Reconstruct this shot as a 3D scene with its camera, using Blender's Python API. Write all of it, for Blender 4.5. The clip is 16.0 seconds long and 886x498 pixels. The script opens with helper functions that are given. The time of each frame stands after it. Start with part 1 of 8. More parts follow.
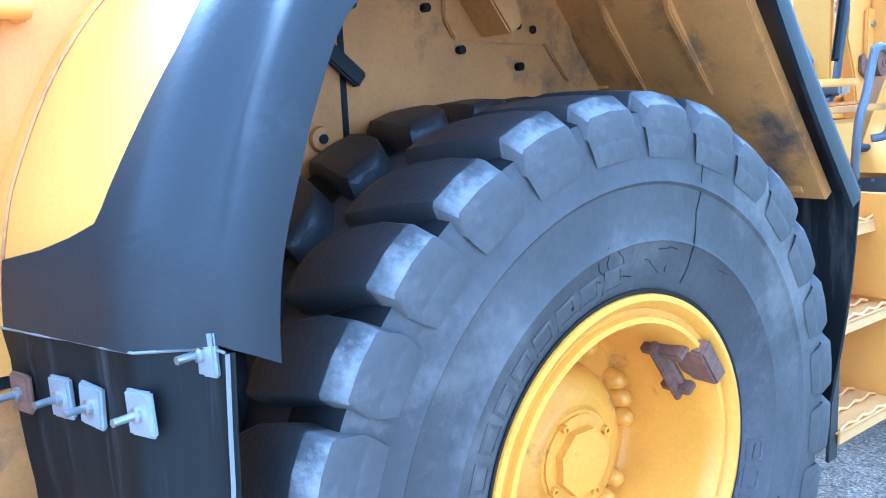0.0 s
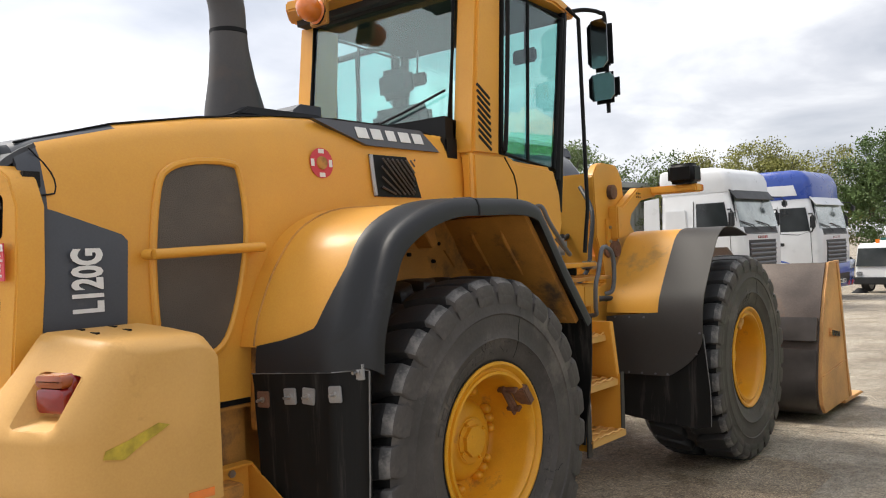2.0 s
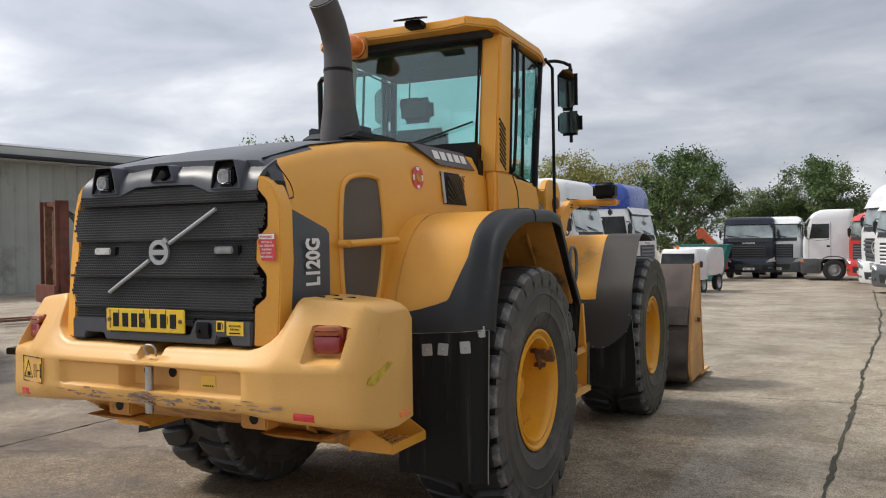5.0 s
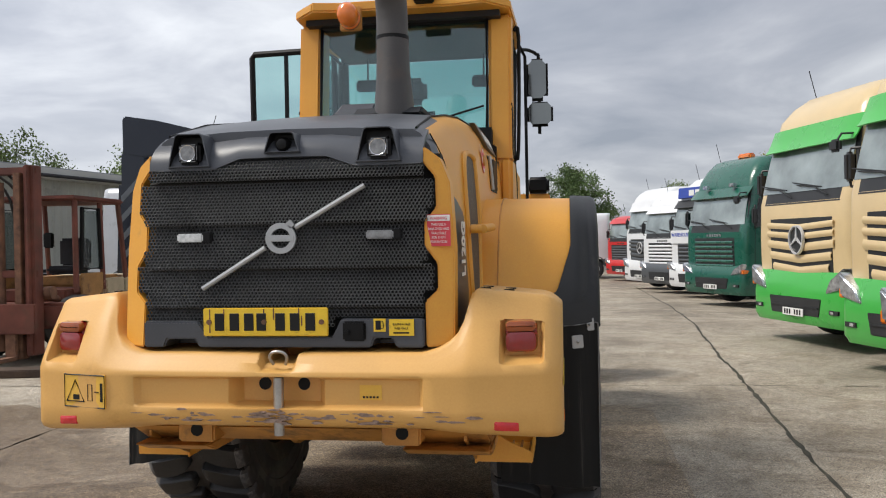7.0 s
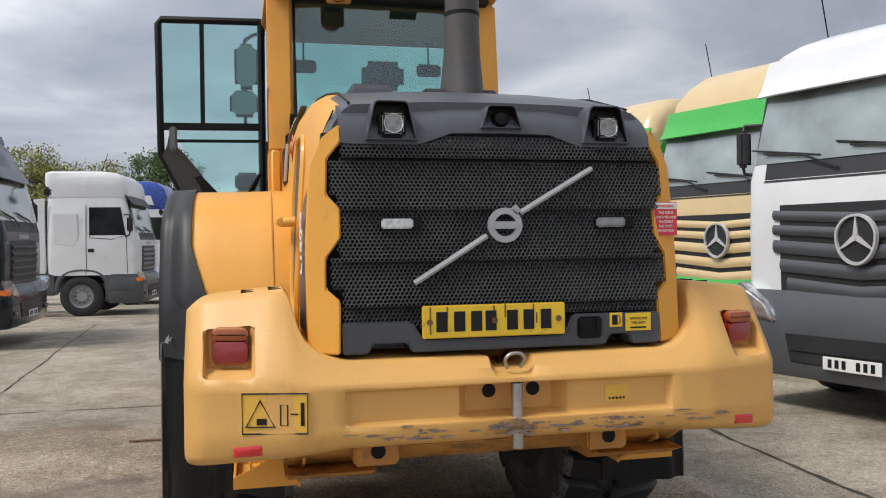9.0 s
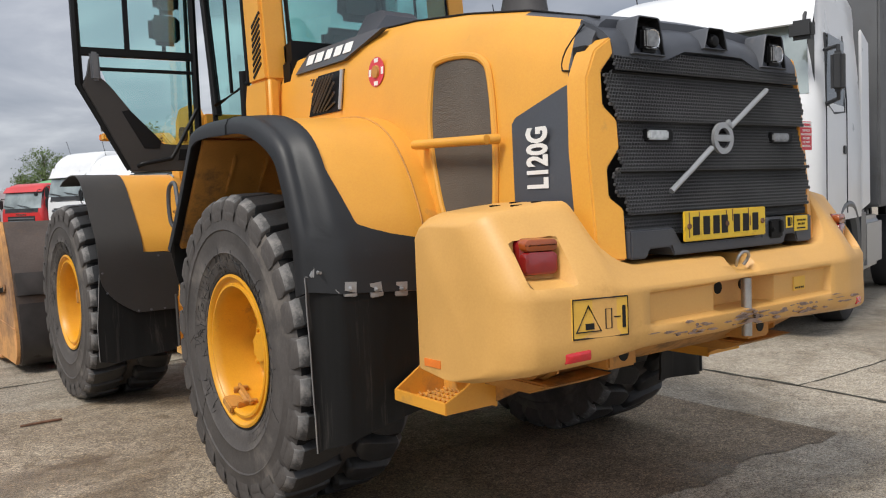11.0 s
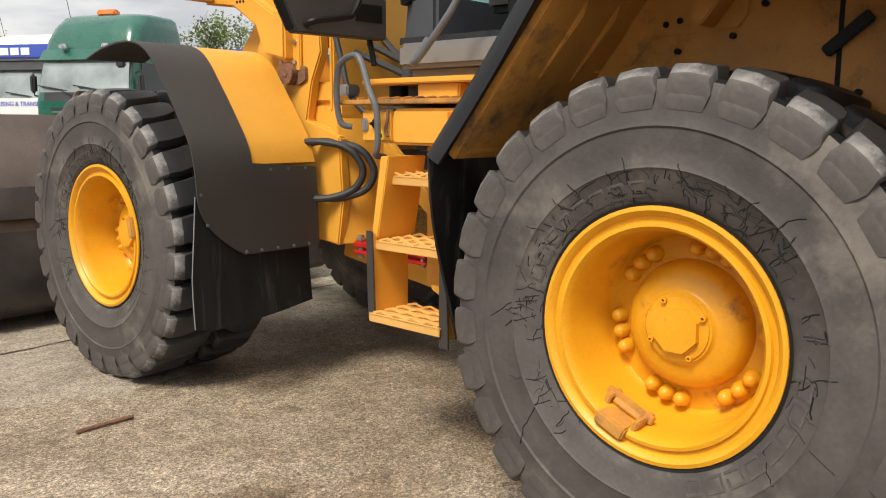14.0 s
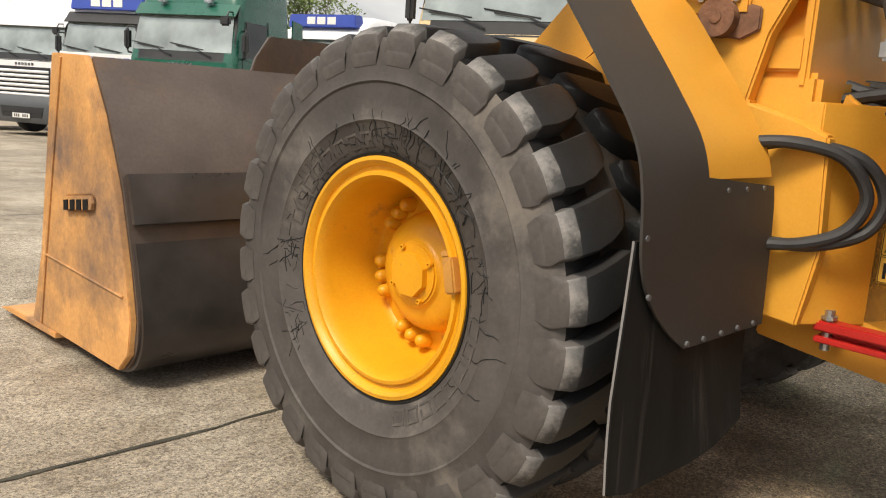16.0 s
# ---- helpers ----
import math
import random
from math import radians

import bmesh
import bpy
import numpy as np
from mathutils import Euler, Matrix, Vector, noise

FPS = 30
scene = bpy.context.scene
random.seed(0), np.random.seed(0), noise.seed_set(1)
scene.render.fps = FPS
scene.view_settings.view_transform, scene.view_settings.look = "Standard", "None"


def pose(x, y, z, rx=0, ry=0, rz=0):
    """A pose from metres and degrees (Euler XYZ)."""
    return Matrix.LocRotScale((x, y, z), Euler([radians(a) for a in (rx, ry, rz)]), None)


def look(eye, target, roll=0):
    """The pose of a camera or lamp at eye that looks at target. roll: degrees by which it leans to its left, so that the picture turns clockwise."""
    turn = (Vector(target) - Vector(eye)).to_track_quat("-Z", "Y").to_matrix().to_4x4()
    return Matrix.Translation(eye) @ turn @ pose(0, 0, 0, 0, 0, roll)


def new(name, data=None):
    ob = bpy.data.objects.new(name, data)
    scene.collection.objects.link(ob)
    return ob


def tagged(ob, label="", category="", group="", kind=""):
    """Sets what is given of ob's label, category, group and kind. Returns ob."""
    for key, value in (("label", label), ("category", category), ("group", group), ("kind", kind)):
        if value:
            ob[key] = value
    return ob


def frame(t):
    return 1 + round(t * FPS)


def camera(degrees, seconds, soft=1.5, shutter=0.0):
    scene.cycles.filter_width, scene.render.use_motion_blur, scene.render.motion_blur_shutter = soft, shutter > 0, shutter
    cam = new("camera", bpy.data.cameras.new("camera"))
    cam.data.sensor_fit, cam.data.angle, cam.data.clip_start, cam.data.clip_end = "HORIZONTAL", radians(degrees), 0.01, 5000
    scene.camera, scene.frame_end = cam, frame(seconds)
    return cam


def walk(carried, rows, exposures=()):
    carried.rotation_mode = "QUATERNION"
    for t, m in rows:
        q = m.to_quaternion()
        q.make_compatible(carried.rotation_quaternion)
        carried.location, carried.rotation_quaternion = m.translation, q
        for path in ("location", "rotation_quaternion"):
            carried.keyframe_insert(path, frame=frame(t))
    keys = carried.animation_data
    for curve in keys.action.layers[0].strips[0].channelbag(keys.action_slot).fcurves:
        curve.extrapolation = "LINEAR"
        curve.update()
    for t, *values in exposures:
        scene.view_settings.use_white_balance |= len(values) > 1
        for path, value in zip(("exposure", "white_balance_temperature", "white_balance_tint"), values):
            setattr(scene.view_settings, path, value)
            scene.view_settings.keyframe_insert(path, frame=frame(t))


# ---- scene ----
# ---------------------------------------------------------------- camera
cam = camera(56.3, 16.0, 1.1)
PATH = [
    (0, (2.235, -1.222, 1.505), (0.678, -0.012, 1.168), -2.7),
    (0.3, (2.435, -1.505, 1.542), (0.95, -0.192, 1.273), -2.5),
    (0.5, (2.55, -1.715, 1.561), (1.121, -0.333, 1.346), -2.3),
    (1, (2.908, -2.144, 1.591), (1.546, -0.683, 1.473), -2.5),
    (1.5, (3.2, -2.627, 1.629), (1.894, -1.113, 1.591), -2.8),
    (2, (3.478, -3.037, 1.649), (2.203, -1.496, 1.653), -2.4),
    (2.5, (3.665, -3.414, 1.67), (2.42, -1.848, 1.688), -2.1),
    (3, (3.783, -3.789, 1.671), (2.584, -2.188, 1.688), -2.1),
    (3.5, (3.814, -4.126, 1.691), (2.671, -2.485, 1.7), -2.1),
    (4, (3.616, -4.459, 1.701), (2.547, -2.768, 1.697), -2.3),
    (4.2, (3.538, -4.565, 1.711), (2.497, -2.857, 1.696), -1.7),
    (6.3, (1.736, -5.084, 1.619), (1.215, -3.153, 1.62), -1.5),
    (6.5, (1.574, -5.088, 1.622), (1.11, -3.142, 1.615), -1.3),
    (7, (1.121, -5.026, 1.622), (0.819, -3.049, 1.607), -1.0),
    (7.5, (0.633, -4.974, 1.624), (0.512, -2.978, 1.603), -0.8),
    (8, (0.156, -4.882, 1.599), (0.226, -2.884, 1.58), -0.7),
    (8.5, (-0.355, -4.761, 1.589), (-0.091, -2.779, 1.573), -0.6),
    (9, (-0.858, -4.662, 1.595), (-0.409, -2.713, 1.578), -0.7),
    (9.2, (-1.058, -4.604, 1.587), (-0.537, -2.673, 1.57), -0.8),
    (11.3, (-2.968, -3.633, 1.459), (-1.713, -2.085, 1.292), -2.7),
    (11.5, (-3.079, -3.476, 1.468), (-1.782, -1.968, 1.267), -3.0),
    (12, (-3.341, -3.065, 1.424), (-1.951, -1.651, 1.164), -2.8),
    (12.5, (-3.472, -2.58, 1.37), (-2.016, -1.244, 1.062), -2.1),
    (13, (-3.477, -2.115, 1.359), (-1.995, -0.813, 1.029), -1.2),
    (13.5, (-3.435, -1.622, 1.369), (-1.951, -0.321, 1.052), -0.3),
    (14, (-3.331, -1.084, 1.359), (-1.864, 0.241, 1.056), 0.3),
    (14.5, (-3.261, -0.521, 1.352), (-1.815, 0.828, 1.054), 1.1),
    (15, (-3.119, 0.088, 1.324), (-1.694, 1.459, 1.025), 2.3),
    (15.5, (-3.042, 0.649, 1.31), (-1.631, 2.031, 0.992), 3.0),
    (16, (-2.94, 1.238, 1.301), (-1.553, 2.636, 0.954), 3.9),
]
EXPOSURES = [(0.0, 3.0, 3700, 4), (0.5, 2.40, 4900, 6), (1.0, 1.68, 5850, 8), (1.5, 1.15, 6400, 10), (2.0, 0.80, 6550, 10), (3.0, 0.48, 6550, 10), (4.0, 0.41, 6450, 10), (7.0, 0.33, 6300, 10), (9.0, 0.29, 6200, 10), (11.5, 0.34, 6250, 10), (12.5, 0.53, 6450, 10), (14.0, 0.81, 6800, 10), (16.0, 0.76, 7050, 10)]
walk(cam, [(t, look(e, a, r)) for t, e, a, r in PATH], EXPOSURES)

# ---------------------------------------------------------------- world and sun
SUN_FROM = Vector((-0.62, -0.13, 0.86)).normalized()
world = bpy.data.worlds.new("world")
scene.world = world
world.use_nodes = True
wn, wl = world.node_tree.nodes, world.node_tree.links
wn.clear()
sky = wn.new("ShaderNodeTexSky")
sky.sky_type = "NISHITA"
sky.sun_disc = False
sky.sun_elevation = math.asin(SUN_FROM.z)
sky.sun_rotation = math.atan2(SUN_FROM.x, SUN_FROM.y)
sky_gain = wn.new("ShaderNodeMix")
sky_gain.data_type, sky_gain.blend_type = "RGBA", "MULTIPLY"
sky_gain.inputs[0].default_value = 1.0
sky_gain.inputs[7].default_value = (0.085, 0.085, 0.085, 1)
wl.new(sky.outputs[0], sky_gain.inputs[6])
coord = wn.new("ShaderNodeTexCoord")
# clouds lie on a flat layer: the direction divided by its height
split = wn.new("ShaderNodeSeparateXYZ")
wl.new(coord.outputs["Generated"], split.inputs[0])
lift = wn.new("ShaderNodeMath")
lift.operation = "ADD"
lift.inputs[1].default_value = 0.22
wl.new(split.outputs[2], lift.inputs[0])
over = wn.new("ShaderNodeMath")
over.operation = "MAXIMUM"
over.inputs[1].default_value = 0.08
wl.new(lift.outputs[0], over.inputs[0])
layer = wn.new("ShaderNodeVectorMath")
layer.operation = "DIVIDE"
comb = wn.new("ShaderNodeCombineXYZ")
for i in range(3):
    wl.new(over.outputs[0], comb.inputs[i])
wl.new(coord.outputs["Generated"], layer.inputs[0])
wl.new(comb.outputs[0], layer.inputs[1])
cloud = wn.new("ShaderNodeTexNoise")
cloud.inputs["Scale"].default_value = 1.35
cloud.inputs["Detail"].default_value = 9
cloud.inputs["Roughness"].default_value = 0.52
cloud.inputs["Distortion"].default_value = 0.35
wl.new(layer.outputs[0], cloud.inputs["Vector"])
tone = wn.new("ShaderNodeValToRGB")
tone.color_ramp.elements[0].position, tone.color_ramp.elements[0].color = 0.34, (0.32, 0.34, 0.385, 1)
tone.color_ramp.elements[1].position, tone.color_ramp.elements[1].color = 0.66, (0.70, 0.705, 0.715, 1)
mid = tone.color_ramp.elements.new(0.5)
mid.color = (0.46, 0.47, 0.505, 1)
wl.new(cloud.outputs["Fac"], tone.inputs[0])
# the cloud is brighter towards the hidden sun
dot = wn.new("ShaderNodeVectorMath")
dot.operation = "DOT_PRODUCT"
wl.new(coord.outputs["Generated"], dot.inputs[0])
dot.inputs[1].default_value = SUN_FROM
near_sun = wn.new("ShaderNodeMapRange")
near_sun.inputs[1].default_value, near_sun.inputs[2].default_value = -0.25, 1.0
near_sun.inputs[3].default_value, near_sun.inputs[4].default_value = 0.78, 1.55
wl.new(dot.outputs["Value"], near_sun.inputs[0])
glow = wn.new("ShaderNodeVectorMath")
glow.operation = "SCALE"
wl.new(tone.outputs[0], glow.inputs[0])
wl.new(near_sun.outputs[0], glow.inputs["Scale"])
cover = wn.new("ShaderNodeMix")
cover.data_type = "RGBA"
cover.inputs[0].default_value = 0.9
wl.new(sky_gain.outputs[2], cover.inputs[6])
wl.new(glow.outputs[0], cover.inputs[7])
back = wn.new("ShaderNodeBackground")
back.inputs["Strength"].default_value = 1.0
wl.new(cover.outputs[2], back.inputs[0])
wout = wn.new("ShaderNodeOutputWorld")
wl.new(back.outputs[0], wout.inputs[0])

sun_data = bpy.data.lights.new("sun", "SUN")
sun_data.energy, sun_data.angle, sun_data.color = 2.35, radians(18.0), (1.0, 0.93, 0.82)
sun = new("sun", sun_data)
sun.matrix_world = look(SUN_FROM * 50, (0, 0, 0))


# ---------------------------------------------------------------- materials
def material(name, col, rough=0.5, metal=0.0, var=0.12, scale=6.0, grain=0.0, grain_scale=120.0, dirt=None, dirt_amount=0.0,
             dirt_scale=2.5, rough_var=0.12, coat=0.0, spread=0.0):
    """A surface with variation at two scales, optional dirt in patches, and fine relief."""
    m = bpy.data.materials.new(name)
    m.use_nodes = True
    n, l = m.node_tree.nodes, m.node_tree.links
    p = n["Principled BSDF"]
    p.inputs["Metallic"].default_value = metal
    p.inputs["Coat Weight"].default_value = coat
    p.inputs["Coat Roughness"].default_value = 0.12
    tc = n.new("ShaderNodeTexCoord")
    big, fine = n.new("ShaderNodeTexNoise"), n.new("ShaderNodeTexNoise")
    big.inputs["Scale"].default_value, big.inputs["Detail"].default_value = scale, 5
    fine.inputs["Scale"].default_value, fine.inputs["Detail"].default_value = grain_scale, 3
    for q in (big, fine):
        l.new(tc.outputs["Object"], q.inputs["Vector"])
    lo = tuple(max(0.0, c * (1 - var)) for c in col)
    hi = tuple(min(1.0, c * (1 + var)) for c in col)
    ramp = n.new("ShaderNodeValToRGB")
    ramp.color_ramp.elements[0].position, ramp.color_ramp.elements[1].position = 0.3, 0.7
    ramp.color_ramp.elements[0].color, ramp.color_ramp.elements[1].color = (*lo, 1), (*hi, 1)
    l.new(big.outputs["Fac"], ramp.inputs[0])
    out = ramp.outputs[0]
    speck = n.new("ShaderNodeMix")
    speck.data_type, speck.blend_type = "RGBA", "OVERLAY"
    speck.inputs[0].default_value = min(0.6, 0.1 + grain)
    l.new(out, speck.inputs[6])
    l.new(fine.outputs["Fac"], speck.inputs[7])
    out = speck.outputs[2]
    if spread:
        info, hs = n.new("ShaderNodeObjectInfo"), n.new("ShaderNodeHueSaturation")
        mr = n.new("ShaderNodeMapRange")
        mr.inputs[3].default_value, mr.inputs[4].default_value = 1 - spread, 1 + spread
        l.new(info.outputs["Random"], mr.inputs[0])
        l.new(mr.outputs[0], hs.inputs["Value"])
        l.new(out, hs.inputs["Color"])
        out = hs.outputs[0]
    rbase = n.new("ShaderNodeMapRange")
    rbase.inputs[3].default_value, rbase.inputs[4].default_value = max(0.02, rough - rough_var), min(1.0, rough + rough_var)
    l.new(big.outputs["Fac"], rbase.inputs[0])
    rough_out = rbase.outputs[0]
    if dirt:
        dn = n.new("ShaderNodeTexNoise")
        dn.inputs["Scale"].default_value, dn.inputs["Detail"].default_value, dn.inputs["Roughness"].default_value = dirt_scale, 8, 0.68
        l.new(tc.outputs["Object"], dn.inputs["Vector"])
        dr = n.new("ShaderNodeMapRange")
        dr.inputs[1].default_value, dr.inputs[2].default_value = 0.66 - 0.3 * dirt_amount, 0.80 - 0.25 * dirt_amount
        l.new(dn.outputs["Fac"], dr.inputs[0])
        dm = n.new("ShaderNodeMix")
        dm.data_type = "RGBA"
        l.new(dr.outputs[0], dm.inputs[0])
        l.new(out, dm.inputs[6])
        dm.inputs[7].default_value = (*dirt, 1)
        out = dm.outputs[2]
        rm = n.new("ShaderNodeMix")
        l.new(dr.outputs[0], rm.inputs[0])
        l.new(rough_out, rm.inputs[2])
        rm.inputs[3].default_value = 0.85
        rough_out = rm.outputs[0]
    l.new(out, p.inputs["Base Color"])
    l.new(rough_out, p.inputs["Roughness"])
    if grain:
        bp = n.new("ShaderNodeBump")
        bp.inputs["Strength"].default_value, bp.inputs["Distance"].default_value = min(1.0, grain), 0.01
        l.new(fine.outputs["Fac"], bp.inputs["Height"])
        l.new(bp.outputs[0], p.inputs["Normal"])
    return m


def streaked(m, stretch):
    """Draws a material's patterns out along the stretched axes."""
    n, l = m.node_tree.nodes, m.node_tree.links
    for q in [q for q in n if q.type == "TEX_NOISE" and q.inputs["Vector"].is_linked]:
        source = q.inputs["Vector"].links[0].from_socket
        mp = n.new("ShaderNodeMapping")
        mp.inputs["Scale"].default_value = stretch
        l.new(source, mp.inputs["Vector"])
        l.new(mp.outputs[0], q.inputs["Vector"])


def glass_material(name, tint, rough=0.02, clear=0.75):
    """Thin pane: part clear and tinted, part mirror-like."""
    m = bpy.data.materials.new(name)
    m.use_nodes = True
    n, l = m.node_tree.nodes, m.node_tree.links
    n.remove(n["Principled BSDF"])
    tr, gl, mx = n.new("ShaderNodeBsdfTransparent"), n.new("ShaderNodeBsdfGlossy"), n.new("ShaderNodeMixShader")
    tr.inputs[0].default_value = (*tint, 1)
    gl.inputs["Roughness"].default_value = rough
    fr = n.new("ShaderNodeLayerWeight")
    pw = n.new("ShaderNodeMath")
    pw.operation = "POWER"
    pw.inputs[1].default_value = 4.0
    l.new(fr.outputs["Facing"], pw.inputs[0])
    mr = n.new("ShaderNodeMapRange")
    mr.inputs[3].default_value, mr.inputs[4].default_value = 1 - clear, 0.85
    l.new(pw.outputs[0], mr.inputs[0])
    l.new(mr.outputs[0], mx.inputs[0])
    l.new(tr.outputs[0], mx.inputs[1])
    l.new(gl.outputs[0], mx.inputs[2])
    l.new(mx.outputs[0], n["Material Output"].inputs[0])
    return m


# ---------------------------------------------------------------- mesh helpers
def link(name, bm, mat, parent=None, label="", smooth=None):
    """A bmesh becomes one mesh object, shaded smooth below an angle if one is given."""
    bmesh.ops.recalc_face_normals(bm, faces=bm.faces)
    if smooth:
        lim = radians(smooth)
        for f in bm.faces:
            f.smooth = True
        for e in bm.edges:
            if len(e.link_faces) != 2 or e.calc_face_angle(0) > lim:
                e.smooth = False
    me = bpy.data.meshes.new(name)
    bm.to_mesh(me)
    bm.free()
    for m in mat if isinstance(mat, (list, tuple)) else [mat]:
        me.materials.append(m)
    ob = new(name, me)
    if parent:
        ob.parent = parent
    if label:
        tagged(ob, label)
    return ob


def part(name, bm, mat, parent, label="", smooth=35):
    return link(name, bm, mat, parent, label, smooth)


def reshape(obs, place):
    """Moves every corner of finished parts; place(x, y, z) gives the new spot."""
    for ob in obs:
        for v in ob.data.vertices:
            v.co = place(*v.co)


def reshape_of(bm, place):
    """A mesh with every corner moved by place(x, y, z)."""
    for v in bm.verts:
        v.co = place(*v.co)
    bmesh.ops.recalc_face_normals(bm, faces=bm.faces)
    return bm


def each(name, bms, mat, parent, label="", smooth=35):
    """Every piece as a part of its own."""
    return [part(name, b, mat, parent, label, smooth) for b in bms]


def again(ob, m, parent=None):
    """The same mesh once more, as an object of its own."""
    o = bpy.data.objects.new(ob.name.split(".")[0], ob.data)
    scene.collection.objects.link(o)
    o.parent = parent or ob.parent
    o.matrix_basis = m
    if "label" in ob:
        o["label"] = ob["label"]
    return o


def thing(name, label, category, m=None, group="", kind=""):
    ob = new(name)
    ob.empty_display_size = 0.2
    if m is not None:
        ob.matrix_basis = m
    return tagged(ob, label, category, group, kind)


def merge(*bms):
    out = bmesh.new()
    for b in bms:
        me = bpy.data.meshes.new("t")
        b.to_mesh(me)
        b.free()
        out.from_mesh(me)
        bpy.data.meshes.remove(me)
    return out


def moved(bm, m):
    bmesh.ops.transform(bm, matrix=m, verts=bm.verts)
    return bm


def rounded(bm, r, seg=2, angle=30):
    if r > 0:
        es = [e for e in bm.edges if len(e.link_faces) == 2 and e.calc_face_angle(0) > radians(angle)]
        bmesh.ops.bevel(bm, geom=es, offset=r, segments=seg, affect="EDGES", clamp_overlap=True)
    return bm


def box(x0, x1, y0, y1, z0, z1, r=0.0, seg=2):
    bm = bmesh.new()
    bmesh.ops.create_cube(bm, size=1)
    x0, x1 = min(x0, x1), max(x0, x1)
    y0, y1 = min(y0, y1), max(y0, y1)
    z0, z1 = min(z0, z1), max(z0, z1)
    for v in bm.verts:
        v.co = Vector((x0 if v.co.x < 0 else x1, y0 if v.co.y < 0 else y1, z0 if v.co.z < 0 else z1))
    return rounded(bm, r, seg)


def prism(pts, axis, a, b, r=0.0, seg=2):
    """A polygon extruded along an axis: x takes (y, z), y takes (x, z), z takes (x, y)."""
    put = {"x": lambda u, v, w: (w, u, v), "y": lambda u, v, w: (u, w, v), "z": lambda u, v, w: (u, v, w)}[axis]
    bm = bmesh.new()
    lo = [bm.verts.new(put(u, v, a)) for u, v in pts]
    hi = [bm.verts.new(put(u, v, b)) for u, v in pts]
    bm.faces.new(lo)
    bm.faces.new(hi[::-1])
    for i in range(len(pts)):
        j = (i + 1) % len(pts)
        bm.faces.new((lo[i], hi[i], hi[j], lo[j]))
    bmesh.ops.recalc_face_normals(bm, faces=bm.faces)
    return rounded(bm, r, seg)


def lathe(profile, n=32, axis="z", closed=False):
    """Points (radius, along) turned round an axis."""
    put = {"z": lambda c, s, r, h: (c * r, s * r, h), "x": lambda c, s, r, h: (h, c * r, s * r), "y": lambda c, s, r, h: (s * r, h, c * r)}[axis]
    bm = bmesh.new()
    rings = []
    for r, h in profile:
        if r < 1e-6:
            rings.append([bm.verts.new(put(0, 0, 0, h))])
        else:
            rings.append([bm.verts.new(put(math.cos(2 * math.pi * i / n), math.sin(2 * math.pi * i / n), r, h)) for i in range(n)])
    pairs = list(zip(rings, rings[1:])) + ([(rings[-1], rings[0])] if closed else [])
    for p, q in pairs:
        for i in range(n):
            j = (i + 1) % n
            f = [p[i % len(p)], p[j % len(p)], q[j % len(q)], q[i % len(q)]]
            f = list(dict.fromkeys(f))
            if len(f) > 2:
                bm.faces.new(f)
    return bm


def disc(x, y, z, r, h, axis="z", n=20, r2=None, bev=0.0):
    """A short round bar from its base centre along an axis."""
    r2 = r if r2 is None else r2
    return moved(rounded(lathe([(0, 0), (r, 0), (r2, h), (0, h)], n, axis), bev, 2, 40), Matrix.Translation((x, y, z)))


def curve(pts, per=6, closed=False):
    """Catmull-Rom points through the given ones."""
    p = [Vector(q) for q in pts]
    out = []
    n = len(p)
    for i in range(n if closed else n - 1):
        a, b, c, d = (p[(i + k) % n] if closed else p[min(max(i + k, 0), n - 1)] for k in (-1, 0, 1, 2))
        for s in range(per):
            t = s / per
            out.append(0.5 * (2 * b + (c - a) * t + (2 * a - 5 * b + 4 * c - d) * t * t + (3 * b - 3 * c + d - a) * t ** 3))
    if not closed:
        out.append(p[-1])
    return out


def tube(pts, r, n=10, bend=0, closed=False, taper=None):
    """A round bar along points; bend smooths the way."""
    p = curve(pts, bend, closed) if bend else [Vector(q) for q in pts]
    bm = bmesh.new()
    rings, up = [], Vector((0, 0, 1))
    for i, q in enumerate(p):
        d = (p[(i + 1) % len(p)] - p[i - 1]) if closed or 0 < i < len(p) - 1 else (p[1] - p[0] if i == 0 else p[-1] - p[-2])
        d.normalize()
        side = d.cross(up)
        if side.length < 0.05:
            side = d.cross(Vector((1, 0, 0)))
        side.normalize()
        up = side.cross(d).normalized()
        rr = r if taper is None else r + (taper - r) * i / max(1, len(p) - 1)
        rings.append([bm.verts.new(q + rr * (math.cos(2 * math.pi * k / n) * side + math.sin(2 * math.pi * k / n) * up)) for k in range(n)])
    for a, b in list(zip(rings, rings[1:])) + ([(rings[-1], rings[0])] if closed else []):
        for k in range(n):
            bm.faces.new((a[k], a[(k + 1) % n], b[(k + 1) % n], b[k]))
    if not closed:
        bm.faces.new(rings[0][::-1])
        bm.faces.new(rings[-1])
    return bm


def loft(rings, caps=True):
    """Skin over closed rings of equal count."""
    bm = bmesh.new()
    vs = [[bm.verts.new(p) for p in ring] for ring in rings]
    n = len(vs[0])
    for a, b in zip(vs, vs[1:]):
        for k in range(n):
            bm.faces.new((a[k], a[(k + 1) % n], b[(k + 1) % n], b[k]))
    if caps:
        bm.faces.new(vs[0][::-1])
        bm.faces.new(vs[-1])
    bmesh.ops.recalc_face_normals(bm, faces=bm.faces)
    return bm


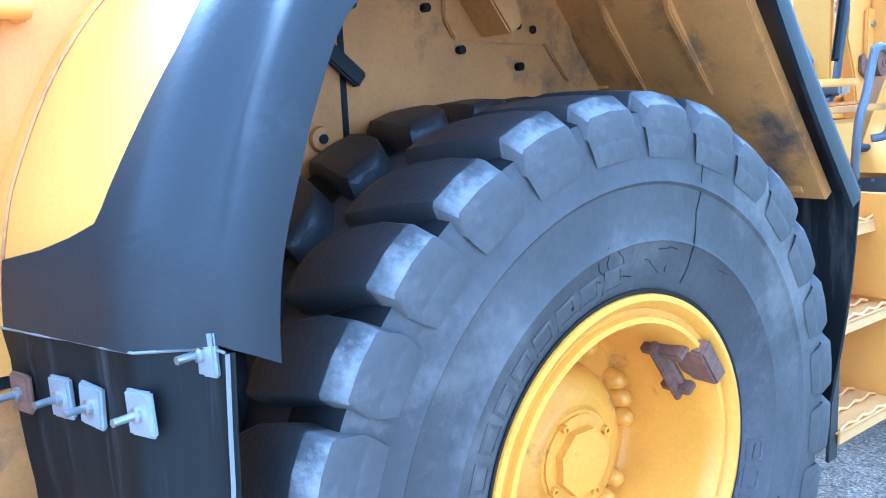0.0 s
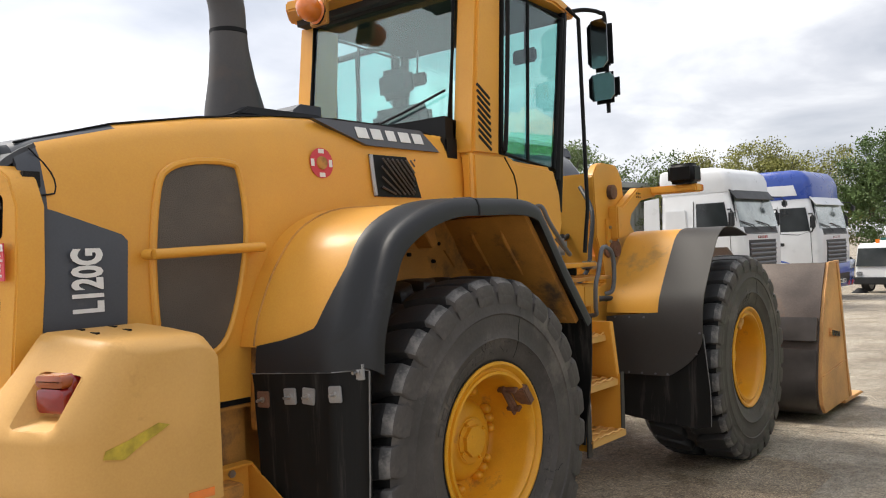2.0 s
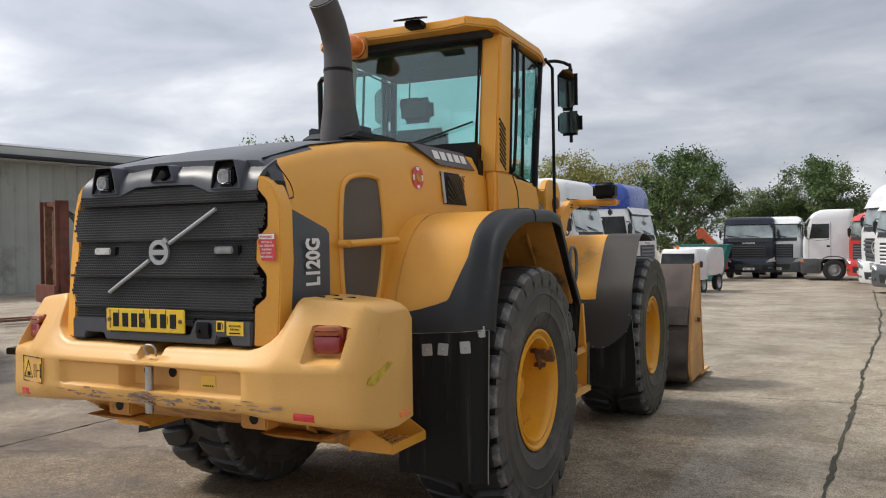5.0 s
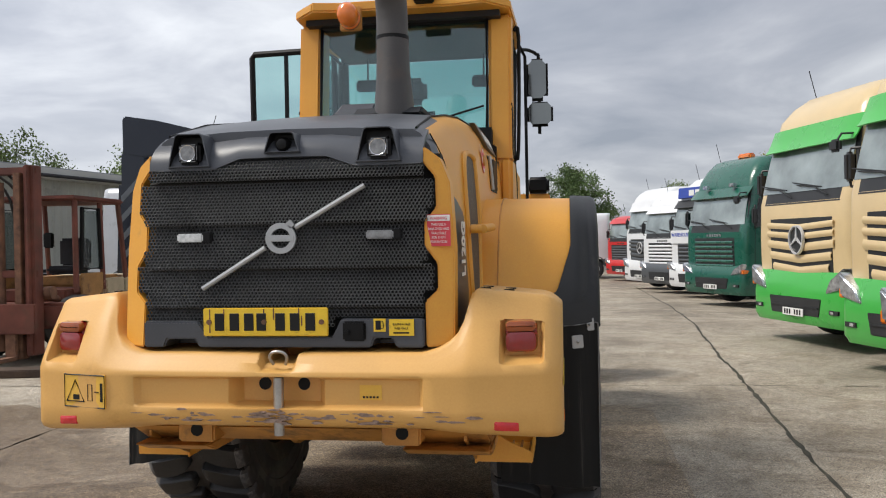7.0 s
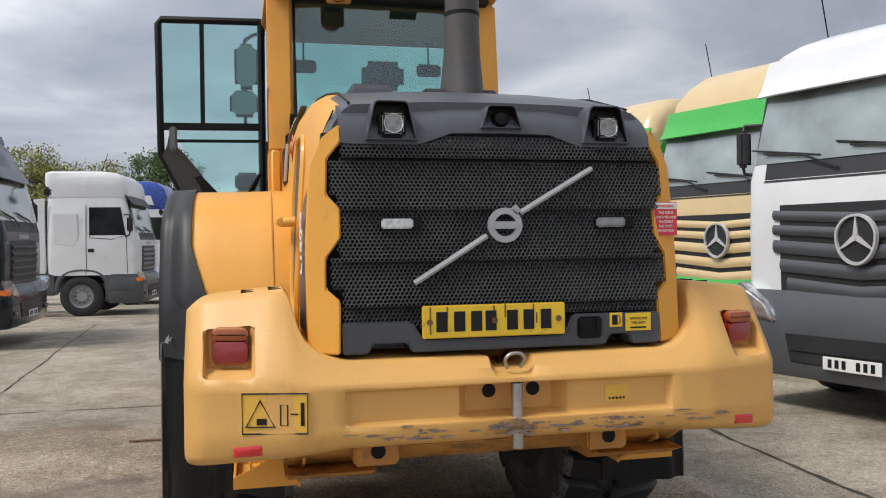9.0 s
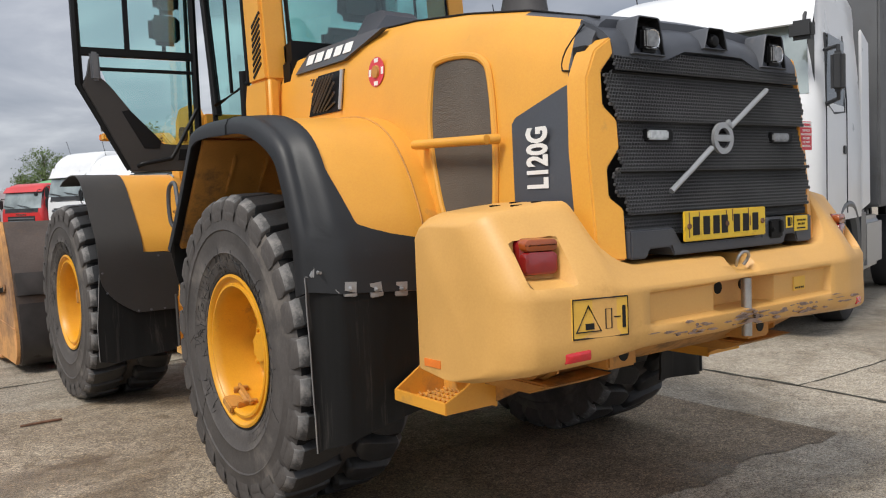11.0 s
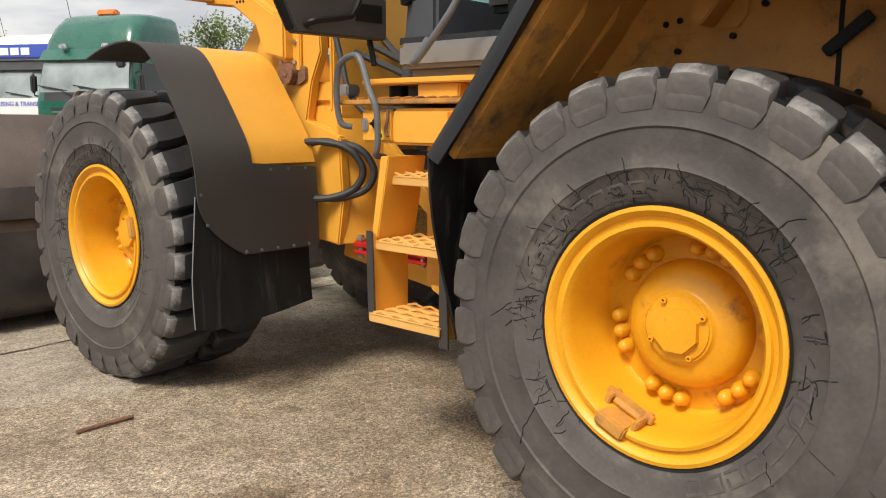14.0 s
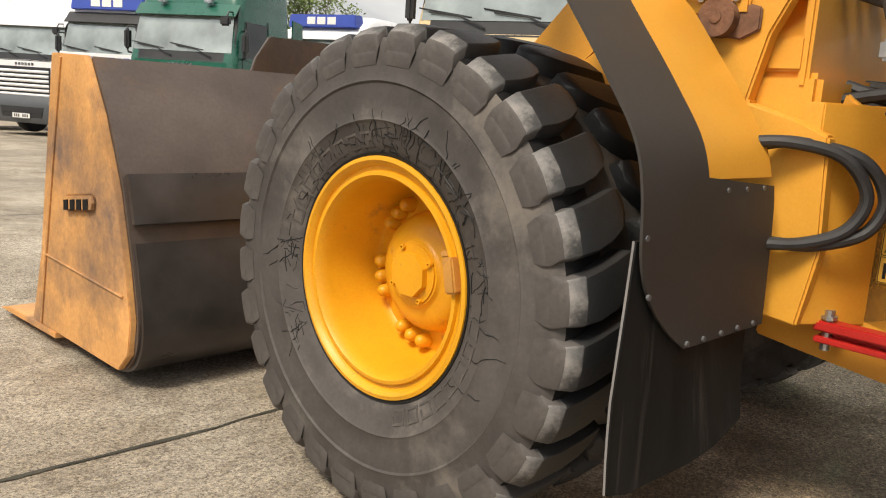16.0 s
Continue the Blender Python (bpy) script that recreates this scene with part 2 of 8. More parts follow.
def sheet(rows, thick=0.01):
    """A grid of points as a plate with thickness."""
    bm = bmesh.new()
    g = [[Vector(p) for p in row] for row in rows]
    h, w = len(g), len(g[0])

    def normal(i, j):
        a = g[min(i + 1, h - 1)][j] - g[max(i - 1, 0)][j]
        b = g[i][min(j + 1, w - 1)] - g[i][max(j - 1, 0)]
        c = a.cross(b)
        return c.normalized() if c.length > 1e-9 else Vector((0, 0, 1))

    top = [[bm.verts.new(g[i][j]) for j in range(w)] for i in range(h)]
    low = [[bm.verts.new(g[i][j] - thick * normal(i, j)) for j in range(w)] for i in range(h)]
    for i in range(h - 1):
        for j in range(w - 1):
            bm.faces.new((top[i][j], top[i + 1][j], top[i + 1][j + 1], top[i][j + 1]))
            bm.faces.new((low[i][j], low[i][j + 1], low[i + 1][j + 1], low[i + 1][j]))
    rim = [(i, 0) for i in range(h)] + [(h - 1, j) for j in range(1, w)] + [(i, w - 1) for i in range(h - 2, -1, -1)] + [(0, j) for j in range(w - 2, 0, -1)]
    for (a, b), (c, d) in zip(rim, rim[1:] + rim[:1]):
        bm.faces.new((top[a][b], low[a][b], low[c][d], top[c][d]))
    bmesh.ops.recalc_face_normals(bm, faces=bm.faces)
    return bm


def lerp(a, b, t):
    return a + (b - a) * t


def polyline(pts, n):
    """n points evenly along a polyline of tuples."""
    p = [Vector(q) for q in pts]
    ls = [0.0]
    for a, b in zip(p, p[1:]):
        ls.append(ls[-1] + (b - a).length)
    out = []
    for i in range(n):
        s = ls[-1] * i / (n - 1)
        k = max(j for j in range(len(p) - 1) if ls[j] <= s + 1e-9)
        out.append(p[k].lerp(p[k + 1], min(1, (s - ls[k]) / max(1e-9, ls[k + 1] - ls[k]))))
    return out


def letters(text, size, m, depth=0.002, squeeze=1.0, bold=0.0):
    """Lettering as a mesh; m puts its middle, x along the line and y up the letters."""
    cu = bpy.data.curves.new("t", "FONT")
    cu.body, cu.size, cu.extrude, cu.align_x, cu.align_y, cu.offset = text, size, depth, "CENTER", "CENTER", bold
    cu.resolution_u = 3
    ob = bpy.data.objects.new("t", cu)
    scene.collection.objects.link(ob)
    dg = bpy.context.evaluated_depsgraph_get()
    me = bpy.data.meshes.new_from_object(ob.evaluated_get(dg))
    bm = bmesh.new()
    bm.from_mesh(me)
    bpy.data.objects.remove(ob)
    bpy.data.curves.remove(cu)
    bpy.data.meshes.remove(me)
    return moved(bm, m @ Matrix.Diagonal((squeeze, 1, 1, 1)))


def facing(x, y, z, right, up):
    """A pose whose x runs along right and y along up."""
    r, u = Vector(right).normalized(), Vector(up).normalized()
    n = r.cross(u).normalized()
    u = n.cross(r)
    return Matrix(((r.x, u.x, n.x, x), (r.y, u.y, n.y, y), (r.z, u.z, n.z, z), (0, 0, 0, 1)))


def bars(w, h, count, m, depth=0.0015, gap=0.35, seed=1):
    """Plain bars in the place of writing."""
    rng = random.Random(seed)
    out = []
    step = w / count
    for i in range(count):
        ww = step * (1 - gap) * rng.uniform(0.75, 1.0)
        x = -w / 2 + step * (i + 0.5)
        out.append(box(x - ww / 2, x + ww / 2, -h / 2, h / 2, 0, depth))
    return moved(merge(*out), m)

YELLOW = material("yellow_paint", (0.74, 0.350, 0.042), 0.48, var=0.07, scale=2.2, grain=0.02, coat=0.10, dirt=(0.30, 0.20, 0.09), dirt_amount=0.12, dirt_scale=1.6)
YELLOW_WORN = material("faded_yellow_paint", (0.67, 0.372, 0.105), 0.45, var=0.06, scale=3, grain=0.008, dirt=(0.45, 0.24, 0.06), dirt_amount=0.14, dirt_scale=2.2)
YELLOW_DEEP = material("wheel_paint", (0.72, 0.335, 0.014), 0.42, var=0.1, scale=5, grain=0.05, dirt=(0.22, 0.11, 0.05), dirt_amount=0.22, dirt_scale=5)
YELLOW_DIRTY = material("grimy_yellow_paint", (0.52, 0.245, 0.05), 0.55, var=0.2, scale=4, grain=0.06, dirt=(0.12, 0.08, 0.05), dirt_amount=0.45, dirt_scale=3.5)
# tyre rubber coloured near black: shade between the lugs and at the bead
GROOVE_SHADE = material("groove_rubber", (0.009, 0.009, 0.0095), 0.7, var=0.3, scale=8, grain=0.1)
RUBBER = material("tyre_rubber", (0.026, 0.0265, 0.028), 0.5, var=0.25, scale=7, grain=0.18, grain_scale=90, dirt=(0.085, 0.078, 0.072), dirt_amount=0.28, dirt_scale=3)
SIDEWALL = material("worn_sidewall_rubber", (0.066, 0.059, 0.055), 0.7, var=0.32, scale=5, grain=0.12, grain_scale=60, dirt=(0.17, 0.15, 0.13), dirt_amount=0.45, dirt_scale=2.6)
WORN_EDGE = material("scuffed_rubber_edge", (0.105, 0.103, 0.102), 0.75, var=0.45, scale=14, grain=0.25, grain_scale=70, dirt=(0.25, 0.235, 0.22), dirt_amount=0.5, dirt_scale=9)
BLACK_FLAP = material("black_rubber_sheet", (0.009, 0.0088, 0.0085), 0.6, var=0.4, scale=6, grain=0.05, dirt=(0.06, 0.053, 0.047), dirt_amount=0.36, dirt_scale=9)
streaked(BLACK_FLAP, (1.0, 1.0, 0.3))
streaked(BLACK_FLAP, (1.6, 1.6, 0.22))
BLACK_TRIM = material("black_plastic_trim", (0.012, 0.013, 0.015), 0.52, var=0.18, scale=2.5, grain=0.05, dirt=(0.055, 0.055, 0.058), dirt_amount=0.18, dirt_scale=2.6)
GREY_PANEL = material("charcoal_paint", (0.062, 0.067, 0.079), 0.38, var=0.12, scale=3, grain=0.02, dirt=(0.15, 0.14, 0.13), dirt_amount=0.14)
GREY_FENDER = material("grey_brown_rubber", (0.038, 0.034, 0.031), 0.6, var=0.15, scale=3, grain=0.05, dirt=(0.07, 0.06, 0.05), dirt_amount=0.2)
DARK = material("black_steel", (0.005, 0.005, 0.0055), 0.5, var=0.25, scale=8, grain=0.04)
DARK_INSIDE = material("dark_grey_plastic", (0.03, 0.031, 0.034), 0.6, var=0.2, scale=6, grain=0.08)
MESH_METAL = material("brown_grey_mesh", (0.105, 0.088, 0.070), 0.6, var=0.2, scale=3, grain=0.6, grain_scale=260, dirt=(0.16, 0.13, 0.10), dirt_amount=0.25)
STEEL = material("bare_steel", (0.42, 0.41, 0.40), 0.38, metal=0.85, var=0.2, scale=12, grain=0.06)
CHROME = material("polished_metal", (0.75, 0.75, 0.76), 0.16, metal=1.0, var=0.05, scale=10)
SILVER = material("silver_paint", (0.42, 0.43, 0.44), 0.35, metal=0.5, var=0.08, scale=10)
RUST = material("rusty_steel", (0.17, 0.085, 0.05), 0.8, var=0.35, scale=9, grain=0.3, grain_scale=70, dirt=(0.07, 0.04, 0.03), dirt_amount=0.4, dirt_scale=5)
BUCKET_STEEL = material("brown_worn_steel", (0.105, 0.080, 0.066), 0.36, metal=0.2, var=0.3, scale=2.6, grain=0.1, grain_scale=60, dirt=(0.17, 0.10, 0.06), dirt_amount=0.4, dirt_scale=1.4)
BUCKET_EDGE = material("rust_orange_steel", (0.60, 0.305, 0.105), 0.6, var=0.25, scale=2, grain=0.15, grain_scale=50, dirt=(0.17, 0.11, 0.08), dirt_amount=0.5, dirt_scale=1.1)
WHITE = material("white_paint", (0.74, 0.75, 0.76), 0.32, var=0.04, scale=3, coat=0.3, dirt=(0.45, 0.43, 0.40), dirt_amount=0.06)
WHITE_MARK = material("white_marking", (0.78, 0.78, 0.76), 0.5, var=0.04, scale=20)
BLACK_MARK = material("black_marking", (0.015, 0.015, 0.015), 0.5, var=0.1, scale=20)
RED_LENS = material("dark_red_lens", (0.24, 0.012, 0.012), 0.14, var=0.15, scale=10, coat=0.8)
ORANGE_LENS = material("amber_lens", (0.80, 0.20, 0.02), 0.18, var=0.15, scale=10, coat=0.8)
LAMP_AMBER = material("dull_amber_lens", (0.30, 0.065, 0.012), 0.2, var=0.2, scale=14, coat=0.6)
BRIGHT_RED = material("red_reflector_plastic", (0.55, 0.015, 0.02), 0.2, var=0.15, scale=30, coat=0.6)
DULL_LENS = material("dull_lens", (0.20, 0.205, 0.21), 0.12, var=0.35, scale=40, coat=0.7)
LAMP_GLASS = material("lamp_glass", (0.62, 0.63, 0.62), 0.10, metal=0.6, var=0.25, scale=60)
PLATE_YELLOW = material("yellow_plate", (0.78, 0.52, 0.03), 0.4, var=0.06, scale=10, dirt=(0.25, 0.15, 0.03), dirt_amount=0.15, dirt_scale=12)
RED_STICKER = material("red_sticker", (0.62, 0.05, 0.07), 0.45, var=0.06, scale=8)
RED_PAINT = material("red_paint", (0.52, 0.025, 0.02), 0.4, var=0.12, scale=8, grain=0.03)
RUBBER_HOSE = material("hose_rubber", (0.028, 0.028, 0.03), 0.55, var=0.2, scale=20, grain=0.05)
GREEN_VALVE = material("green_paint_small", (0.02, 0.25, 0.07), 0.4)
SEAT = material("seat_cloth", (0.035, 0.036, 0.042), 0.85, var=0.2, scale=12, grain=0.3)
CAB_GLASS = glass_material("green_tinted_glass", (0.74, 0.92, 0.90), clear=0.90)
MIRROR = material("mirror_glass", (0.17, 0.18, 0.18), 0.03, metal=1.0, var=0.01)
SIGN_YELLOW = material("faded_sign_yellow", (0.74, 0.43, 0.06), 0.5, var=0.06, scale=12, dirt=(0.40, 0.24, 0.06), dirt_amount=0.15, dirt_scale=10)
RAIL_GREY = material("grey_rail_paint", (0.11, 0.114, 0.122), 0.4, var=0.15, scale=12, grain=0.03, dirt=(0.22, 0.20, 0.18), dirt_amount=0.15)
SILL_GREY = material("grey_cab_paint", (0.20, 0.195, 0.19), 0.45, var=0.1, scale=4, grain=0.03, dirt=(0.30, 0.27, 0.22), dirt_amount=0.2)
EXHAUST = material("brown_grey_exhaust_paint", (0.062, 0.057, 0.056), 0.5, var=0.15, scale=4, grain=0.03, dirt=(0.10, 0.08, 0.07), dirt_amount=0.2)

# matt rubber and plastic reflect little
for m in (BLACK_FLAP, DARK, DARK_INSIDE, GROOVE_SHADE, BLACK_MARK):
    m.node_tree.nodes["Principled BSDF"].inputs["Specular IOR Level"].default_value = 0.22

# ---------------------------------------------------------------- ground
def ground_z(y):
    """The yard falls a little beyond the machine."""
    return -0.018 * min(18.0, max(0.0, y - 12.0))


def yard_material(name, tones, wet, wet_from, stones=1.2, soaked=None):
    """Worn ground: broad tones, stains, grit and shiny damp patches."""
    m = bpy.data.materials.new(name)
    m.use_nodes = True
    n, l = m.node_tree.nodes, m.node_tree.links
    p = n["Principled BSDF"]
    tc = n.new("ShaderNodeTexCoord")

    def noise_at(scale, detail=6, rough=0.6, dist=0.0):
        q = n.new("ShaderNodeTexNoise")
        q.inputs["Scale"].default_value, q.inputs["Detail"].default_value = scale, detail
        q.inputs["Roughness"].default_value, q.inputs["Distortion"].default_value = rough, dist
        l.new(tc.outputs["Object"], q.inputs["Vector"])
        return q.outputs["Fac"]

    def ramp(fac, stops):
        r = n.new("ShaderNodeValToRGB")
        r.color_ramp.elements[0].position, r.color_ramp.elements[0].color = stops[0][0], (*stops[0][1], 1)
        r.color_ramp.elements[1].position, r.color_ramp.elements[1].color = stops[-1][0], (*stops[-1][1], 1)
        for pos, c in stops[1:-1]:
            r.color_ramp.elements.new(pos).color = (*c, 1)
        l.new(fac, r.inputs[0])
        return r.outputs[0]

    def mix(fac, a, b, kind="MIX"):
        q = n.new("ShaderNodeMix")
        q.data_type, q.blend_type = "RGBA", kind
        for sock, v in ((q.inputs[0], fac), (q.inputs[6], a), (q.inputs[7], b)):
            if isinstance(v, (int, float)):
                sock.default_value = v
            elif isinstance(v, tuple):
                sock.default_value = (*v, 1)
            else:
                l.new(v, sock)
        return q.outputs[2]

    base = ramp(noise_at(0.45, 8, 0.62), [(0.34, tones[0]), (0.5, tones[1]), (0.66, tones[2])])
    stain = ramp(noise_at(1.7, 9, 0.7, 0.6), [(0.38, (0.62, 0.58, 0.53)), (0.56, (1.0, 1.0, 1.0))])
    col = mix(0.8, base, stain, "MULTIPLY")
    broad = ramp(noise_at(0.16, 8, 0.6, 0.5), [(0.40, (0.74, 0.71, 0.66)), (0.52, (1, 1, 1))])
    col = mix(0.3, col, broad, "MULTIPLY")
    patch = ramp(noise_at(13, 5, 0.7), [(0.40, (0.80, 0.78, 0.75)), (0.5, (1, 1, 1)), (0.6, (1.12, 1.11, 1.09))])
    col = mix(0.9, col, patch, "MULTIPLY")
    spot = ramp(noise_at(58, 3, 0.7), [(0.42, (0.70, 0.68, 0.66)), (0.5, (1, 1, 1)), (0.58, (1.2, 1.18, 1.14))])
    col = mix(0.9, col, spot, "MULTIPLY")
    grit = ramp(noise_at(170, 2, 0.8), [(0.42, (0.55, 0.53, 0.5)), (0.55, (1.2, 1.17, 1.12))])
    col = mix(0.7, col, grit, "MULTIPLY")
    # pale and dark stones bound into the surface
    cell = n.new("ShaderNodeTexVoronoi")
    cell.inputs["Scale"].default_value = 130
    l.new(tc.outputs["Object"], cell.inputs["Vector"])
    one = n.new("ShaderNodeSeparateColor")
    l.new(cell.outputs["Color"], one.inputs[0])
    stone = ramp(one.outputs[0], [(0.06, (0.50, 0.47, 0.45)), (0.3, (0.92, 0.92, 0.92)), (0.75, (1.08, 1.08, 1.07)), (0.93, (stones, stones * 0.97, stones * 0.88))])
    col = mix(1.0, col, stone, "MULTIPLY")
    # damp patches: darker and shiny
    damp = ramp(noise_at(0.23, 7, 0.6, 0.8), [(wet_from, (0, 0, 0)), (wet_from + 0.08, (1, 1, 1))])
    col = mix(damp, col, mix(1.0, col, wet, "MULTIPLY"))
    # oily brown soil near the machine
    if soaked:
        sep = n.new("ShaderNodeSeparateXYZ")
        l.new(tc.outputs["Object"], sep.inputs[0])
        band = n.new("ShaderNodeMapRange")
        band.inputs[1].default_value, band.inputs[2].default_value = soaked
        l.new(sep.outputs[1], band.inputs[0])
        ragged = n.new("ShaderNodeMath")
        ragged.operation = "MULTIPLY_ADD"
        l.new(noise_at(1.3, 7, 0.65), ragged.inputs[0])
        ragged.inputs[1].default_value = 1.6
        l.new(band.outputs[0], ragged.inputs[2])
        soak = ramp(ragged.outputs[0], [(0.95, (0, 0, 0)), (1.45, (1, 1, 1))])
        col = mix(soak, col, mix(1.0, col, (0.70, 0.66, 0.61), "MULTIPLY"))
    l.new(col, p.inputs["Base Color"])
    rr = n.new("ShaderNodeMapRange")
    rr.inputs[3].default_value, rr.inputs[4].default_value = 0.78, 0.30
    l.new(damp, rr.inputs[0])
    l.new(rr.outputs[0], p.inputs["Roughness"])
    bump = n.new("ShaderNodeBump")
    bump.inputs["Strength"].default_value, bump.inputs["Distance"].default_value = 0.55, 0.012
    add = n.new("ShaderNodeMath")
    add.operation = "ADD"
    l.new(noise_at(70, 5, 0.75), add.inputs[0])
    l.new(noise_at(9, 5, 0.6), add.inputs[1])
    l.new(add.outputs[0], bump.inputs["Height"])
    l.new(bump.outputs[0], p.inputs["Normal"])
    return m


GROUND = yard_material("yard_concrete", ((0.27, 0.242, 0.206), (0.41, 0.375, 0.322), (0.51, 0.468, 0.406)), (0.82, 0.81, 0.81), 0.62)
ASPHALT = yard_material("worn_brown_surfacing", ((0.24, 0.20, 0.155), (0.33, 0.28, 0.22), (0.43, 0.375, 0.31)), (0.72, 0.68, 0.63), 0.50, 1.7, (0.35, -0.75))
CRACK = material("dark_joint", (0.045, 0.042, 0.03), 0.95, var=0.5, scale=5, grain=0.4)
bm = bmesh.new()
ys = [-400, -60, -20, -10, -5, 0, 4, 6, 8, 12, 16, 20, 25, 30, 40, 60, 100, 200, 600]
xs = [-500, -80, -30, -12, -5, 0, 5, 12, 30, 80, 500]
vs = [[bm.verts.new((x, y, ground_z(min(y, 90)))) for x in xs] for y in ys]
for i in range(len(ys) - 1):
    for j in range(len(xs) - 1):
        bm.faces.new((vs[i][j], vs[i][j + 1], vs[i + 1][j + 1], vs[i + 1][j]))
ground = tagged(link("ground", bm, GROUND), "grey-brown concrete yard, damp in patches", "ground", kind="structure")


def wavy_strip(pts, w0, seed, depth=0.0):
    """A thin ragged joint along a line on the ground."""
    rng = random.Random(seed)
    p = polyline([(a, b, 0) for a, b in pts], max(20, int(sum(math.dist(u, v) for u, v in zip(pts, pts[1:])) / 0.12)))
    bm = bmesh.new()
    left, right = [], []
    drift = 0.0
    for i, q in enumerate(p):
        d = (p[min(i + 1, len(p) - 1)] - p[max(i - 1, 0)]).normalized()
        nrm = Vector((-d.y, d.x, 0))
        drift = 0.85 * drift + rng.uniform(-0.012, 0.012)
        w = w0 * rng.uniform(0.35, 1.5)
        z = ground_z(q.y) + 0.004
        left.append(bm.verts.new((*(q + nrm * (drift + w))[:2], z)))
        right.append(bm.verts.new((*(q + nrm * (drift - w))[:2], z)))
    for i in range(len(p) - 1):
        bm.faces.new((left[i], right[i], right[i + 1], left[i + 1]))
    return bm


joints = [([(2.66, -9), (2.74, -1.5), (2.80, 0.5), (2.86, 2.0), (2.99, 3.8), (3.18, 7.5), (3.42, 11.0), (3.6, 16), (3.75, 30)], 0.020), ([(-3.5, -9), (-3.5, 4.3), (-3.65, 7), (-3.8, 9.5), (-4.0, 14)], 0.012), ([(-8, 3.9), (-2.1, 3.97), (-1.2, 4.03), (1.3, 4.2)], 0.010), ([(1.2, 4.33), (3.0, 4.40), (9, 4.5)], 0.006), ([(3.3, 9.6), (-9, 9.2)], 0.007), ([(3.5, 13.2), (-6, 13.5)], 0.007), ([(2.78, -0.55), (9, -0.6)], 0.007)]
for k, (pts, w) in enumerate(joints):
    tagged(link("slab_joint", wavy_strip(pts, w, k), CRACK, ground), "", "", "", "")
# brown surfacing under the machine, ending in a ragged edge behind it
rng = random.Random(8)
edge = []
x = -9.0
while x < 1.9:
    edge.append((x, -1.36 + 0.05 * math.sin(x * 1.3) + 0.03 * math.sin(x * 7) + rng.uniform(-0.03, 0.03)))
    x += rng.uniform(0.06, 0.16)
bm = bmesh.new()
near = [bm.verts.new((a, b, 0.004)) for a, b in edge]
far = [bm.verts.new((a, 3.0 + 0.25 * math.sin(a * 1.7) + 0.1 * math.sin(a * 5) + rng.uniform(-0.06, 0.06), 0.004)) for a, b in edge]
for k in range(len(edge) - 1):
    bm.faces.new((near[k], near[k + 1], far[k + 1], far[k]))
tagged(link("surfacing_patch", bm, ASPHALT, ground), "worn brown surfacing with a ragged edge")

# ---------------------------------------------------------------- the wheel loader
loader = thing("wheel_loader", "worn yellow wheel loader with black tyres on damp concrete", "wheel loader", Matrix.Diagonal((0.9417, 0.9417, 0.9417, 1)))
HUB_Z, REAR_Y, FRONT_Y, TRACK, LUGS = 0.805, 0.0, 3.36, 1.035, 28


SIDE = [(0.365, 0.235), (0.40, 0.272), (0.45, 0.292), (0.505, 0.302), (0.512, 0.309), (0.522, 0.304), (0.57, 0.307), (0.625, 0.307),
        (0.632, 0.313), (0.645, 0.308), (0.685, 0.307), (0.735, 0.303), (0.765, 0.288), (0.775, 0.262)]


def side_at(r):
    """How far out the sidewall lies at a radius."""
    for (a, u), (b, v) in zip(SIDE, SIDE[1:]):
        if r <= b:
            return lerp(u, v, max(0.0, (r - a) / (b - a)))
    return SIDE[-1][1]


def tyre_mesh():
    """Carcass between its two sidewalls, axis along x, outer side at +x. Material 0: tread floor and bead, darkened for
    shade, 1: sidewall.
    """
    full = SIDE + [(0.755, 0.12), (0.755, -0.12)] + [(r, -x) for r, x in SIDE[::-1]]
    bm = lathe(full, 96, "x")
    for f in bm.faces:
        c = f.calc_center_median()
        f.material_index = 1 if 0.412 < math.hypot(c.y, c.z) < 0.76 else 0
    return bm


def lug_mesh(s, wear):
    """One broad tread block on the side s of the tyre, at the angle 0, with a chamfered edge; its shoulder runs down the sidewall."""
    pitch = 2 * math.pi / LUGS
    rings = []
    # stations across the tyre: x, lean of the block, half widths at foot and top, base radius, top radius
    for x, lean, foot, half, base, top in ((0.3085, 0.0, 0.34, 0.31, 0.680, 0.702), (0.3120, 0.0, 0.40, 0.33, 0.712, 0.752), (0.3085, 0.0, 0.42, 0.34, 0.735, 0.777), (0.3055, 0.01, 0.42, 0.35, 0.738, 0.783), (0.272, 0.03, 0.45, 0.365, 0.735, 0.8085), (0.266, 0.035, 0.46, 0.365, 0.735, 0.8105),
                                           (0.20, 0.09, 0.46, 0.385, 0.725, 0.815), (0.13, 0.20, 0.45, 0.38, 0.725, 0.816), (0.075, 0.33, 0.40, 0.34, 0.725, 0.815), (0.045, 0.42, 0.34, 0.25, 0.725, 0.810), (0.032, 0.45, 0.25, 0.16, 0.725, 0.796)):
        t, e = top + wear, 0.035 * pitch
        a0, a1 = (lean - half) * pitch, (lean + half) * pitch
        f0, f1 = (lean - foot) * pitch, (lean + foot) * pitch
        rings.append([(s * x, math.cos(a) * r, math.sin(a) * r) for a, r in ((f0, base), (a0, t - 0.007), (a0 + e, t - 0.001), (lerp(a0, a1, 0.5), t + 0.002), (a1 - e, t - 0.001), (a1, t - 0.007), (f1, base))])
    bm = loft(rings)
    for f in bm.faces:
        c = f.calc_center_median()
        r = math.hypot(c.y, c.z)
        f.material_index = 2 if 0.268 < abs(c.x) < 0.306 and r > 0.768 + wear else 1 if abs(c.x) > 0.275 else 0
    return bm


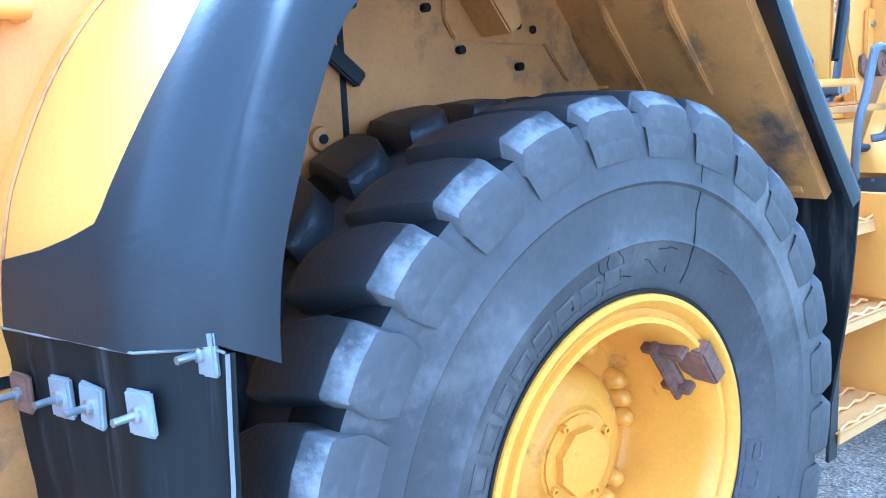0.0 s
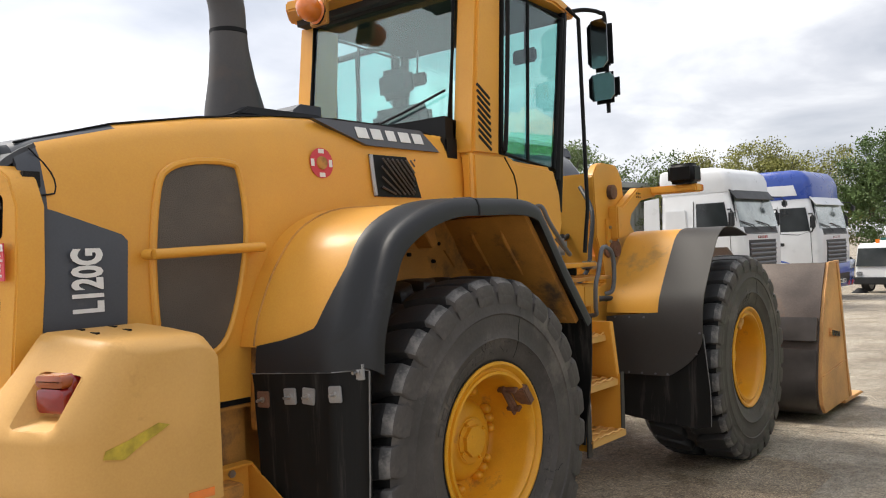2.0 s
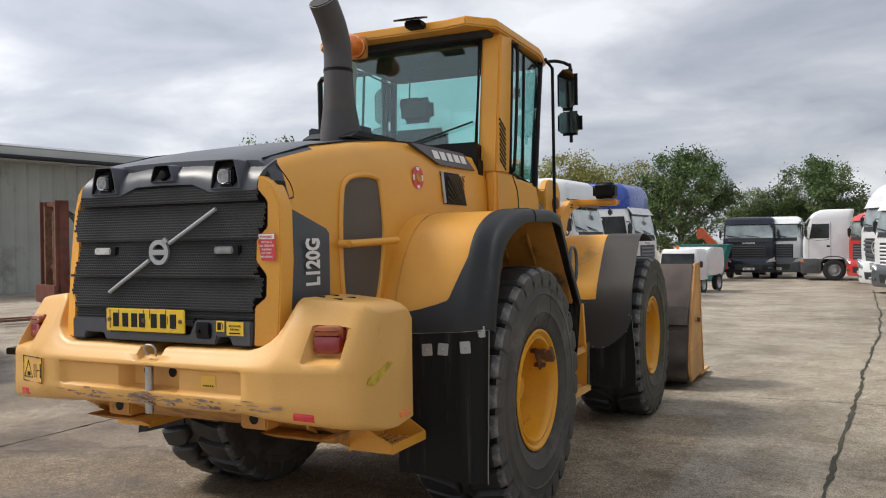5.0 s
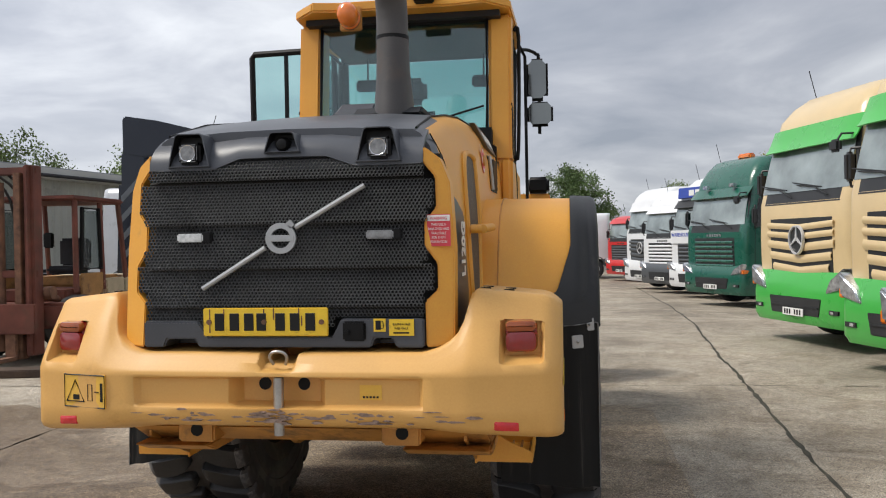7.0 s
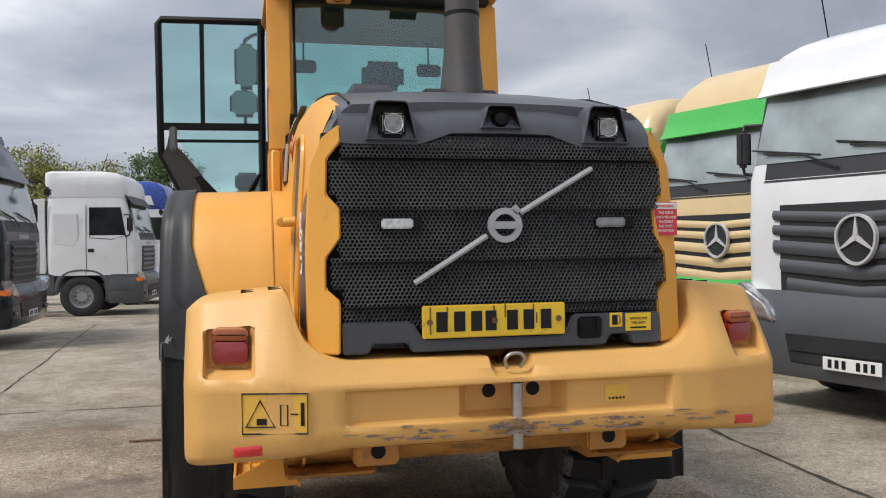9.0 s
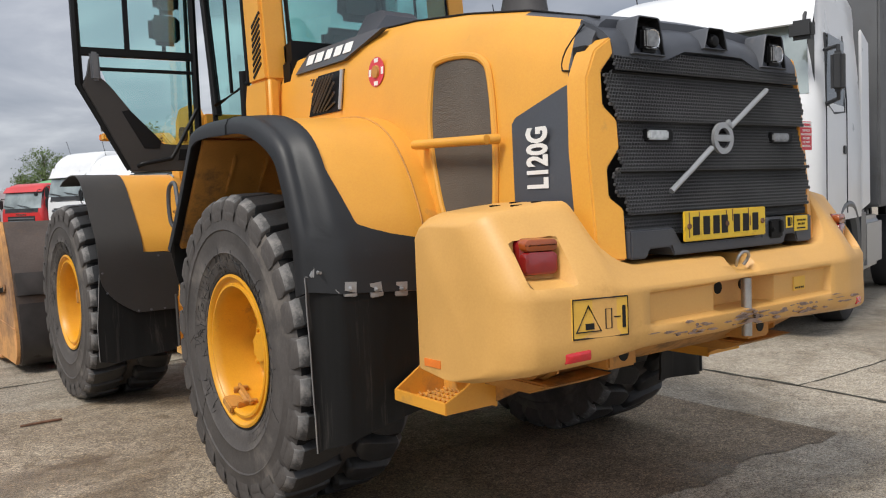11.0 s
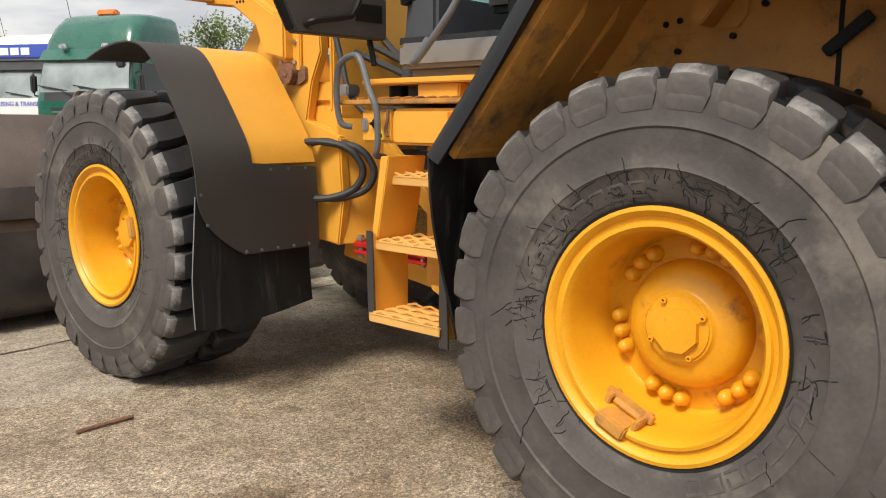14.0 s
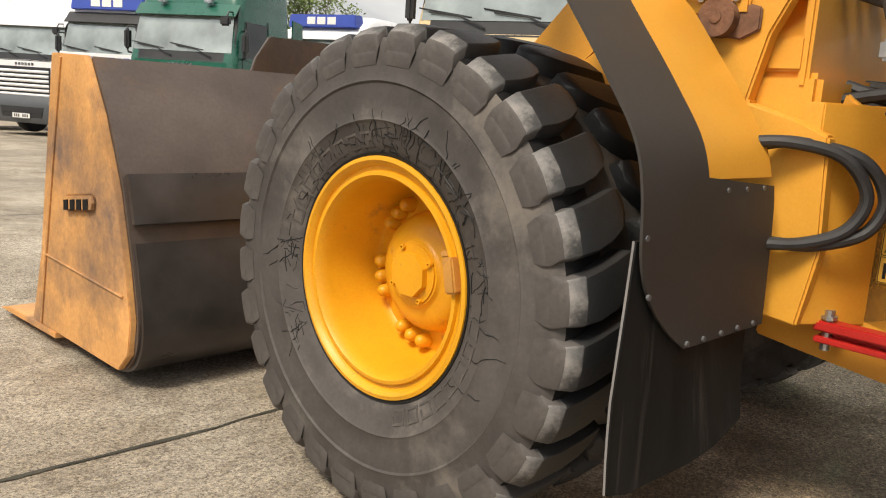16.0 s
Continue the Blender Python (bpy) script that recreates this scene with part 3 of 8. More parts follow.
def rim_mesh():
    out = [(0.30, -0.20), (0.355, -0.235), (0.385, -0.24), (0.392, -0.20), (0.36, -0.19), (0.33, -0.12), (0.325, 0.16), (0.35, 0.205), (0.383, 0.212), (0.400, 0.232), (0.398, 0.247),
           (0.385, 0.250), (0.372, 0.240), (0.366, 0.228), (0.352, 0.226), (0.348, 0.238), (0.336, 0.240), (0.325, 0.225), (0.318, 0.19), (0.300, 0.05), (0.292, 0.03),
           (0.285, 0.022), (0.212, 0.030), (0.208, 0.045), (0.200, 0.070), (0.180, 0.092), (0.150, 0.104), (0.125, 0.108), (0.118, 0.112), (0.112, 0.122), (0.0, 0.124)]
    out = [(r, x + (0.035 if x > 0.14 else 0.0)) for r, x in out]
    return lathe(out, 72, "x")


def add_wheel(y, s, clamp_angle, rusty):
    """A wheel on the side s (1: right), with tyre, hub, nuts and the lock of its rim."""
    w = part("wheel", rim_mesh(), YELLOW_DEEP, loader, "deep dished yellow steel wheel", 40)
    w.matrix_basis = Matrix.Translation((s * TRACK, y, HUB_Z)) @ (Matrix.Identity(4) if s > 0 else Matrix.Rotation(math.pi, 4, "Z"))
    part("tyre", tyre_mesh(), [GROOVE_SHADE, SIDEWALL], w, "worn black earthmover tyre with deep lugs and cracked sidewall", 35)
    for side in (1, -1):
        kinds = [part("tread_lug", lug_mesh(side, wear), [RUBBER, SIDEWALL, WORN_EDGE], w, "", 40) for wear in (0.003, -0.002, -0.008)]
        for k in range(LUGS):
            turn = Matrix.Rotation(2 * math.pi * (k + (0.5 if side > 0 else 0)) / LUGS, 4, "X")
            if k < 3:
                kinds[k].matrix_basis = turn
            else:
                again(kinds[(k * 7 + k // 4) % 3], turn)
    cap = merge(moved(rounded(lathe([(0, 0.12), (0.082, 0.12), (0.078, 0.150), (0.0, 0.154)], 8, "x"), 0.006, 3), Matrix.Rotation(0.4, 4, "X")),
                lathe([(0.075, 0.115), (0.104, 0.115), (0.104, 0.128), (0.070, 0.131)], 32, "x"))
    # black ring put in for the shadow line where rim meets tyre
    part("bead_gap", lathe([(0.3985, 0.276), (0.409, 0.280), (0.409, 0.270), (0.3985, 0.268)], 64, "x", True), BLACK_MARK, w, "black ring drawn as the shadow line between rim and tyre")
    part("hub_cap", cap, YELLOW_DEEP, w)
    for k in range(4):
        a = 0.5 + k * math.pi / 2
        part("hub_bolt", lathe([(0.005, 0.0), (0.010, 0.0), (0.010, 0.016), (0.005, 0.017)], 12, "x", True), YELLOW_DEEP, w, "small ring bolt").location = (0.124, 0.098 * math.cos(a), 0.098 * math.sin(a))
    nut = None
    for g in range(6):
        for j in (-1, 0, 1):
            a = g * math.pi / 3 + j * 0.215 + 0.25
            p = Matrix.Translation((0.026, 0.252 * math.cos(a), 0.252 * math.sin(a)))
            if nut is None:
                nut = part("wheel_nut", lathe([(0, 0.050), (0.012, 0.048), (0.021, 0.038), (0.024, 0.022), (0.027, 0.016), (0.027, 0.0)], 12, "x"), YELLOW_DEEP, w, "", 50)
                nut.matrix_basis = p
            else:
                again(nut, p)
    a = clamp_angle
    c = merge(box(0.20, 0.292, -0.055, 0.055, 0.315, 0.36, 0.006), box(0.15, 0.26, -0.075, -0.055, 0.28, 0.36, 0.004), box(0.15, 0.23, 0.055, 0.075, 0.28, 0.36, 0.004),
              box(0.185, 0.20, -0.09, 0.09, 0.27, 0.30, 0.003), moved(disc(0, 0, 0, 0.012, 0.10, "y", 8), Matrix.Translation((0.20, -0.05, 0.30))))
    part("rim_lock", moved(c, Matrix.Rotation(a, 4, "X")), RUST if rusty else YELLOW_DIRTY, w, "rusty bent rim lock" if rusty else "rim lock")
    # worn moulded marks on the sidewall, in the place of the maker's name
    for odd in (0, 1):
        strokes = []
        for w0, w1, h0, h1 in ((-0.028, 0.028, 0.468, 0.476), (-0.028, 0.028, 0.425, 0.433), (-0.028, -0.02, 0.433, 0.468), (0.02, 0.028, 0.433 if odd else 0.445, 0.468)):
            q = box(0.0, 1.0, w0, w1, h0, h1)
            for v in q.verts:
                surf = side_at(v.co.z)
                v.co.x = surf + 0.0022 if v.co.x > 0.5 else surf - 0.01
            strokes.append(q)
        turns = [Matrix.Rotation(base + i * 0.155, 4, "X") for i in range(odd, 8, 2) for base in (0.15, math.pi + 0.35)]
        first = part("sidewall_mark", merge(*strokes), SIDEWALL, w, "raised worn shape in place of moulded writing")
        first.matrix_basis = turns[0]
        for m in turns[1:]:
            again(first, m)
    # cracks: thin dark grooves wandering over the sidewall
    rng = random.Random(int(y * 10) + s * 7)
    cracks = []

    def crack(a0, r0, da, dr, n, width):
        pts = []
        for k in range(n):
            r = min(0.70, max(0.402, r0))
            pts.append((side_at(r) + 0.0004, r * math.cos(a0), r * math.sin(a0)))
            a0 += da * rng.uniform(0.1, 1.5) + rng.uniform(-0.010, 0.010)
            r0 += dr * rng.uniform(0.3, 1.4)
            dr += rng.uniform(-0.004, 0.004)
        cracks.append(tube(pts, width, 4))

    # angles about the hub where the old rubber has split most: middle, spread, number
    clusters = ((1.55, 0.42, 80), (0.75, 0.22, 26), (0.05, 0.14, 18), (2.55, 0.22, 26), (3.10, 0.10, 16), (3.65, 0.13, 18)) if s < 0 else ((1.6, 0.3, 10), (-0.4, 0.3, 8))
    for mid, spread, count in clusters:
        for i in range(count):
            if i % 3 == 0:    # round the bead
                crack(rng.gauss(mid, spread), rng.uniform(0.415, 0.505), rng.choice((-0.025, 0.025)), 0.0, rng.randint(4, 8), rng.uniform(0.0008, 0.0026))
            else:             # outwards
                crack(rng.gauss(mid, spread), rng.uniform(0.405, 0.49), rng.uniform(-0.014, 0.014), rng.uniform(0.004, 0.013), rng.randint(4, 8), rng.uniform(0.0006, 0.0022))
    for a in ((3.02, 3.14, 3.62, 3.72, -0.35, -0.62, 0.9, 1.3) if s < 0 else (1.2, -0.5)):
        crack(a, 0.43, rng.choice((-0.02, 0.02)), 0.021, rng.randint(8, 12), rng.uniform(0.0012, 0.0019))
    tagged(part("cracking", merge(*cracks), BLACK_MARK, w), "dark cracks in the sidewall rubber", kind="stuff")
    return w


add_wheel(REAR_Y, 1, -0.95, True)
add_wheel(REAR_Y, -1, 2.72, False)
add_wheel(FRONT_Y, 1, 0.6, False)
add_wheel(FRONT_Y, -1, -1.35, False)

# ---- axles and chassis between the wheels
for y in (REAR_Y, FRONT_Y):
    part("axle", merge(lathe([(0, -0.80), (0.12, -0.80), (0.15, -0.45), (0.17, -0.2), (0.22, 0), (0.17, 0.2), (0.15, 0.45), (0.12, 0.80), (0, 0.80)], 24, "x")), YELLOW_DIRTY, loader, "grimy axle housing").location = (0, y, HUB_Z)
chassis = merge(box(-0.46, 0.46, -1.75, 0.9, 0.92, 1.30, 0.03), prism([(-0.9, 0.62), (1.1, 0.55), (1.25, 0.75), (1.2, 1.3), (-1.4, 1.3), (-1.4, 0.9)], "x", -0.36, -0.30, 0.01),
                prism([(-0.9, 0.62), (1.1, 0.55), (1.25, 0.75), (1.2, 1.3), (-1.4, 1.3), (-1.4, 0.9)], "x", 0.30, 0.36, 0.01))
part("rear_chassis", chassis, YELLOW_DIRTY, loader, "grimy yellow rear frame")


# ---- engine hood
def hood_ring(y, xb, zb, xs, zs, xt, zt, zc):
    """Half section from the bottom edge over the shoulder to the middle, mirrored."""
    half = [(xb, zb), (xb + 0.006, lerp(zb, zs, 0.35)), (lerp(xb, xs, 0.35), lerp(zb, zs, 0.7)), (xs, zs), (lerp(xs, xt, 0.35), lerp(zs, zt, 0.62)), (lerp(xs, xt, 0.7), lerp(zs, zt, 0.9)), (xt, zt), (xt * 0.5, zc - 0.004)]
    ring = [(x, y, z) for x, z in half] + [(0, y, zc)] + [(-x, y, z) for x, z in half[::-1]]
    return ring


hood_rows = [(-1.90, 0.700, 1.30, 0.655, 2.01, 0.545, 2.205, 2.225), (-1.82, 0.712, 1.30, 0.668, 2.03, 0.55, 2.235, 2.255), (-1.5, 0.718, 1.16, 0.680, 2.10, 0.55, 2.315, 2.335), (-1.1, 0.720, 1.15, 0.690, 2.16, 0.56, 2.38, 2.405), (-0.99, 0.720, 1.15, 0.6905, 2.171, 0.5625, 2.391, 2.416), (-0.97, 0.720, 1.32, 0.691, 2.173, 0.563, 2.393, 2.418),
             (-0.7, 0.722, 1.33, 0.692, 2.20, 0.57, 2.425, 2.45), (-0.3, 0.724, 1.33, 0.694, 2.22, 0.58, 2.445, 2.475), (0.1, 0.726, 1.33, 0.700, 2.23, 0.60, 2.44, 2.49), (0.44, 0.728, 1.33, 0.706, 2.22, 0.62, 2.42, 2.49), (0.69, 0.728, 1.33, 0.706, 2.22, 0.62, 2.41, 2.48)]
hood = loft([hood_ring(*r) for r in hood_rows])
for f in hood.faces:
    c = f.calc_center_median()
    f.material_index = 1 if c.y < -1.84 or c.z > 2.2 and abs(c.x) < 0.57 and f.normal.z > 0.6 else 0
part("engine_hood", hood, [YELLOW, GREY_PANEL], loader, "yellow engine hood with charcoal top panel", 50)
part("hood_seam", merge(*[tube([(s * 0.556, -1.88, 2.214), (s * 0.556, -1.5, 2.317), (s * 0.565, -1.1, 2.382), (s * 0.575, -0.7, 2.427), (s * 0.586, -0.3, 2.447), (s * 0.605, 0.1, 2.441), (s * 0.622, 0.42, 2.421)], 0.005, 6) for s in (1, -1)]), DARK, loader, "dark seam")


def side_x(y, z):
    """Where the hood's side lies at a place along it and a height."""
    for p, q in zip(hood_rows, hood_rows[1:]):
        if y <= q[0] or q is hood_rows[-1]:
            t = min(1.0, max(0.0, (y - p[0]) / (q[0] - p[0])))
            break
    xb, zb, xs, zs, xt, zt = (lerp(p[k], q[k], t) for k in range(1, 7))
    line = [(zb, xb), (lerp(zb, zs, 0.35), xb + 0.006), (lerp(zb, zs, 0.7), lerp(xb, xs, 0.35)), (zs, xs), (lerp(zs, zt, 0.62), lerp(xs, xt, 0.35)), (lerp(zs, zt, 0.9), lerp(xs, xt, 0.7))]
    for (z0, x0), (z1, x1) in zip(line, line[1:]):
        if z <= z1:
            return lerp(x0, x1, (z - z0) / (z1 - z0))
    return x1


def side_plate(pts, s, out, inn, mat, name, label="", r=0.004):
    """A plate that follows the hood's side."""
    bm = bmesh.new()
    bm.faces.new([bm.verts.new((0, y, z)) for y, z in pts])
    for no, cuts in (((0, 1, 0), [r[0] for r in hood_rows]), ((0, 0, 1), [1.3 + 0.06 * k for k in range(20)])):
        for c in cuts:
            bmesh.ops.bisect_plane(bm, geom=bm.verts[:] + bm.edges[:] + bm.faces[:], plane_co=(0, c * no[1], c * no[2]), plane_no=no)
    front = bm.faces[:]
    bmesh.ops.solidify(bm, geom=front, thickness=0.001)
    for v in bm.verts:
        v.co.x = s * (side_x(v.co.y, v.co.z) + (out if abs(v.co.x) < 1e-6 else -inn))
    bmesh.ops.recalc_face_normals(bm, faces=bm.faces)
    return part(name, bm, mat, loader, label)


def smooth2(pts, per=5):
    return [(p.x, p.y) for p in curve([(a, b, 0) for a, b in pts], per, True)]


for s in (1, -1):
    # side grille with a rounded frame
    g = [(-1.425, 1.42), (-1.43, 1.75), (-1.385, 2.04), (-1.33, 2.13), (-1.20, 2.17), (-1.03, 2.17), (-0.985, 2.12), (-0.97, 1.9), (-1.0, 1.72), (-1.06, 1.52), (-1.13, 1.39), (-1.25, 1.345), (-1.37, 1.35)]
    gs = smooth2(g, 4)
    side_plate(gs, s, 0.004, 0.02, MESH_METAL, "side_grille", "brown-grey perforated side air grille")
    rim = [(s * (side_x(y, z) + 0.004), y, z) for y, z in gs]
    part("grille_frame", tube(rim, 0.016, 8, 0, True), YELLOW, loader)
    part("grab_bar", merge(tube([(s * 0.735, -1.475, 1.785), (s * 0.785, -1.46, 1.785), (s * 0.79, -1.43, 1.785), (s * 0.785, -0.98, 1.80), (s * 0.775, -0.95, 1.80), (s * 0.72, -0.945, 1.80)], 0.021, 12, 3)), YELLOW, loader, "yellow bar across the side grille")
    # charcoal panel with the model letters
    panel = [(-1.875, 1.36), (-1.86, 1.945), (-1.835, 1.965), (-1.80, 1.955), (-1.55, 1.865), (-1.53, 1.84), (-1.57, 1.36)]
    side_plate(panel, s, 0.007, 0.02, GREY_PANEL, "model_panel", "charcoal panel with white letters")
    up = (0, -s, 0)
    part("model_letters", letters("L120G", 0.16, facing(s * (side_x(-1.69, 1.45) + 0.009), -1.70, 1.695, (0, 0, 1), up if s > 0 else (0, 1, 0)), 0.001, 0.56, 0.006), WHITE_MARK, loader)
    # shut line between the hood side and the rear post
    part("shut_line", tube([(s * (side_x(-1.79, z) + 0.001), y, z) for y, z in ((-1.885, 1.36), (-1.875, 1.95), (-1.79, 2.02), (-1.79, 2.10), (-1.85, 2.19))], 0.0032, 6, 3), DARK, loader)
    # round red sticker with a dark filler in its middle
    e = merge(lathe([(0, 0.0), (0.074, 0.0), (0.074, 0.002), (0, 0.002)], 28))
    place = facing(s * (side_x(-0.50, 2.20) + 0.004), -0.50, 2.20, (0, s, 0), (-s * 0.05, 0, 1))
    part("round_sticker", moved(e, place), RED_STICKER, loader, "round red sticker with white marks")
    each("sticker_print", [moved(box(-0.018, 0.018, 0.047, 0.068, 0.002, 0.003), place @ Matrix.Rotation(k * math.pi / 2, 4, "Z")) for k in range(4)], WHITE_MARK, loader)
    part("filler_cap", moved(merge(disc(0, 0, 0, 0.034, 0.012, "z", 20, 0.030, 0.003)), place), YELLOW_DIRTY, loader)
    # louvred intake behind the cab
    lv = [(-0.165, 2.265), (0.115, 2.265), (0.17, 2.16), (0.205, 2.045), (-0.155, 2.045), (-0.165, 2.16)]
    side_plate(lv, s, 0.006, 0.02, DARK, "intake_louvre", "dark slatted air intake with a bright front lip")
    sl = []
    for i in range(11):
        y0 = -0.20 + i * 0.036
        sl.append(tube([(s * (side_x(0, 2.08) + 0.012), max(-0.10, y0 + 0.0), 2.245 - max(0, -0.10 - y0) * 1.5), (s * (side_x(0, 2.08) + 0.012), min(0.155, y0 + 0.20), max(2.06, 2.245 - (min(0.155, y0 + 0.2) - y0) * 1.0))], 0.006, 4))
    each("louvre_slat", sl, GREY_PANEL, loader)
    part("louvre_lip", tube([(s * 0.705, -0.165, 2.26), (s * 0.715, -0.165, 2.16), (s * 0.722, -0.155, 2.05)], 0.011, 8), SILVER, loader)
    # dark plate under the rear window, with plain blocks for the maker's name
    name_plate = [(-0.50, 2.425), (-0.42, 2.43), (0.30, 2.43), (0.40, 2.31), (-0.18, 2.31)]
    bm = bmesh.new()
    tilt = lambda y, z, o: (s * (0.688 + o - 0.42 * (z - 2.30)), y, z)
    a, b = [bm.verts.new(tilt(y, z, 0.014)) for y, z in name_plate], [bm.verts.new(tilt(y, z, -0.02)) for y, z in name_plate]
    bm.faces.new(a), bm.faces.new(b[::-1])
    for i in range(5):
        bm.faces.new((a[i], b[i], b[(i + 1) % 5], a[(i + 1) % 5]))
    part("name_plate", bm, GREY_PANEL, loader, "charcoal name plate", 30)
    blocks = []
    for i, wd in enumerate((0.10, 0.095, 0.085, 0.10, 0.095)):
        yy = -0.19 + i * 0.108
        zz = 2.375
        q = facing(s * (0.688 + 0.016 - 0.42 * (zz - 2.30)), yy, zz, (0, s, 0), (-0.42 * s, 0, 1))
        blocks.append(moved(box(-wd / 2 + 0.008, wd / 2 - 0.008, -0.032, 0.032, 0, 0.003, 0.002, 1), q))
    each("name_block", blocks, WHITE_MARK, loader, "white blocks in place of a maker's name")

loader_done = set(loader.children)
# ---- hood rear: frame, grille, lamps
notch = [(0.595, 2.11), (0.646, 2.045), (0.650, 1.915), (0.604, 1.86), (0.605, 1.752), (0.655, 1.682), (0.657, 1.572), (0.608, 1.525), (0.612, 1.335), (0.722, 1.335), (0.722, 1.75), (0.705, 2.02), (0.665, 2.125), (0.60, 2.175)]
for s in (1, -1):
    post = prism([(s * x, z) for x, z in notch], "y", -2.088, -1.985, 0.006)
    for v in post.verts:
        v.co.y += 0.05 * max(0.0, abs(v.co.x) - 0.60) / 0.12 + 0.075 * max(0, (v.co.z - 1.34)) / 0.9
    part("rear_post", post, YELLOW, loader)


def rear_y(z):
    """The grille leans forward towards its top."""
    return -2.075 + 0.083 * (z - 1.34)


GRILLE_BANDS = (1.30, 1.50, 1.665, 1.862, 2.045, 2.24)   # heights at which the grille steps in


def honeycomb(x0, x1, z0, z1, pitch, wall, hole):
    """Hexagonal holes in a plate, each cell a ring of walls; hole(x, z) says where the plate is."""
    bm = bmesh.new()
    dz = pitch * 0.866
    row = 0
    z = z0
    while z < z1:
        x = x0 + (pitch / 2 if row % 2 else 0)
        while x < x1:
            if hole(x, z):
                k = sum(z > b for b in GRILLE_BANDS) - 1
                step = 0.024 * (1 - (z - GRILLE_BANDS[k]) / (GRILLE_BANDS[k + 1] - GRILLE_BANDS[k]))
                yb = rear_y(z) - step
                o, i, d = [], [], []
                for k in range(6):
                    a = math.pi / 6 + k * math.pi / 3
                    R, r = pitch / math.sqrt(3), pitch / math.sqrt(3) - wall
                    o.append(bm.verts.new((x + R * math.cos(a), yb, z + R * math.sin(a))))
                    i.append(bm.verts.new((x + r * math.cos(a), yb - 0.001, z + r * math.sin(a))))
                    d.append(bm.verts.new((x + r * math.cos(a), yb + 0.012, z + r * math.sin(a))))
                for k in range(6):
                    j = (k + 1) % 6
                    bm.faces.new((o[k], o[j], i[j], i[k]))
                    bm.faces.new((i[k], i[j], d[j], d[k]))
            x += pitch
        z += dz
        row += 1
    return bm


def in_grille(x, z):
    ax = abs(x)
    edge = 0.64 if 1.91 < z < 2.04 or 1.57 < z < 1.68 else 0.60
    if 2.04 <= z:
        edge = 0.60 - 0.0
    for (za, zb) in ((1.86, 1.915), (1.70, 1.752)):
        if za < z < zb:
            edge = 0.615
    top = 2.135 if ax < 0.20 else (2.135 - 0.035 * min(1, (ax - 0.20) / 0.1))
    bottom = 1.425 if x < 0.22 else 1.46
    return ax < edge and bottom < z < top


part("grille_mesh", honeycomb(-0.65, 0.65, 1.40, 2.15, 0.0158, 0.0022, in_grille), material("dusty_black_plastic", (0.085, 0.086, 0.088), 0.42, var=0.3, scale=4), loader, "black honeycomb radiator grille", None)
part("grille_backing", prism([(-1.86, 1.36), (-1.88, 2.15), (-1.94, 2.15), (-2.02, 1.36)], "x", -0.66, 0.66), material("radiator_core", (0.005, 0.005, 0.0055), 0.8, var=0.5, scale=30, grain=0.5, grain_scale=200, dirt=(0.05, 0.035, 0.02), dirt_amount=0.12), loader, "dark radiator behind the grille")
for z in (2.045, 1.862, 1.665, 1.50):
    part("grille_rib", tube([(-0.60, rear_y(z) + 0.004, z), (0.60, rear_y(z) + 0.004, z)], 0.008, 6), DARK, loader)

# grey hood tail above the grille with three hooded lamps
xs = [-0.60, -0.56, -0.46, -0.32, -0.28, -0.19, 0.0, 0.19, 0.28, 0.32, 0.46, 0.56, 0.60]
low = {0.60: 2.105, 0.56: 2.10, 0.46: 2.10, 0.32: 2.10, 0.28: 2.112, 0.19: 2.145, 0.0: 2.148}
rows = []
for k in range(6):
    t = k / 5
    row = []
    for x in xs:
        z0 = low[abs(x)]
        zt = 2.285 - 0.02 * (abs(x) / 0.6) ** 2
        z = lerp(z0, zt, t)
        y = -2.03 + 0.16 * t ** 2.2
        row.append((x, y, z))
    rows.append(row)
part("hood_tail", sheet(rows, -0.03), GREY_PANEL, loader, "charcoal hood tail above the grille", 60)
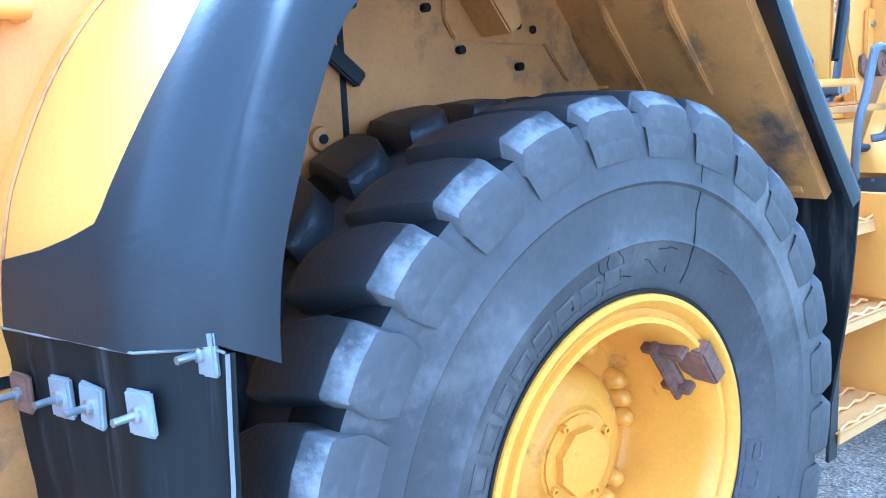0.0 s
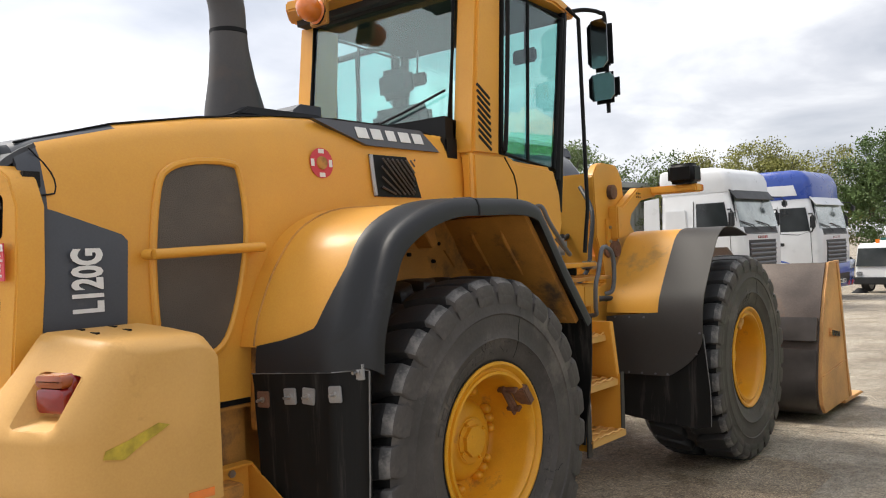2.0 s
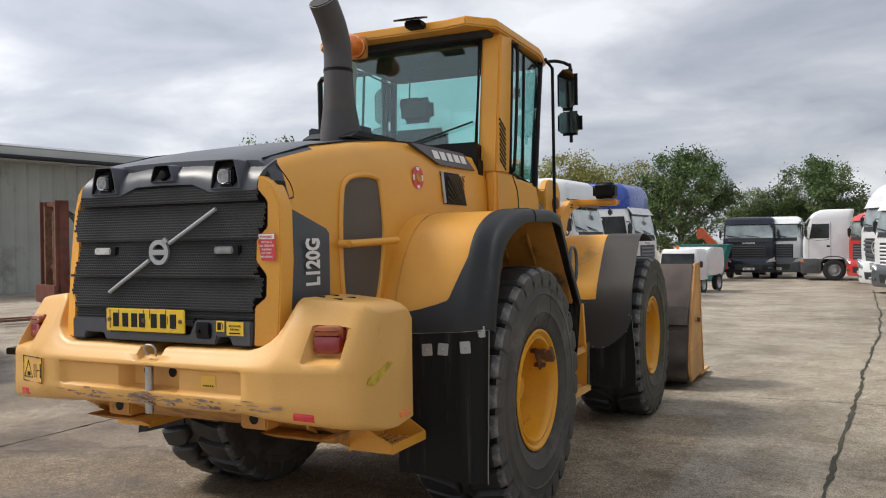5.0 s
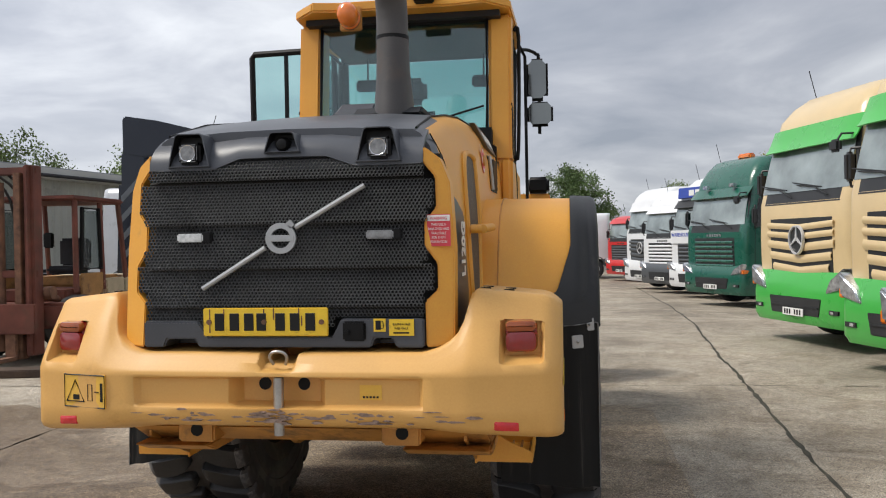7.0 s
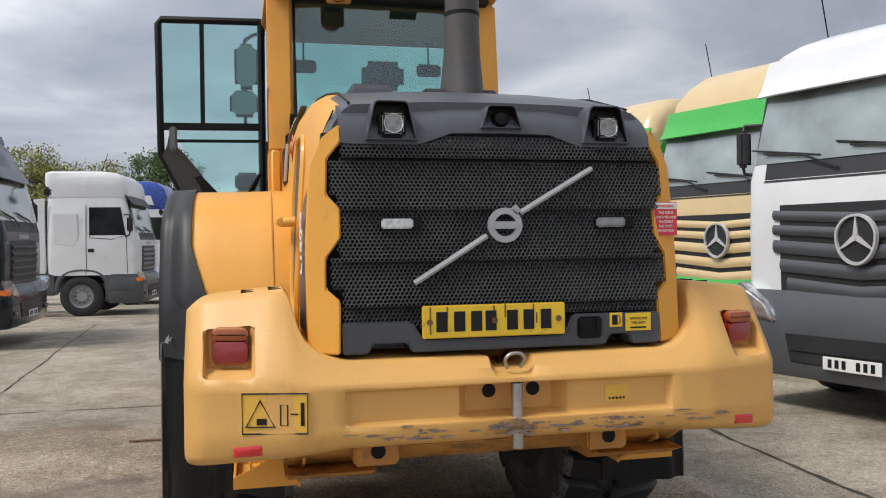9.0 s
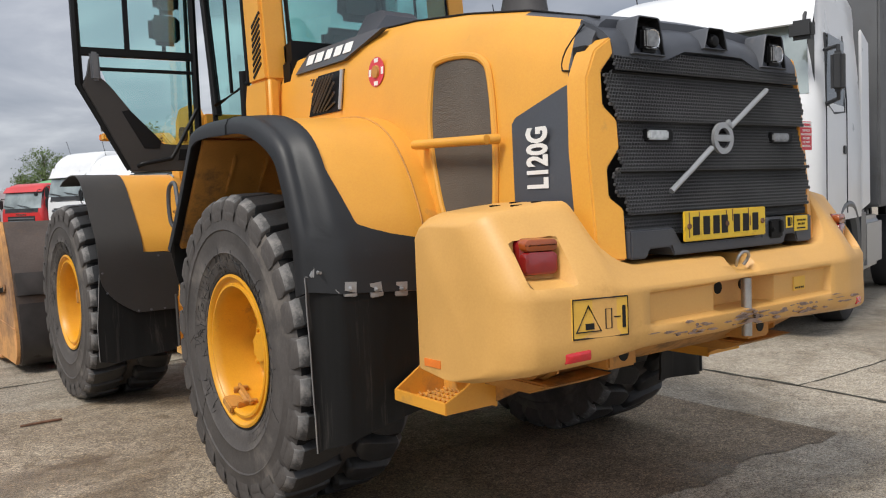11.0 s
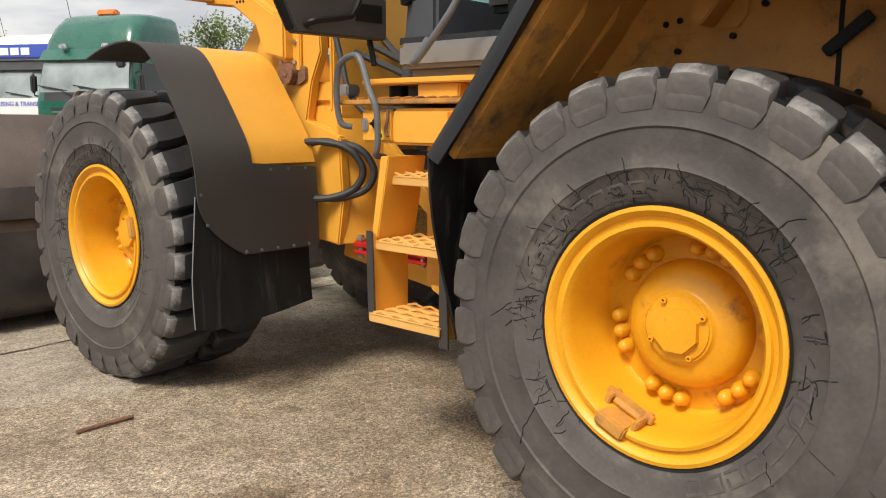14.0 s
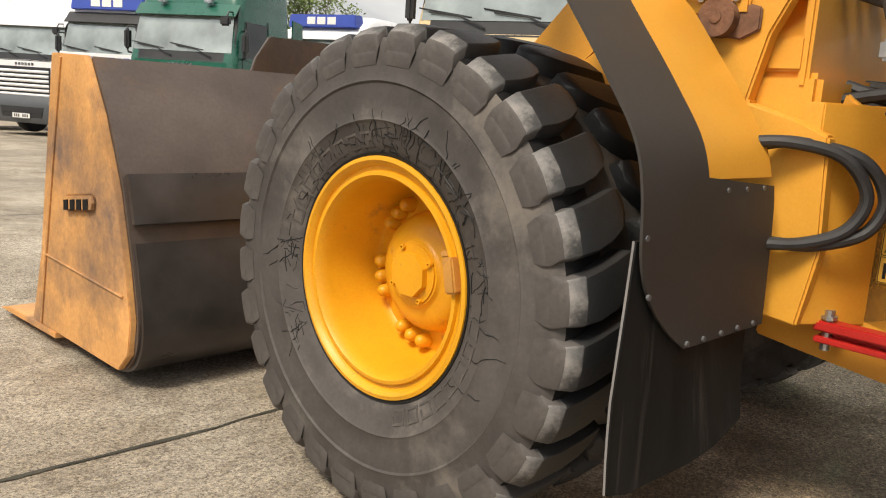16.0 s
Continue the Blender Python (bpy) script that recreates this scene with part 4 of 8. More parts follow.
for x, lamp in ((-0.415, "work"), (0.0, "eye"), (0.415, "work")):
    w, h = (0.094, 0.145) if lamp == "work" else (0.078, 0.085)
    zc = 2.188 if lamp == "work" else 2.21
    outer = [(-w, -h / 2), (w, -h / 2), (w * 0.70, h * 0.38), (w * 0.64, h * 0.46), (w * 0.54, h / 2), (-w * 0.54, h / 2), (-w * 0.64, h * 0.46), (-w * 0.70, h * 0.38)]
    inner = [(a * 0.94, b * 0.94) for a, b in outer]
    part("lamp_hood", loft([[(x + a * 1.10, -1.90, zc + b * 1.02) for a, b in outer], [(x + a * 1.03, -2.036, zc + b * 1.02) for a, b in outer], [(x + a, -2.043, zc + b) for a, b in outer], [(x + a, -2.043, zc + b) for a, b in inner], [(x + a, -2.030, zc + b) for a, b in inner]], False), GREY_PANEL, loader, "", 30)
    part("lamp_recess", loft([[(x + a * 1.002, -2.042, zc + b * 1.002) for a, b in inner], [(x + a * 0.97, -1.99, zc + b * 0.97) for a, b in inner], [(x + a * 0.9, -1.985, zc + b * 0.9) for a, b in inner], [(x + a * 0.02, -1.985, zc + b * 0.02) for a, b in inner]], False), BLACK_MARK, loader, "black lamp recess", 30)
    if lamp == "work":
        x += 0.004
        body = part("work_lamp", box(x - 0.050, x + 0.050, -2.052, -1.99, zc - 0.062, zc + 0.034, 0.014), DARK, loader, "square rear work lamp")
        part("reflector_bowl", moved(lathe([(0.036, 0.0), (0.030, 0.004), (0.018, 0.007), (0.0, 0.008)], 20, "y"), Matrix.Translation((x, -2.0605, zc - 0.014))), CHROME, body)
        part("lamp_lens", box(x - 0.039, x + 0.039, -2.059, -2.04, zc - 0.052, zc + 0.024, 0.008), DULL_LENS, body, "dull grey lens")
    else:
        part("rear_camera", moved(lathe([(0, 0.0), (0.034, 0.0), (0.032, -0.03), (0.022, -0.045), (0.0, -0.05)], 20, "y"), Matrix.Translation((x, -1.995, zc - 0.008))), DARK, loader, "small round reversing camera")
# grey sill below the grille
sill = prism([(-0.605, 1.335), (-0.605, 1.445), (-0.36, 1.445), (-0.31, 1.375), (0.22, 1.375), (0.26, 1.455), (0.605, 1.455), (0.605, 1.335), (0.49, 1.335), (0.475, 1.375), (0.40, 1.375), (0.385, 1.335), (-0.36, 1.335), (-0.375, 1.37), (-0.50, 1.37), (-0.515, 1.335)], "y", -2.095, -1.95, 0.006)
part("grille_sill", sill, GREY_PANEL, loader, "charcoal sill below the grille")
part("latch", merge(box(0.268, 0.365, -2.105, -2.09, 1.362, 1.445, 0.008), box(0.275, 0.30, -2.115, -2.10, 1.39, 1.41, 0.004), box(0.335, 0.36, -2.112, -2.1, 1.385, 1.44, 0.004)), DARK, loader)
# diagonal bar and round badge, kept plain
part("diagonal_bar", merge(*[tube([(-0.345, rear_y(1.59) - 0.02, 1.585), (-0.07, rear_y(1.76) - 0.022, 1.757)], 0.0115, 8), tube([(0.06, rear_y(1.83) - 0.022, 1.842), (0.355, rear_y(2.02) - 0.02, 2.015)], 0.0115, 8)]), SILVER, loader, "silver diagonal bar")
part("round_badge", moved(merge(lathe([(0.042, 0), (0.066, 0), (0.066, -0.014), (0.042, -0.014)], 36, "y", True), box(-0.060, 0.060, -0.016, 0.0, -0.014, 0.014, 0.003), moved(box(-0.012, 0.012, -0.014, 0, 0.0, 0.03), Matrix.Translation((0.052, 0, 0.048)) @ Matrix.Rotation(-0.7, 4, "Y"))), Matrix.Translation((0.0, rear_y(1.79) - 0.02, 1.797))), SILVER, loader, "plain silver ring badge")
for x, m in ((-0.395, WHITE_MARK), (0.43, SILVER)):
    s1 = part("strobe_lamp", box(x - 0.07, x + 0.085, rear_y(1.84) - 0.03, rear_y(1.84), 1.782, 1.829, 0.006), DARK, loader, "small strobe lamp on the grille")
    part("strobe_lens", box(x - 0.066, x + 0.05, rear_y(1.84) - 0.038, rear_y(1.84) - 0.02, 1.787, 1.824, 0.006), LAMP_GLASS if x < 0 else DULL_LENS, s1)
# number plate with plain bars
pl = part("number_plate", box(-0.327, 0.212, -2.118, -2.108, 1.385, 1.505, 0.004), PLATE_YELLOW, loader, "yellow number plate with dark bars")
chars = []
for i, x in enumerate((-0.255, -0.19, -0.127, -0.073, 0.008, 0.071, 0.137)):
    chars.append(box(x - 0.021, x + 0.021, -2.1205, -2.116, 1.408, 1.482, 0.003, 1))
each("plate_bar", chars, BLACK_MARK, pl)
each("plate_bolt", [disc(x, -2.118, 1.445, 0.011, -0.006, "y", 12) for x in (-0.30, 0.185, -0.06)], RUST, pl)
each("plate_stain", [box(x - 0.002, x + 0.003, -2.1192, -2.1175, z0, z1) for x, z0, z1 in ((-0.298, 1.40, 1.50), (-0.236, 1.46, 1.50), (-0.062, 1.43, 1.50), (-0.02, 1.455, 1.503), (0.088, 1.47, 1.503), (0.10, 1.43, 1.47))], RUST, pl, "thin rust run")
# stickers
st = part("warning_sticker", box(0.615, 0.712, -2.040, -2.036, 1.752, 1.885), RED_STICKER, loader, "red and white warning sticker")
wl_lines = [("WARNING", 1.868, 0.018, True), ("THIS FUEL IS", 1.842, 0.0145, False), ("DNA DYED AND", 1.824, 0.0145, False), ("TRACEABLE", 1.806, 0.0145, False), ("FOR THEFT", 1.788, 0.0145, False), ("PREVENTION", 1.770, 0.0145, False)]
part("sticker_band", box(0.617, 0.710, -2.0422, -2.040, 1.857, 1.882), WHITE_MARK, st)
for txt, z, sz, head in wl_lines:
    part("sticker_text", letters(txt, sz, facing(0.6635, -2.0415 if not head else -2.0432, z, (1, 0, 0), (0, 0, 1)), 0.0006, 0.80), RED_STICKER if head else WHITE_MARK, st)
fs = part("fuel_sticker", box(0.462, 0.565, -2.1, -2.0965, 1.385, 1.453), PLATE_YELLOW, loader, "yellow fuel sticker")
for txt, z in (("SULPHUR FREE", 1.432), ("FUEL ONLY", 1.415)):
    part("sticker_text", letters(txt, 0.013, facing(0.5135, -2.101, z, (1, 0, 0), (0, 0, 1)), 0.0005, 0.85), BLACK_MARK, fs)
part("sticker_text", box(0.48, 0.545, -2.1015, -2.1, 1.394, 1.40), BLACK_MARK, fs)
fp = part("pump_sticker", box(0.398, 0.448, -2.1, -2.0965, 1.402, 1.456), PLATE_YELLOW, loader, "yellow sticker with a fuel pump sign")
part("pump_sign", merge(box(0.406, 0.428, -2.1012, -2.1, 1.41, 1.448), tube([(0.428, -2.1005, 1.415), (0.438, -2.1005, 1.417), (0.438, -2.1005, 1.44), (0.431, -2.1005, 1.447)], 0.0018, 5)), BLACK_MARK, fp)

# the whole tail stands a little forward and low
for ob in set(loader.children) - loader_done:
    ob.matrix_basis = Matrix.Translation((0, 0.045, -0.008)) @ Matrix.Diagonal((1, 1, 0.98, 1))

def lens_block(x0, x1, z0, z1, y0, y1, r):
    """A rounded rectangular lens with a softened face."""
    def ring(y, cut):
        out = []
        q = r - cut * 0.5
        for cx, cz, a0 in ((x1 - cut - q, z1 - cut - q, 0), (x0 + cut + q, z1 - cut - q, 90), (x0 + cut + q, z0 + cut + q, 180), (x1 - cut - q, z0 + cut + q, 270)):
            out += [(cx + q * math.cos(radians(a0 + 15 * k)), y, cz + q * math.sin(radians(a0 + 15 * k))) for k in range(7)]
        return out
    return loft([ring(y1, 0), ring(y0 + 0.014, 0), ring(y0 + 0.004, 0.003), ring(y0, 0.012)])


# ---- counterweight
loader_done = set(loader.children)
CW_ROWS = [  # across from the middle: x, back, top, front, depth of the panel, lamp scoop
    (0.0, -2.13, 1.235, -1.70, 0.10, 0), (0.062, -2.13, 1.235, -1.70, 0.10, 0), (0.084, -2.136, 1.278, -1.70, 0.10, 0), (0.165, -2.137, 1.281, -1.70, 0.10, 0), (0.205, -2.137, 1.281, -1.70, 0.028, 0),
    (0.40, -2.137, 1.282, -1.70, 0.028, 0), (0.592, -2.136, 1.283, -1.70, 0.026, 0), (0.612, -2.136, 1.286, -1.70, 0.0, 0), (0.66, -2.136, 1.300, -1.70, 0.0, 0), (0.705, -2.135, 1.325, -1.68, 0.0, 0), (0.738, -2.134, 1.358, -1.64, 0.0, 0),
    (0.758, -2.133, 1.40, -1.60, 0.0, 0), (0.772, -2.132, 1.455, -1.56, 0.0, 0), (0.786, -2.130, 1.51, -1.50, 0.0, 0), (0.805, -2.126, 1.527, -1.48, 0.0, 0), (0.86, -2.112, 1.522, -1.465, 0.0, 0), (0.905, -2.098, 1.518, -1.46, 0.0, 0), (0.925, -2.092, 1.516, -1.458, 0.0, 1),
    (1.00, -2.07, 1.508, -1.455, 0.0, 1), (1.068, -2.047, 1.50, -1.45, 0.0, 1), (1.084, -2.04, 1.497, -1.45, 0.0, 0), (1.105, -2.025, 1.49, -1.45, 0.0, 0), (1.128, -1.997, 1.475, -1.45, 0.0, 0), (1.145, -1.955, 1.46, -1.45, 0.0, 0), (1.153, -1.91, 1.452, -1.45, 0.0, 0), (1.155, -1.87, 1.445, -1.455, 0.0, 0)]


def cw_ring(x, yb, zt, yf, rec, scoop):
    """A section through the casting: over the top, down its sloping back, panel, lower lip."""
    zb = 0.978 - 0.055 * max(0.0, abs(x) - 0.60) / 0.55
    high = min(1.0, max(0.0, (zt - 1.283) / 0.23))
    back = lerp(0.055, 0.20, high)

    def slope(u):
        return (yb + back * u ** 1.15, lerp(1.205, zt - 0.016, u))
    line = [slope(0.66), slope(0.60), slope(0.22), slope(0.13)]
    if scoop:
        line = [slope(0.68), (yb + 0.150, 1.420), (yb + 0.120, 1.262), slope(0.10)]
    pts = [(yf, 0.90), (yf, zt - 0.05), (yf - 0.03, zt - 0.012), (yf - 0.08, zt), (yb + back + 0.025, zt), (yb + back + 0.006, zt - 0.006), slope(0.95)] + line
    pts += [slope(0.0), (yb, 1.190), (yb + rec, 1.178), (yb + rec, 1.078), (yb - 0.002, 1.062), (yb - 0.003, zb + 0.045), (yb + 0.012, zb + 0.022), (yb + 0.05, zb + 0.004), (yb + 0.26, zb - 0.045)]
    return [(x, y, z) for y, z in pts]


rings = [cw_ring(-r[0], *r[1:]) for r in CW_ROWS[:0:-1]] + [cw_ring(*r) for r in CW_ROWS]
part("counterweight", rounded(loft(rings), 0.007, 2, 32), YELLOW_WORN, loader, "faded yellow cast counterweight with scuffed lower edge", 42)
each("pocket_hole", [disc(x, -2.143, 1.198, 0.026, 0.008, "y", 18) for x in (-0.075, 0.095)], DARK, loader)
part("tow_pin", disc(0.01, -2.215, 1.0, 0.021, 0.235, "z", 16, None, 0.005), STEEL, loader, "steel tow pin")
part("lifting_eye", tube([(-0.018, -2.19, 1.285), (-0.03, -2.205, 1.315), (-0.012, -2.212, 1.338), (0.026, -2.212, 1.338), (0.044, -2.205, 1.318), (0.032, -2.19, 1.285)], 0.0065, 8, 4), STEEL, loader)
rng = random.Random(11)
scuffs = []
for i in range(90):
    x = rng.choice((rng.gauss(0.02, 0.09), rng.gauss(0.36, 0.12), rng.gauss(-0.3, 0.15), rng.uniform(-0.65, 0.7)))
    L, hh = rng.uniform(0.012, 0.085), rng.uniform(0.0015, 0.0065)
    z = 1.078 + rng.gauss(0.0, 0.015)
    z = min(1.108, max(1.052, z))
    scuffs.append(prism([(x, z), (x + L * 0.3, z - hh), (x + L, z - hh * 0.4), (x + L * 0.8, z + hh * 0.7), (x + L * 0.3, z + hh)], "y", -2.2440 - 0.00006 * i, -2.236))
each("scuff", scuffs, material("bare_scuffed_metal", (0.27, 0.19, 0.15), 0.55, metal=0.3, var=0.4, scale=40), loader, "scuffed bare metal on the edge", None)
for s in (1, -1):
    tl = part("tail_lamp", lens_block(0.926, 1.056, 1.272, 1.404, -1.958, -1.86, 0.030), RED_LENS, loader, "rounded tail lamp, amber over dark red")
    lens = [part("red_lens", lens_block(0.929, 1.053, 1.275, 1.358, -1.986, -1.95, 0.022), RED_LENS, tl), part("amber_lens", lens_block(0.929, 1.053, 1.3565, 1.402, -1.9870, -1.95, 0.019), LAMP_AMBER, tl, "dull amber lens")]
    reshape([tl] + lens, lambda x, y, z: (s * x, y + 0.28 * (abs(x) - 1.0), z))
    each("top_slot", [box(s * 0.81, s * 0.855, -1.80, -1.788, 1.515, 1.5285), box(s * 0.91, s * 0.955, -1.80, -1.788, 1.505, 1.5195), box(s * 0.81, s * 0.855, -1.68, -1.668, 1.515, 1.5285), box(s * 0.91, s * 0.955, -1.68, -1.668, 1.505, 1.5195)], DARK, loader)
    part("red_reflector", reshape_of(lens_block(0.885, 0.985, 0.982, 1.022, -2.112, -2.02, 0.008), lambda x, y, z: (s * x, y + 0.30 * (x - 0.885), z - 0.006 - 0.08 * (x - 0.93))), BRIGHT_RED, loader, "bright red reflector")
    part("side_marker", box(s * 1.135, s * 1.158, -1.60, -1.485, 0.91, 0.952, 0.006), ORANGE_LENS, loader, "amber side marker lamp")
sg = part("distance_sign", box(-0.955, -0.735, -2.2445, -2.238, 1.12, 1.255), SIGN_YELLOW, loader, "yellow keep-distance sign")
part("sign_print", merge(tube([(-0.94, -2.245, 1.145), (-0.893, -2.245, 1.23), (-0.846, -2.245, 1.145)], 0.0042, 5, 0, True), box(-0.905, -0.872, -2.2465, -2.244, 1.152, 1.172), tube([(-0.952, -2.245, 1.123), (-0.952, -2.245, 1.252), (-0.738, -2.245, 1.252), (-0.738, -2.245, 1.123)], 0.0032, 4, 0, True),
                         tube([(-0.826, -2.245, 1.15), (-0.826, -2.245, 1.215), (-0.803, -2.245, 1.215), (-0.803, -2.245, 1.15)], 0.0032, 4, 0, True), box(-0.793, -0.768, -2.2465, -2.244, 1.184, 1.188), box(-0.760, -0.748, -2.2465, -2.244, 1.148, 1.222)), BLACK_MARK, sg)
ds = part("data_sticker", box(0.35, 0.44, -2.2175, -2.212, 1.148, 1.208), SIGN_YELLOW, loader, "small yellow data sticker")
part("sticker_text", bars(0.07, 0.008, 5, facing(0.395, -2.2177, 1.160, (1, 0, 0), (0, 0, 1))), BLACK_MARK, ds)
gsmear = material("green_smear", (0.50, 0.36, 0.035), 0.6, var=0.3, scale=20)
part("paint_smear", prism([(-2.06, 1.205), (-1.98, 1.225), (-1.92, 1.245), (-1.87, 1.262), (-1.83, 1.25), (-1.88, 1.225), (-1.93, 1.205), (-2.0, 1.165), (-2.07, 1.18)], "x", 1.0825, 1.0865), gsmear, loader, "green-yellow paint smear")
# lower beam and brackets beneath the counterweight
part("lower_beam", merge(prism([(-2.12, 1.0), (-1.75, 1.0), (-1.70, 0.90), (-1.95, 0.90)], "x", -0.80, 0.84, 0.012), box(-0.55, -0.38, -2.14, -2.0, 0.93, 1.04, 0.01), box(0.38, 0.55, -2.14, -2.0, 0.93, 1.04, 0.01), prism([(-2.08, 0.90), (-1.4, 0.90), (-1.4, 0.84), (-1.95, 0.85)], "x", -0.80, -0.45, 0.008), prism([(-2.08, 0.90), (-1.4, 0.90), (-1.4, 0.84), (-1.95, 0.85)], "x", 0.45, 0.84, 0.008)), YELLOW_DIRTY, loader, "lower beam under the counterweight")
each("beam_hole", [disc(-0.46, -2.143, 0.985, 0.028, 0.01, "y", 18), disc(0.47, -2.143, 0.985, 0.028, 0.01, "y", 18)], DARK, loader)
for ob in set(loader.children) - loader_done:
    kind = ob.name.split(".")[0]
    if kind in ("pocket_hole", "tow_pin", "lifting_eye", "scuff", "data_sticker", "lower_beam", "beam_hole"):
        ob.location = (0, 0.105, -0.05)
        if kind in ("lower_beam", "beam_hole"):
            ob.location = (0, 0.27, -0.075)
    elif kind == "distance_sign":
        reshape([ob] + list(ob.children), lambda x, y, z: (x, y + 2.238 - 2.137 + 0.25 * (abs(x) - 0.73), 1.052 + (z - 1.12) * 1.05))
    elif kind == "paint_smear":
        ob.location = (0.0735, 0.17, -0.05)
loader_done = set(loader.children)
for s in (1, -1):
    # rear step with its sloping side plate and grip tread
    stp = part("rear_step", merge(box(s * 0.74, s * 1.0, -1.395, -1.025, 0.672, 0.680, 0.002), box(s * 0.990, s * 1.002, -1.40, -1.02, 0.670, 0.722, 0.003)), YELLOW, loader, "yellow rear step with grip tread")
    part("cheek", prism([(s * 0.735, 0.672), (s * 0.998, 0.672), (s * 0.998, 0.722), (s * 0.765, 0.868), (s * 0.735, 0.868)], "y", -1.032, -1.020, 0.002), YELLOW, stp)
    part("cheek", prism([(s * 0.735, 0.672), (s * 0.998, 0.672), (s * 0.998, 0.722), (s * 0.90, 0.765), (s * 0.735, 0.868)], "y", -1.402, -1.390, 0.002), YELLOW, stp)
    part("back_plate", merge(box(s * 0.725, s * 0.737, -1.40, -1.02, 0.662, 0.872, 0.003), box(s * 0.70, s * 0.765, -1.40, -1.02, 0.866, 0.878, 0.003)), YELLOW, stp)
    part("gusset", prism([(-1.39, 0.68), (-1.39, 0.872), (-1.78, 0.90), (-1.78, 0.86)], "x", s * 0.725, s * 0.737, 0.002), YELLOW_DIRTY, stp)
    each("plate_bolt", [disc(s * 0.737, -1.12, z, 0.017, s * 0.012, "x", 6) for z in (0.765, 0.845)], STEEL, stp)
    each("grip_tread", [tube([(s * (0.755 + 0.045 * j), -1.375 + 0.034 * k * 0.5, 0.682 + 0.011 * (k % 2)) for k in range(20)], 0.0055, 5) for j in range(6)], YELLOW_DIRTY, stp)
    part("lower_side_panel", merge(prism([(-1.50, 0.86), (-1.50, 1.12), (-0.98, 1.12), (-0.98, 0.80), (-1.15, 0.72)], "x", s * 0.62, s * 0.66, 0.005), box(s * 0.55, s * 0.705, -1.50, -0.97, 1.105, 1.122, 0.003)), YELLOW_DIRTY, loader)
    part("panel_gap", box(s * 0.60, s * 0.712, -1.52, -0.985, 1.124, 1.146), DARK, loader)
    lw = part("white_label", prism([(-1.285, 0.89), (-1.285, 1.015), (-1.205, 1.015), (-1.205, 0.89)], "x", s * 0.661, s * 0.6625), WHITE_MARK, loader, "white label with a red heading")
    part("label_head", letters("WARNING", 0.020, facing(s * 0.6628, -1.245, 1.0, (0, s, 0), (0, 0, 1)), 0.0004, 0.78, 0.0008), RED_STICKER, lw)
    each("label_text", [prism([(-1.275, z), (-1.275, z + 0.005), (-1.215, z + 0.005), (-1.215, z)], "x", s * 0.6625, s * 0.6631) for z in (0.905, 0.922, 0.94, 0.957, 0.973)], GREY_PANEL, lw)

# ---- rear fenders: yellow shell, black lip, flaps
arch_in = [(-1.04, 1.262), (-1.035, 1.33), (-1.02, 1.42), (-0.99, 1.52), (-0.90, 1.70), (-0.76, 1.86), (-0.56, 1.95), (-0.30, 1.975), (-0.05, 1.978), (0.24, 1.978), (0.40, 1.95), (0.46, 1.895), (0.66, 1.63), (0.91, 1.32)]
arch_out = [(-0.850, 1.285), (-0.846, 1.345), (-0.832, 1.43), (-0.804, 1.52), (-0.742, 1.68), (-0.662, 1.81), (-0.48, 1.91), (-0.28, 1.962), (-0.05, 1.972), (0.24, 1.975), (0.40, 1.95), (0.46, 1.895), (0.66, 1.63), (0.91, 1.32)]


def bent(x):
    """How far a fender's section has turned from its inner line to its outer line: flat, then rounding off."""
    u = max(0.0, min(1.0, (x - 0.80) / 0.43))
    v = max(0.0, min(1.0, (x - 1.215) / 0.085))
    return 0.54 * u + 0.46 * v * v * (3 - 2 * v)


